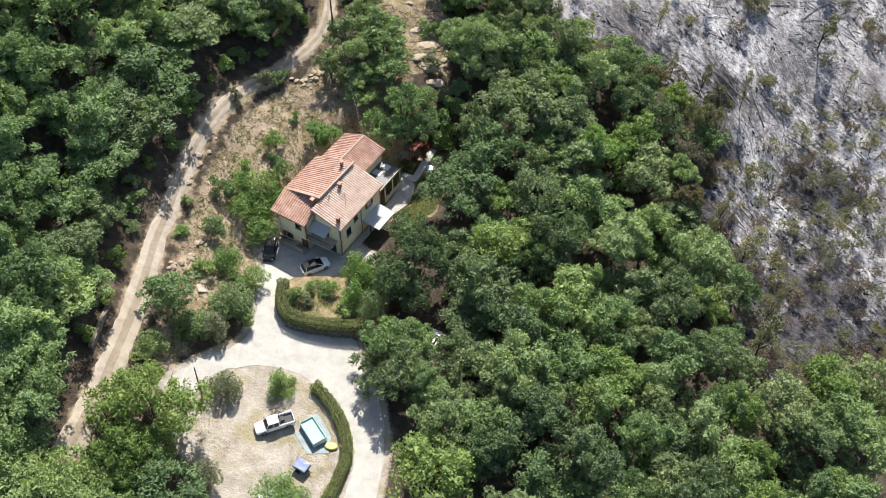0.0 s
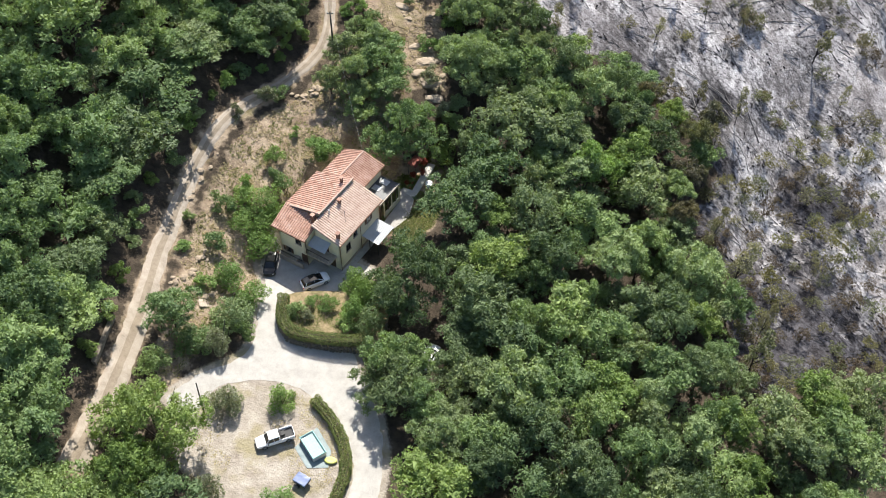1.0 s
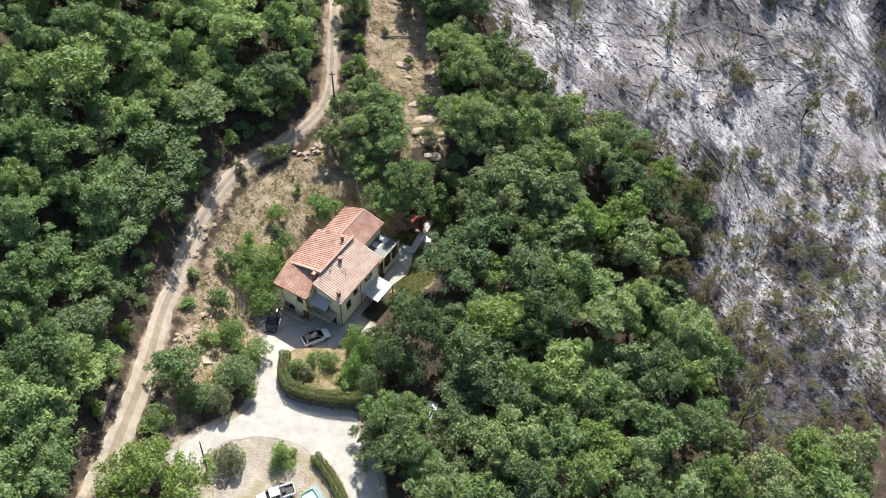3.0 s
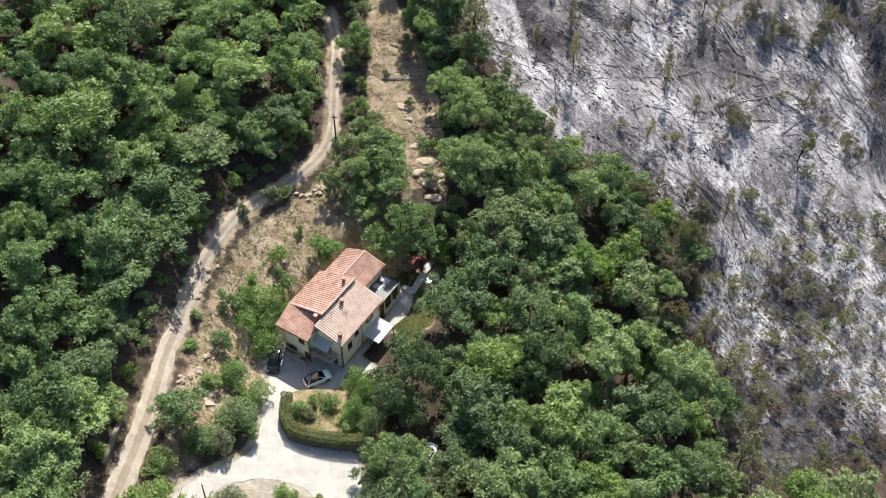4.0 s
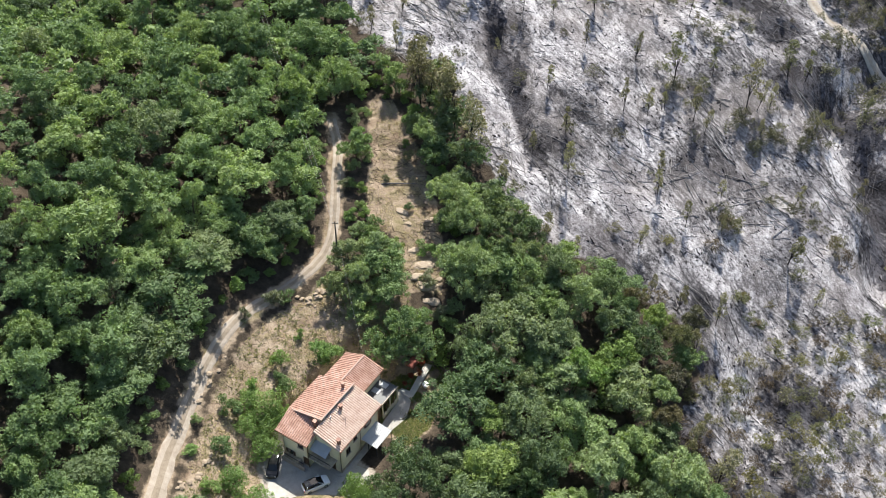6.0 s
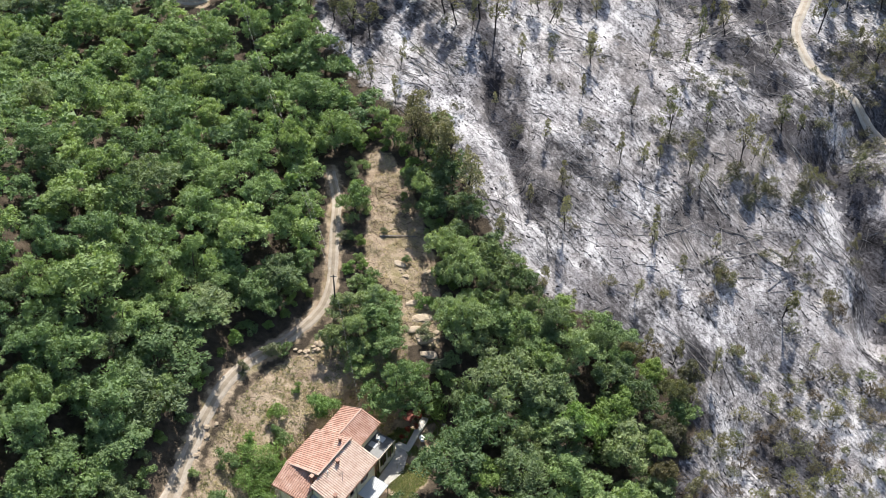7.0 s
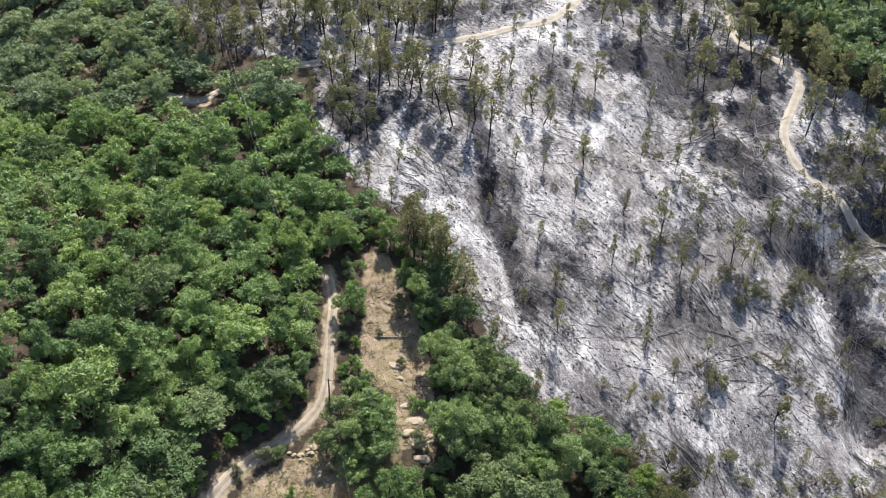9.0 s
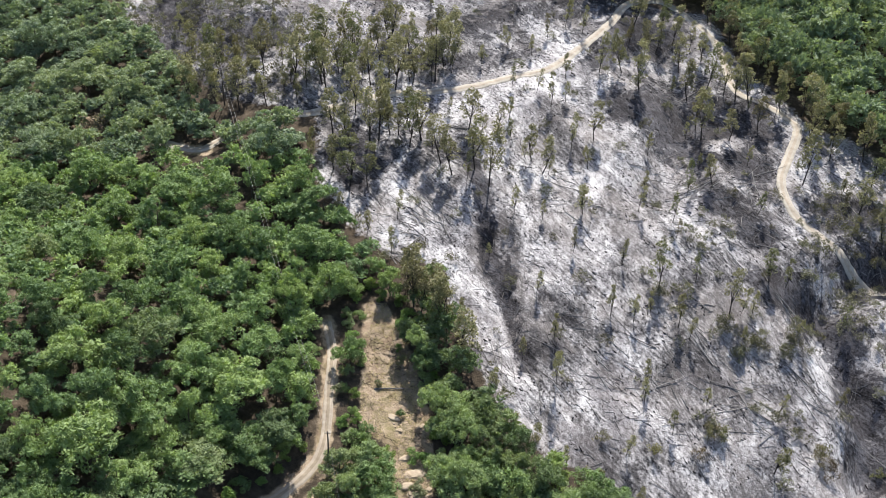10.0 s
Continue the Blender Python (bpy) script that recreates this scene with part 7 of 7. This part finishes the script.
trailer = thing("trailer", "small trailer covered with a blue tarpaulin", "trailer", pose(-16.9, 57.55, ground_z(-16.9, 57.55), 0, 0, -32))
part("box", box(-0.85, 0.85, -0.62, 0.62, 0.38, 0.85, 0.03), METAL_DARK, trailer)
bm = box(-0.92, 0.92, -0.68, 0.68, 0.70, 1.0, 0.08)
bmesh.ops.subdivide_edges(bm, edges=bm.edges[:], cuts=3, use_grid_fill=True)
for v in bm.verts:
    v.co.z += 0.10 * math.exp(-(v.co.x ** 2) * 1.5) * (v.co.z > 0.9) + 0.04 * noise.noise(v.co * 3)
part("cover", bm, TARP_BLUE, trailer, "rumpled blue tarpaulin cover")
part("drawbar", tube([(0.85, 0, 0.42), (1.55, 0, 0.42)], 0.04, 6), METAL_DARK, trailer)
for s in (-1, 1):
    wheel(trailer, -0.1, s * 0.76, 0.28, s)
table = thing("garden_table", "white plastic garden table on the dry grass", "table", pose(-20.6, 53.6, ground_z(-20.6, 53.6), 0, 0, 25))
part("tabletop", box(-0.95, 0.95, -0.6, 0.6, 0.70, 0.75, 0.02), PAINT_WHITE, table)
for a in (-1, 1):
    for b in (-1, 1):
        part("leg", tube([(a * 0.8, b * 0.48, 0.70), (a * 0.86, b * 0.52, 0)], [0.04, 0.03], 6), PAINT_WHITE, table)
van = hatchback("white car half hidden under the trees", aim(-1.6, 76.0, 65), PAINT_WHITE, PAINT_WHITE)

# pots and flowers along the walk
TERRACOTTA = plain("terracotta_pot", (0.42, 0.19, 0.11), 0.85, 0, 0.25, 0.2)
FLOWER_RED = foliage("red_flowers", (0.20, 0.04, 0.03), (0.28, 0.07, 0.05), (0.34, 0.11, 0.08))
for k, (lx, ly, s, red) in enumerate(((-1.3, 20.0, 1.0, False), (-1.6, 21.0, 1.2, True), (-1.0, 19.0, 0.8, False), (1.2, 17.0, 0.8, False), (-0.9, 22.3, 1.0, True), (-1.9, 24.3, 1.2, True), (1.9, 15.2, 0.7, False), (-1.7, 19.3, 0.9, True))):
    wx, wy = HOUSE_X + lx * HC - ly * HS, HOUSE_Y + lx * HS + ly * HC
    pot = thing("flower_pot", "terracotta pot with red flowers beside the walk" if red else "terracotta pot with a green plant beside the walk", "flower pot", pose(wx, wy, YARD + 0.13, 0, 0, 40 * k) @ Matrix.Diagonal((s, s, s, 1)))
    part("pot", tube([(0, 0, 0), (0, 0, 0.38), (0, 0, 0.42), (0, 0, 0.46)], [0.18, 0.26, 0.29, 0.29], 14), TERRACOTTA, pot)
    rng = np.random.default_rng(k)
    cs = [(rng.normal() * 0.18, rng.normal() * 0.18, 0.7 + rng.normal() * 0.14) for _ in range(7)]
    piece("plant", crown_mesh("plant", leaf_cloud(rng, 300, cs, np.full(7, 0.24), 0.07, 1.0, -1.0), FLOWER_RED if red else LEAF), pot)
pergola = thing("red_awning", "faded red cloth awning over the walk", "awning", pose(HOUSE_X + -2.3 * HC - 22.6 * HS, HOUSE_Y + -2.3 * HS + 22.6 * HC, YARD, 0, 0, HOUSE_TURN))
RED_CLOTH = plain("faded_red_cloth", (0.22, 0.075, 0.06), 0.8, 0, 0.2, 0.25, 2.0)
bm = box(-0.8, 0.7, -1.1, 1.1, 2.1, 2.16, 0.01)
bmesh.ops.subdivide_edges(bm, edges=bm.edges[:], cuts=5, use_grid_fill=True)
for v in bm.verts:
    v.co.z += 0.10 * math.cos(v.co.y * 2.2) - 0.12 * v.co.x
part("cloth", bm, RED_CLOTH, pergola)
for a in (-0.75, 0.65):
    for b in (-1.0, 1.0):
        part("post", tube([(a, b, -0.1), (a, b, 2.15 - 0.12 * a)], 0.035, 6), METAL_DARK, pergola)


# ---- dry grass ----
STRAW = foliage("dry_grass", (0.34, 0.285, 0.185), (0.40, 0.34, 0.23), (0.42, 0.365, 0.24), 0.8, 0.3)
GREEN_GRASS = foliage("green_grass", (0.10, 0.13, 0.045), (0.15, 0.17, 0.06), (0.20, 0.20, 0.075), 0.7, 0.3)


def tufts(poly, count, mat, name, label, seed, size=0.22, avoid=(), z=None):
    """Blades in small tufts, each a narrow upright leaf."""
    rng = np.random.default_rng(seed)
    xs, ys = [p[0] for p in poly], [p[1] for p in poly]
    px, py = rng.uniform(min(xs), max(xs), count * 4), rng.uniform(min(ys), max(ys), count * 4)
    ok = inside(px, py, poly)
    for line, gap in avoid:
        ok &= line_distance(px, py, line) > gap
    ok &= np.array([noise.noise(Vector((x * 0.35, y * 0.35, seed))) > -0.12 for x, y in zip(px, py)])
    verts, tint = [], []
    for x, y in list(zip(px[ok], py[ok]))[:count]:
        gz = (ground_z(x, y) if z is None else z) - 0.02
        t0 = rng.random()
        for b in range(5):
            a, l, s = rng.random() * 6.28, size * rng.uniform(0.6, 1.5), rng.uniform(0.04, 0.09)
            dx, dy = math.cos(a), math.sin(a)
            ox, oy = x + rng.normal() * 0.12, y + rng.normal() * 0.12
            verts += [(ox - dy * s, oy + dx * s, gz), (ox + dy * s, oy - dx * s, gz), (ox + dx * l * 0.7 + dy * s * 0.3, oy + dy * l * 0.7 - dx * s * 0.3, gz + l * 0.45), (ox + dx * l * 0.7 - dy * s * 0.3, oy + dy * l * 0.7 + dx * s * 0.3, gz + l * 0.45)]
            tint += [t0] * 4
    me = mesh_np(name, verts, np.arange(len(verts)).reshape(-1, 4), [mat])
    layer = me.attributes.new("tint", "FLOAT", "POINT")
    layer.data.foreach_set("value", np.array(tint, np.float32))
    return tagged(new(name, me), label, "grass", kind="stuff")


tufts(BANK, 5200, STRAW, "dry_grass", "tufts of dry straw-coloured grass on the bank", 1, 0.24, [(TRACK, 1.7), (DRIVE, 1.0)])
tufts(BANK, 2600, GREEN_GRASS, "weeds", "low green weeds on the dry bank", 6, 0.26, [(TRACK, 1.7), (DRIVE, 1.0)])
tufts(CLEARING, 2600, STRAW, "dry_grass", "cut dry grass on the bare clearing", 2, 0.2)
tufts([(-19, 70.5), (-15, 67.5), (-12.6, 62), (-12.2, 58), (-13.4, 50), (-19.5, 50), (-18.6, 60), (-22, 66)], 1400, STRAW, "dry_grass", "short dry grass on the lot", 3, 0.12, [(DRIVE, 0.6)])
tufts(GARDEN, 900, GREEN_GRASS, "weeds", "thin green grass in the garden bed", 4, 0.2, [(GARDEN, 0.8)], BED_Z)
tufts([(-33, 57.5), (-30, 67), (-28.5, 69), (-26, 60), (-27, 52)], 350, STRAW, "dry_grass", "short dry grass at the lot edge", 5, 0.12)
tufts(LAWN, 5200, GREEN_GRASS, "lawn_grass", "short green grass beside the stone walk", 7, 0.2)

# round white table on the lawn
lawn_table = thing("garden_table", "round white garden table on the lawn", "table", pose(HOUSE_X + 1.2 * HC - 20.9 * HS, HOUSE_Y + 1.2 * HS + 20.9 * HC, YARD))
part("tabletop", tube([(0, 0, 0.70), (0, 0, 0.71), (0, 0, 0.74), (0, 0, 0.75)], [0.56, 0.60, 0.60, 0.57], 24), PAINT_WHITE, lawn_table)
part("stem", tube([(0, 0, 0.05), (0, 0, 0.71)], 0.05, 8), PAINT_WHITE, lawn_table)
part("foot", tube([(0, 0, -0.03), (0, 0, 0.04), (0, 0, 0.08)], [0.32, 0.30, 0.08], 16), PAINT_WHITE, lawn_table)
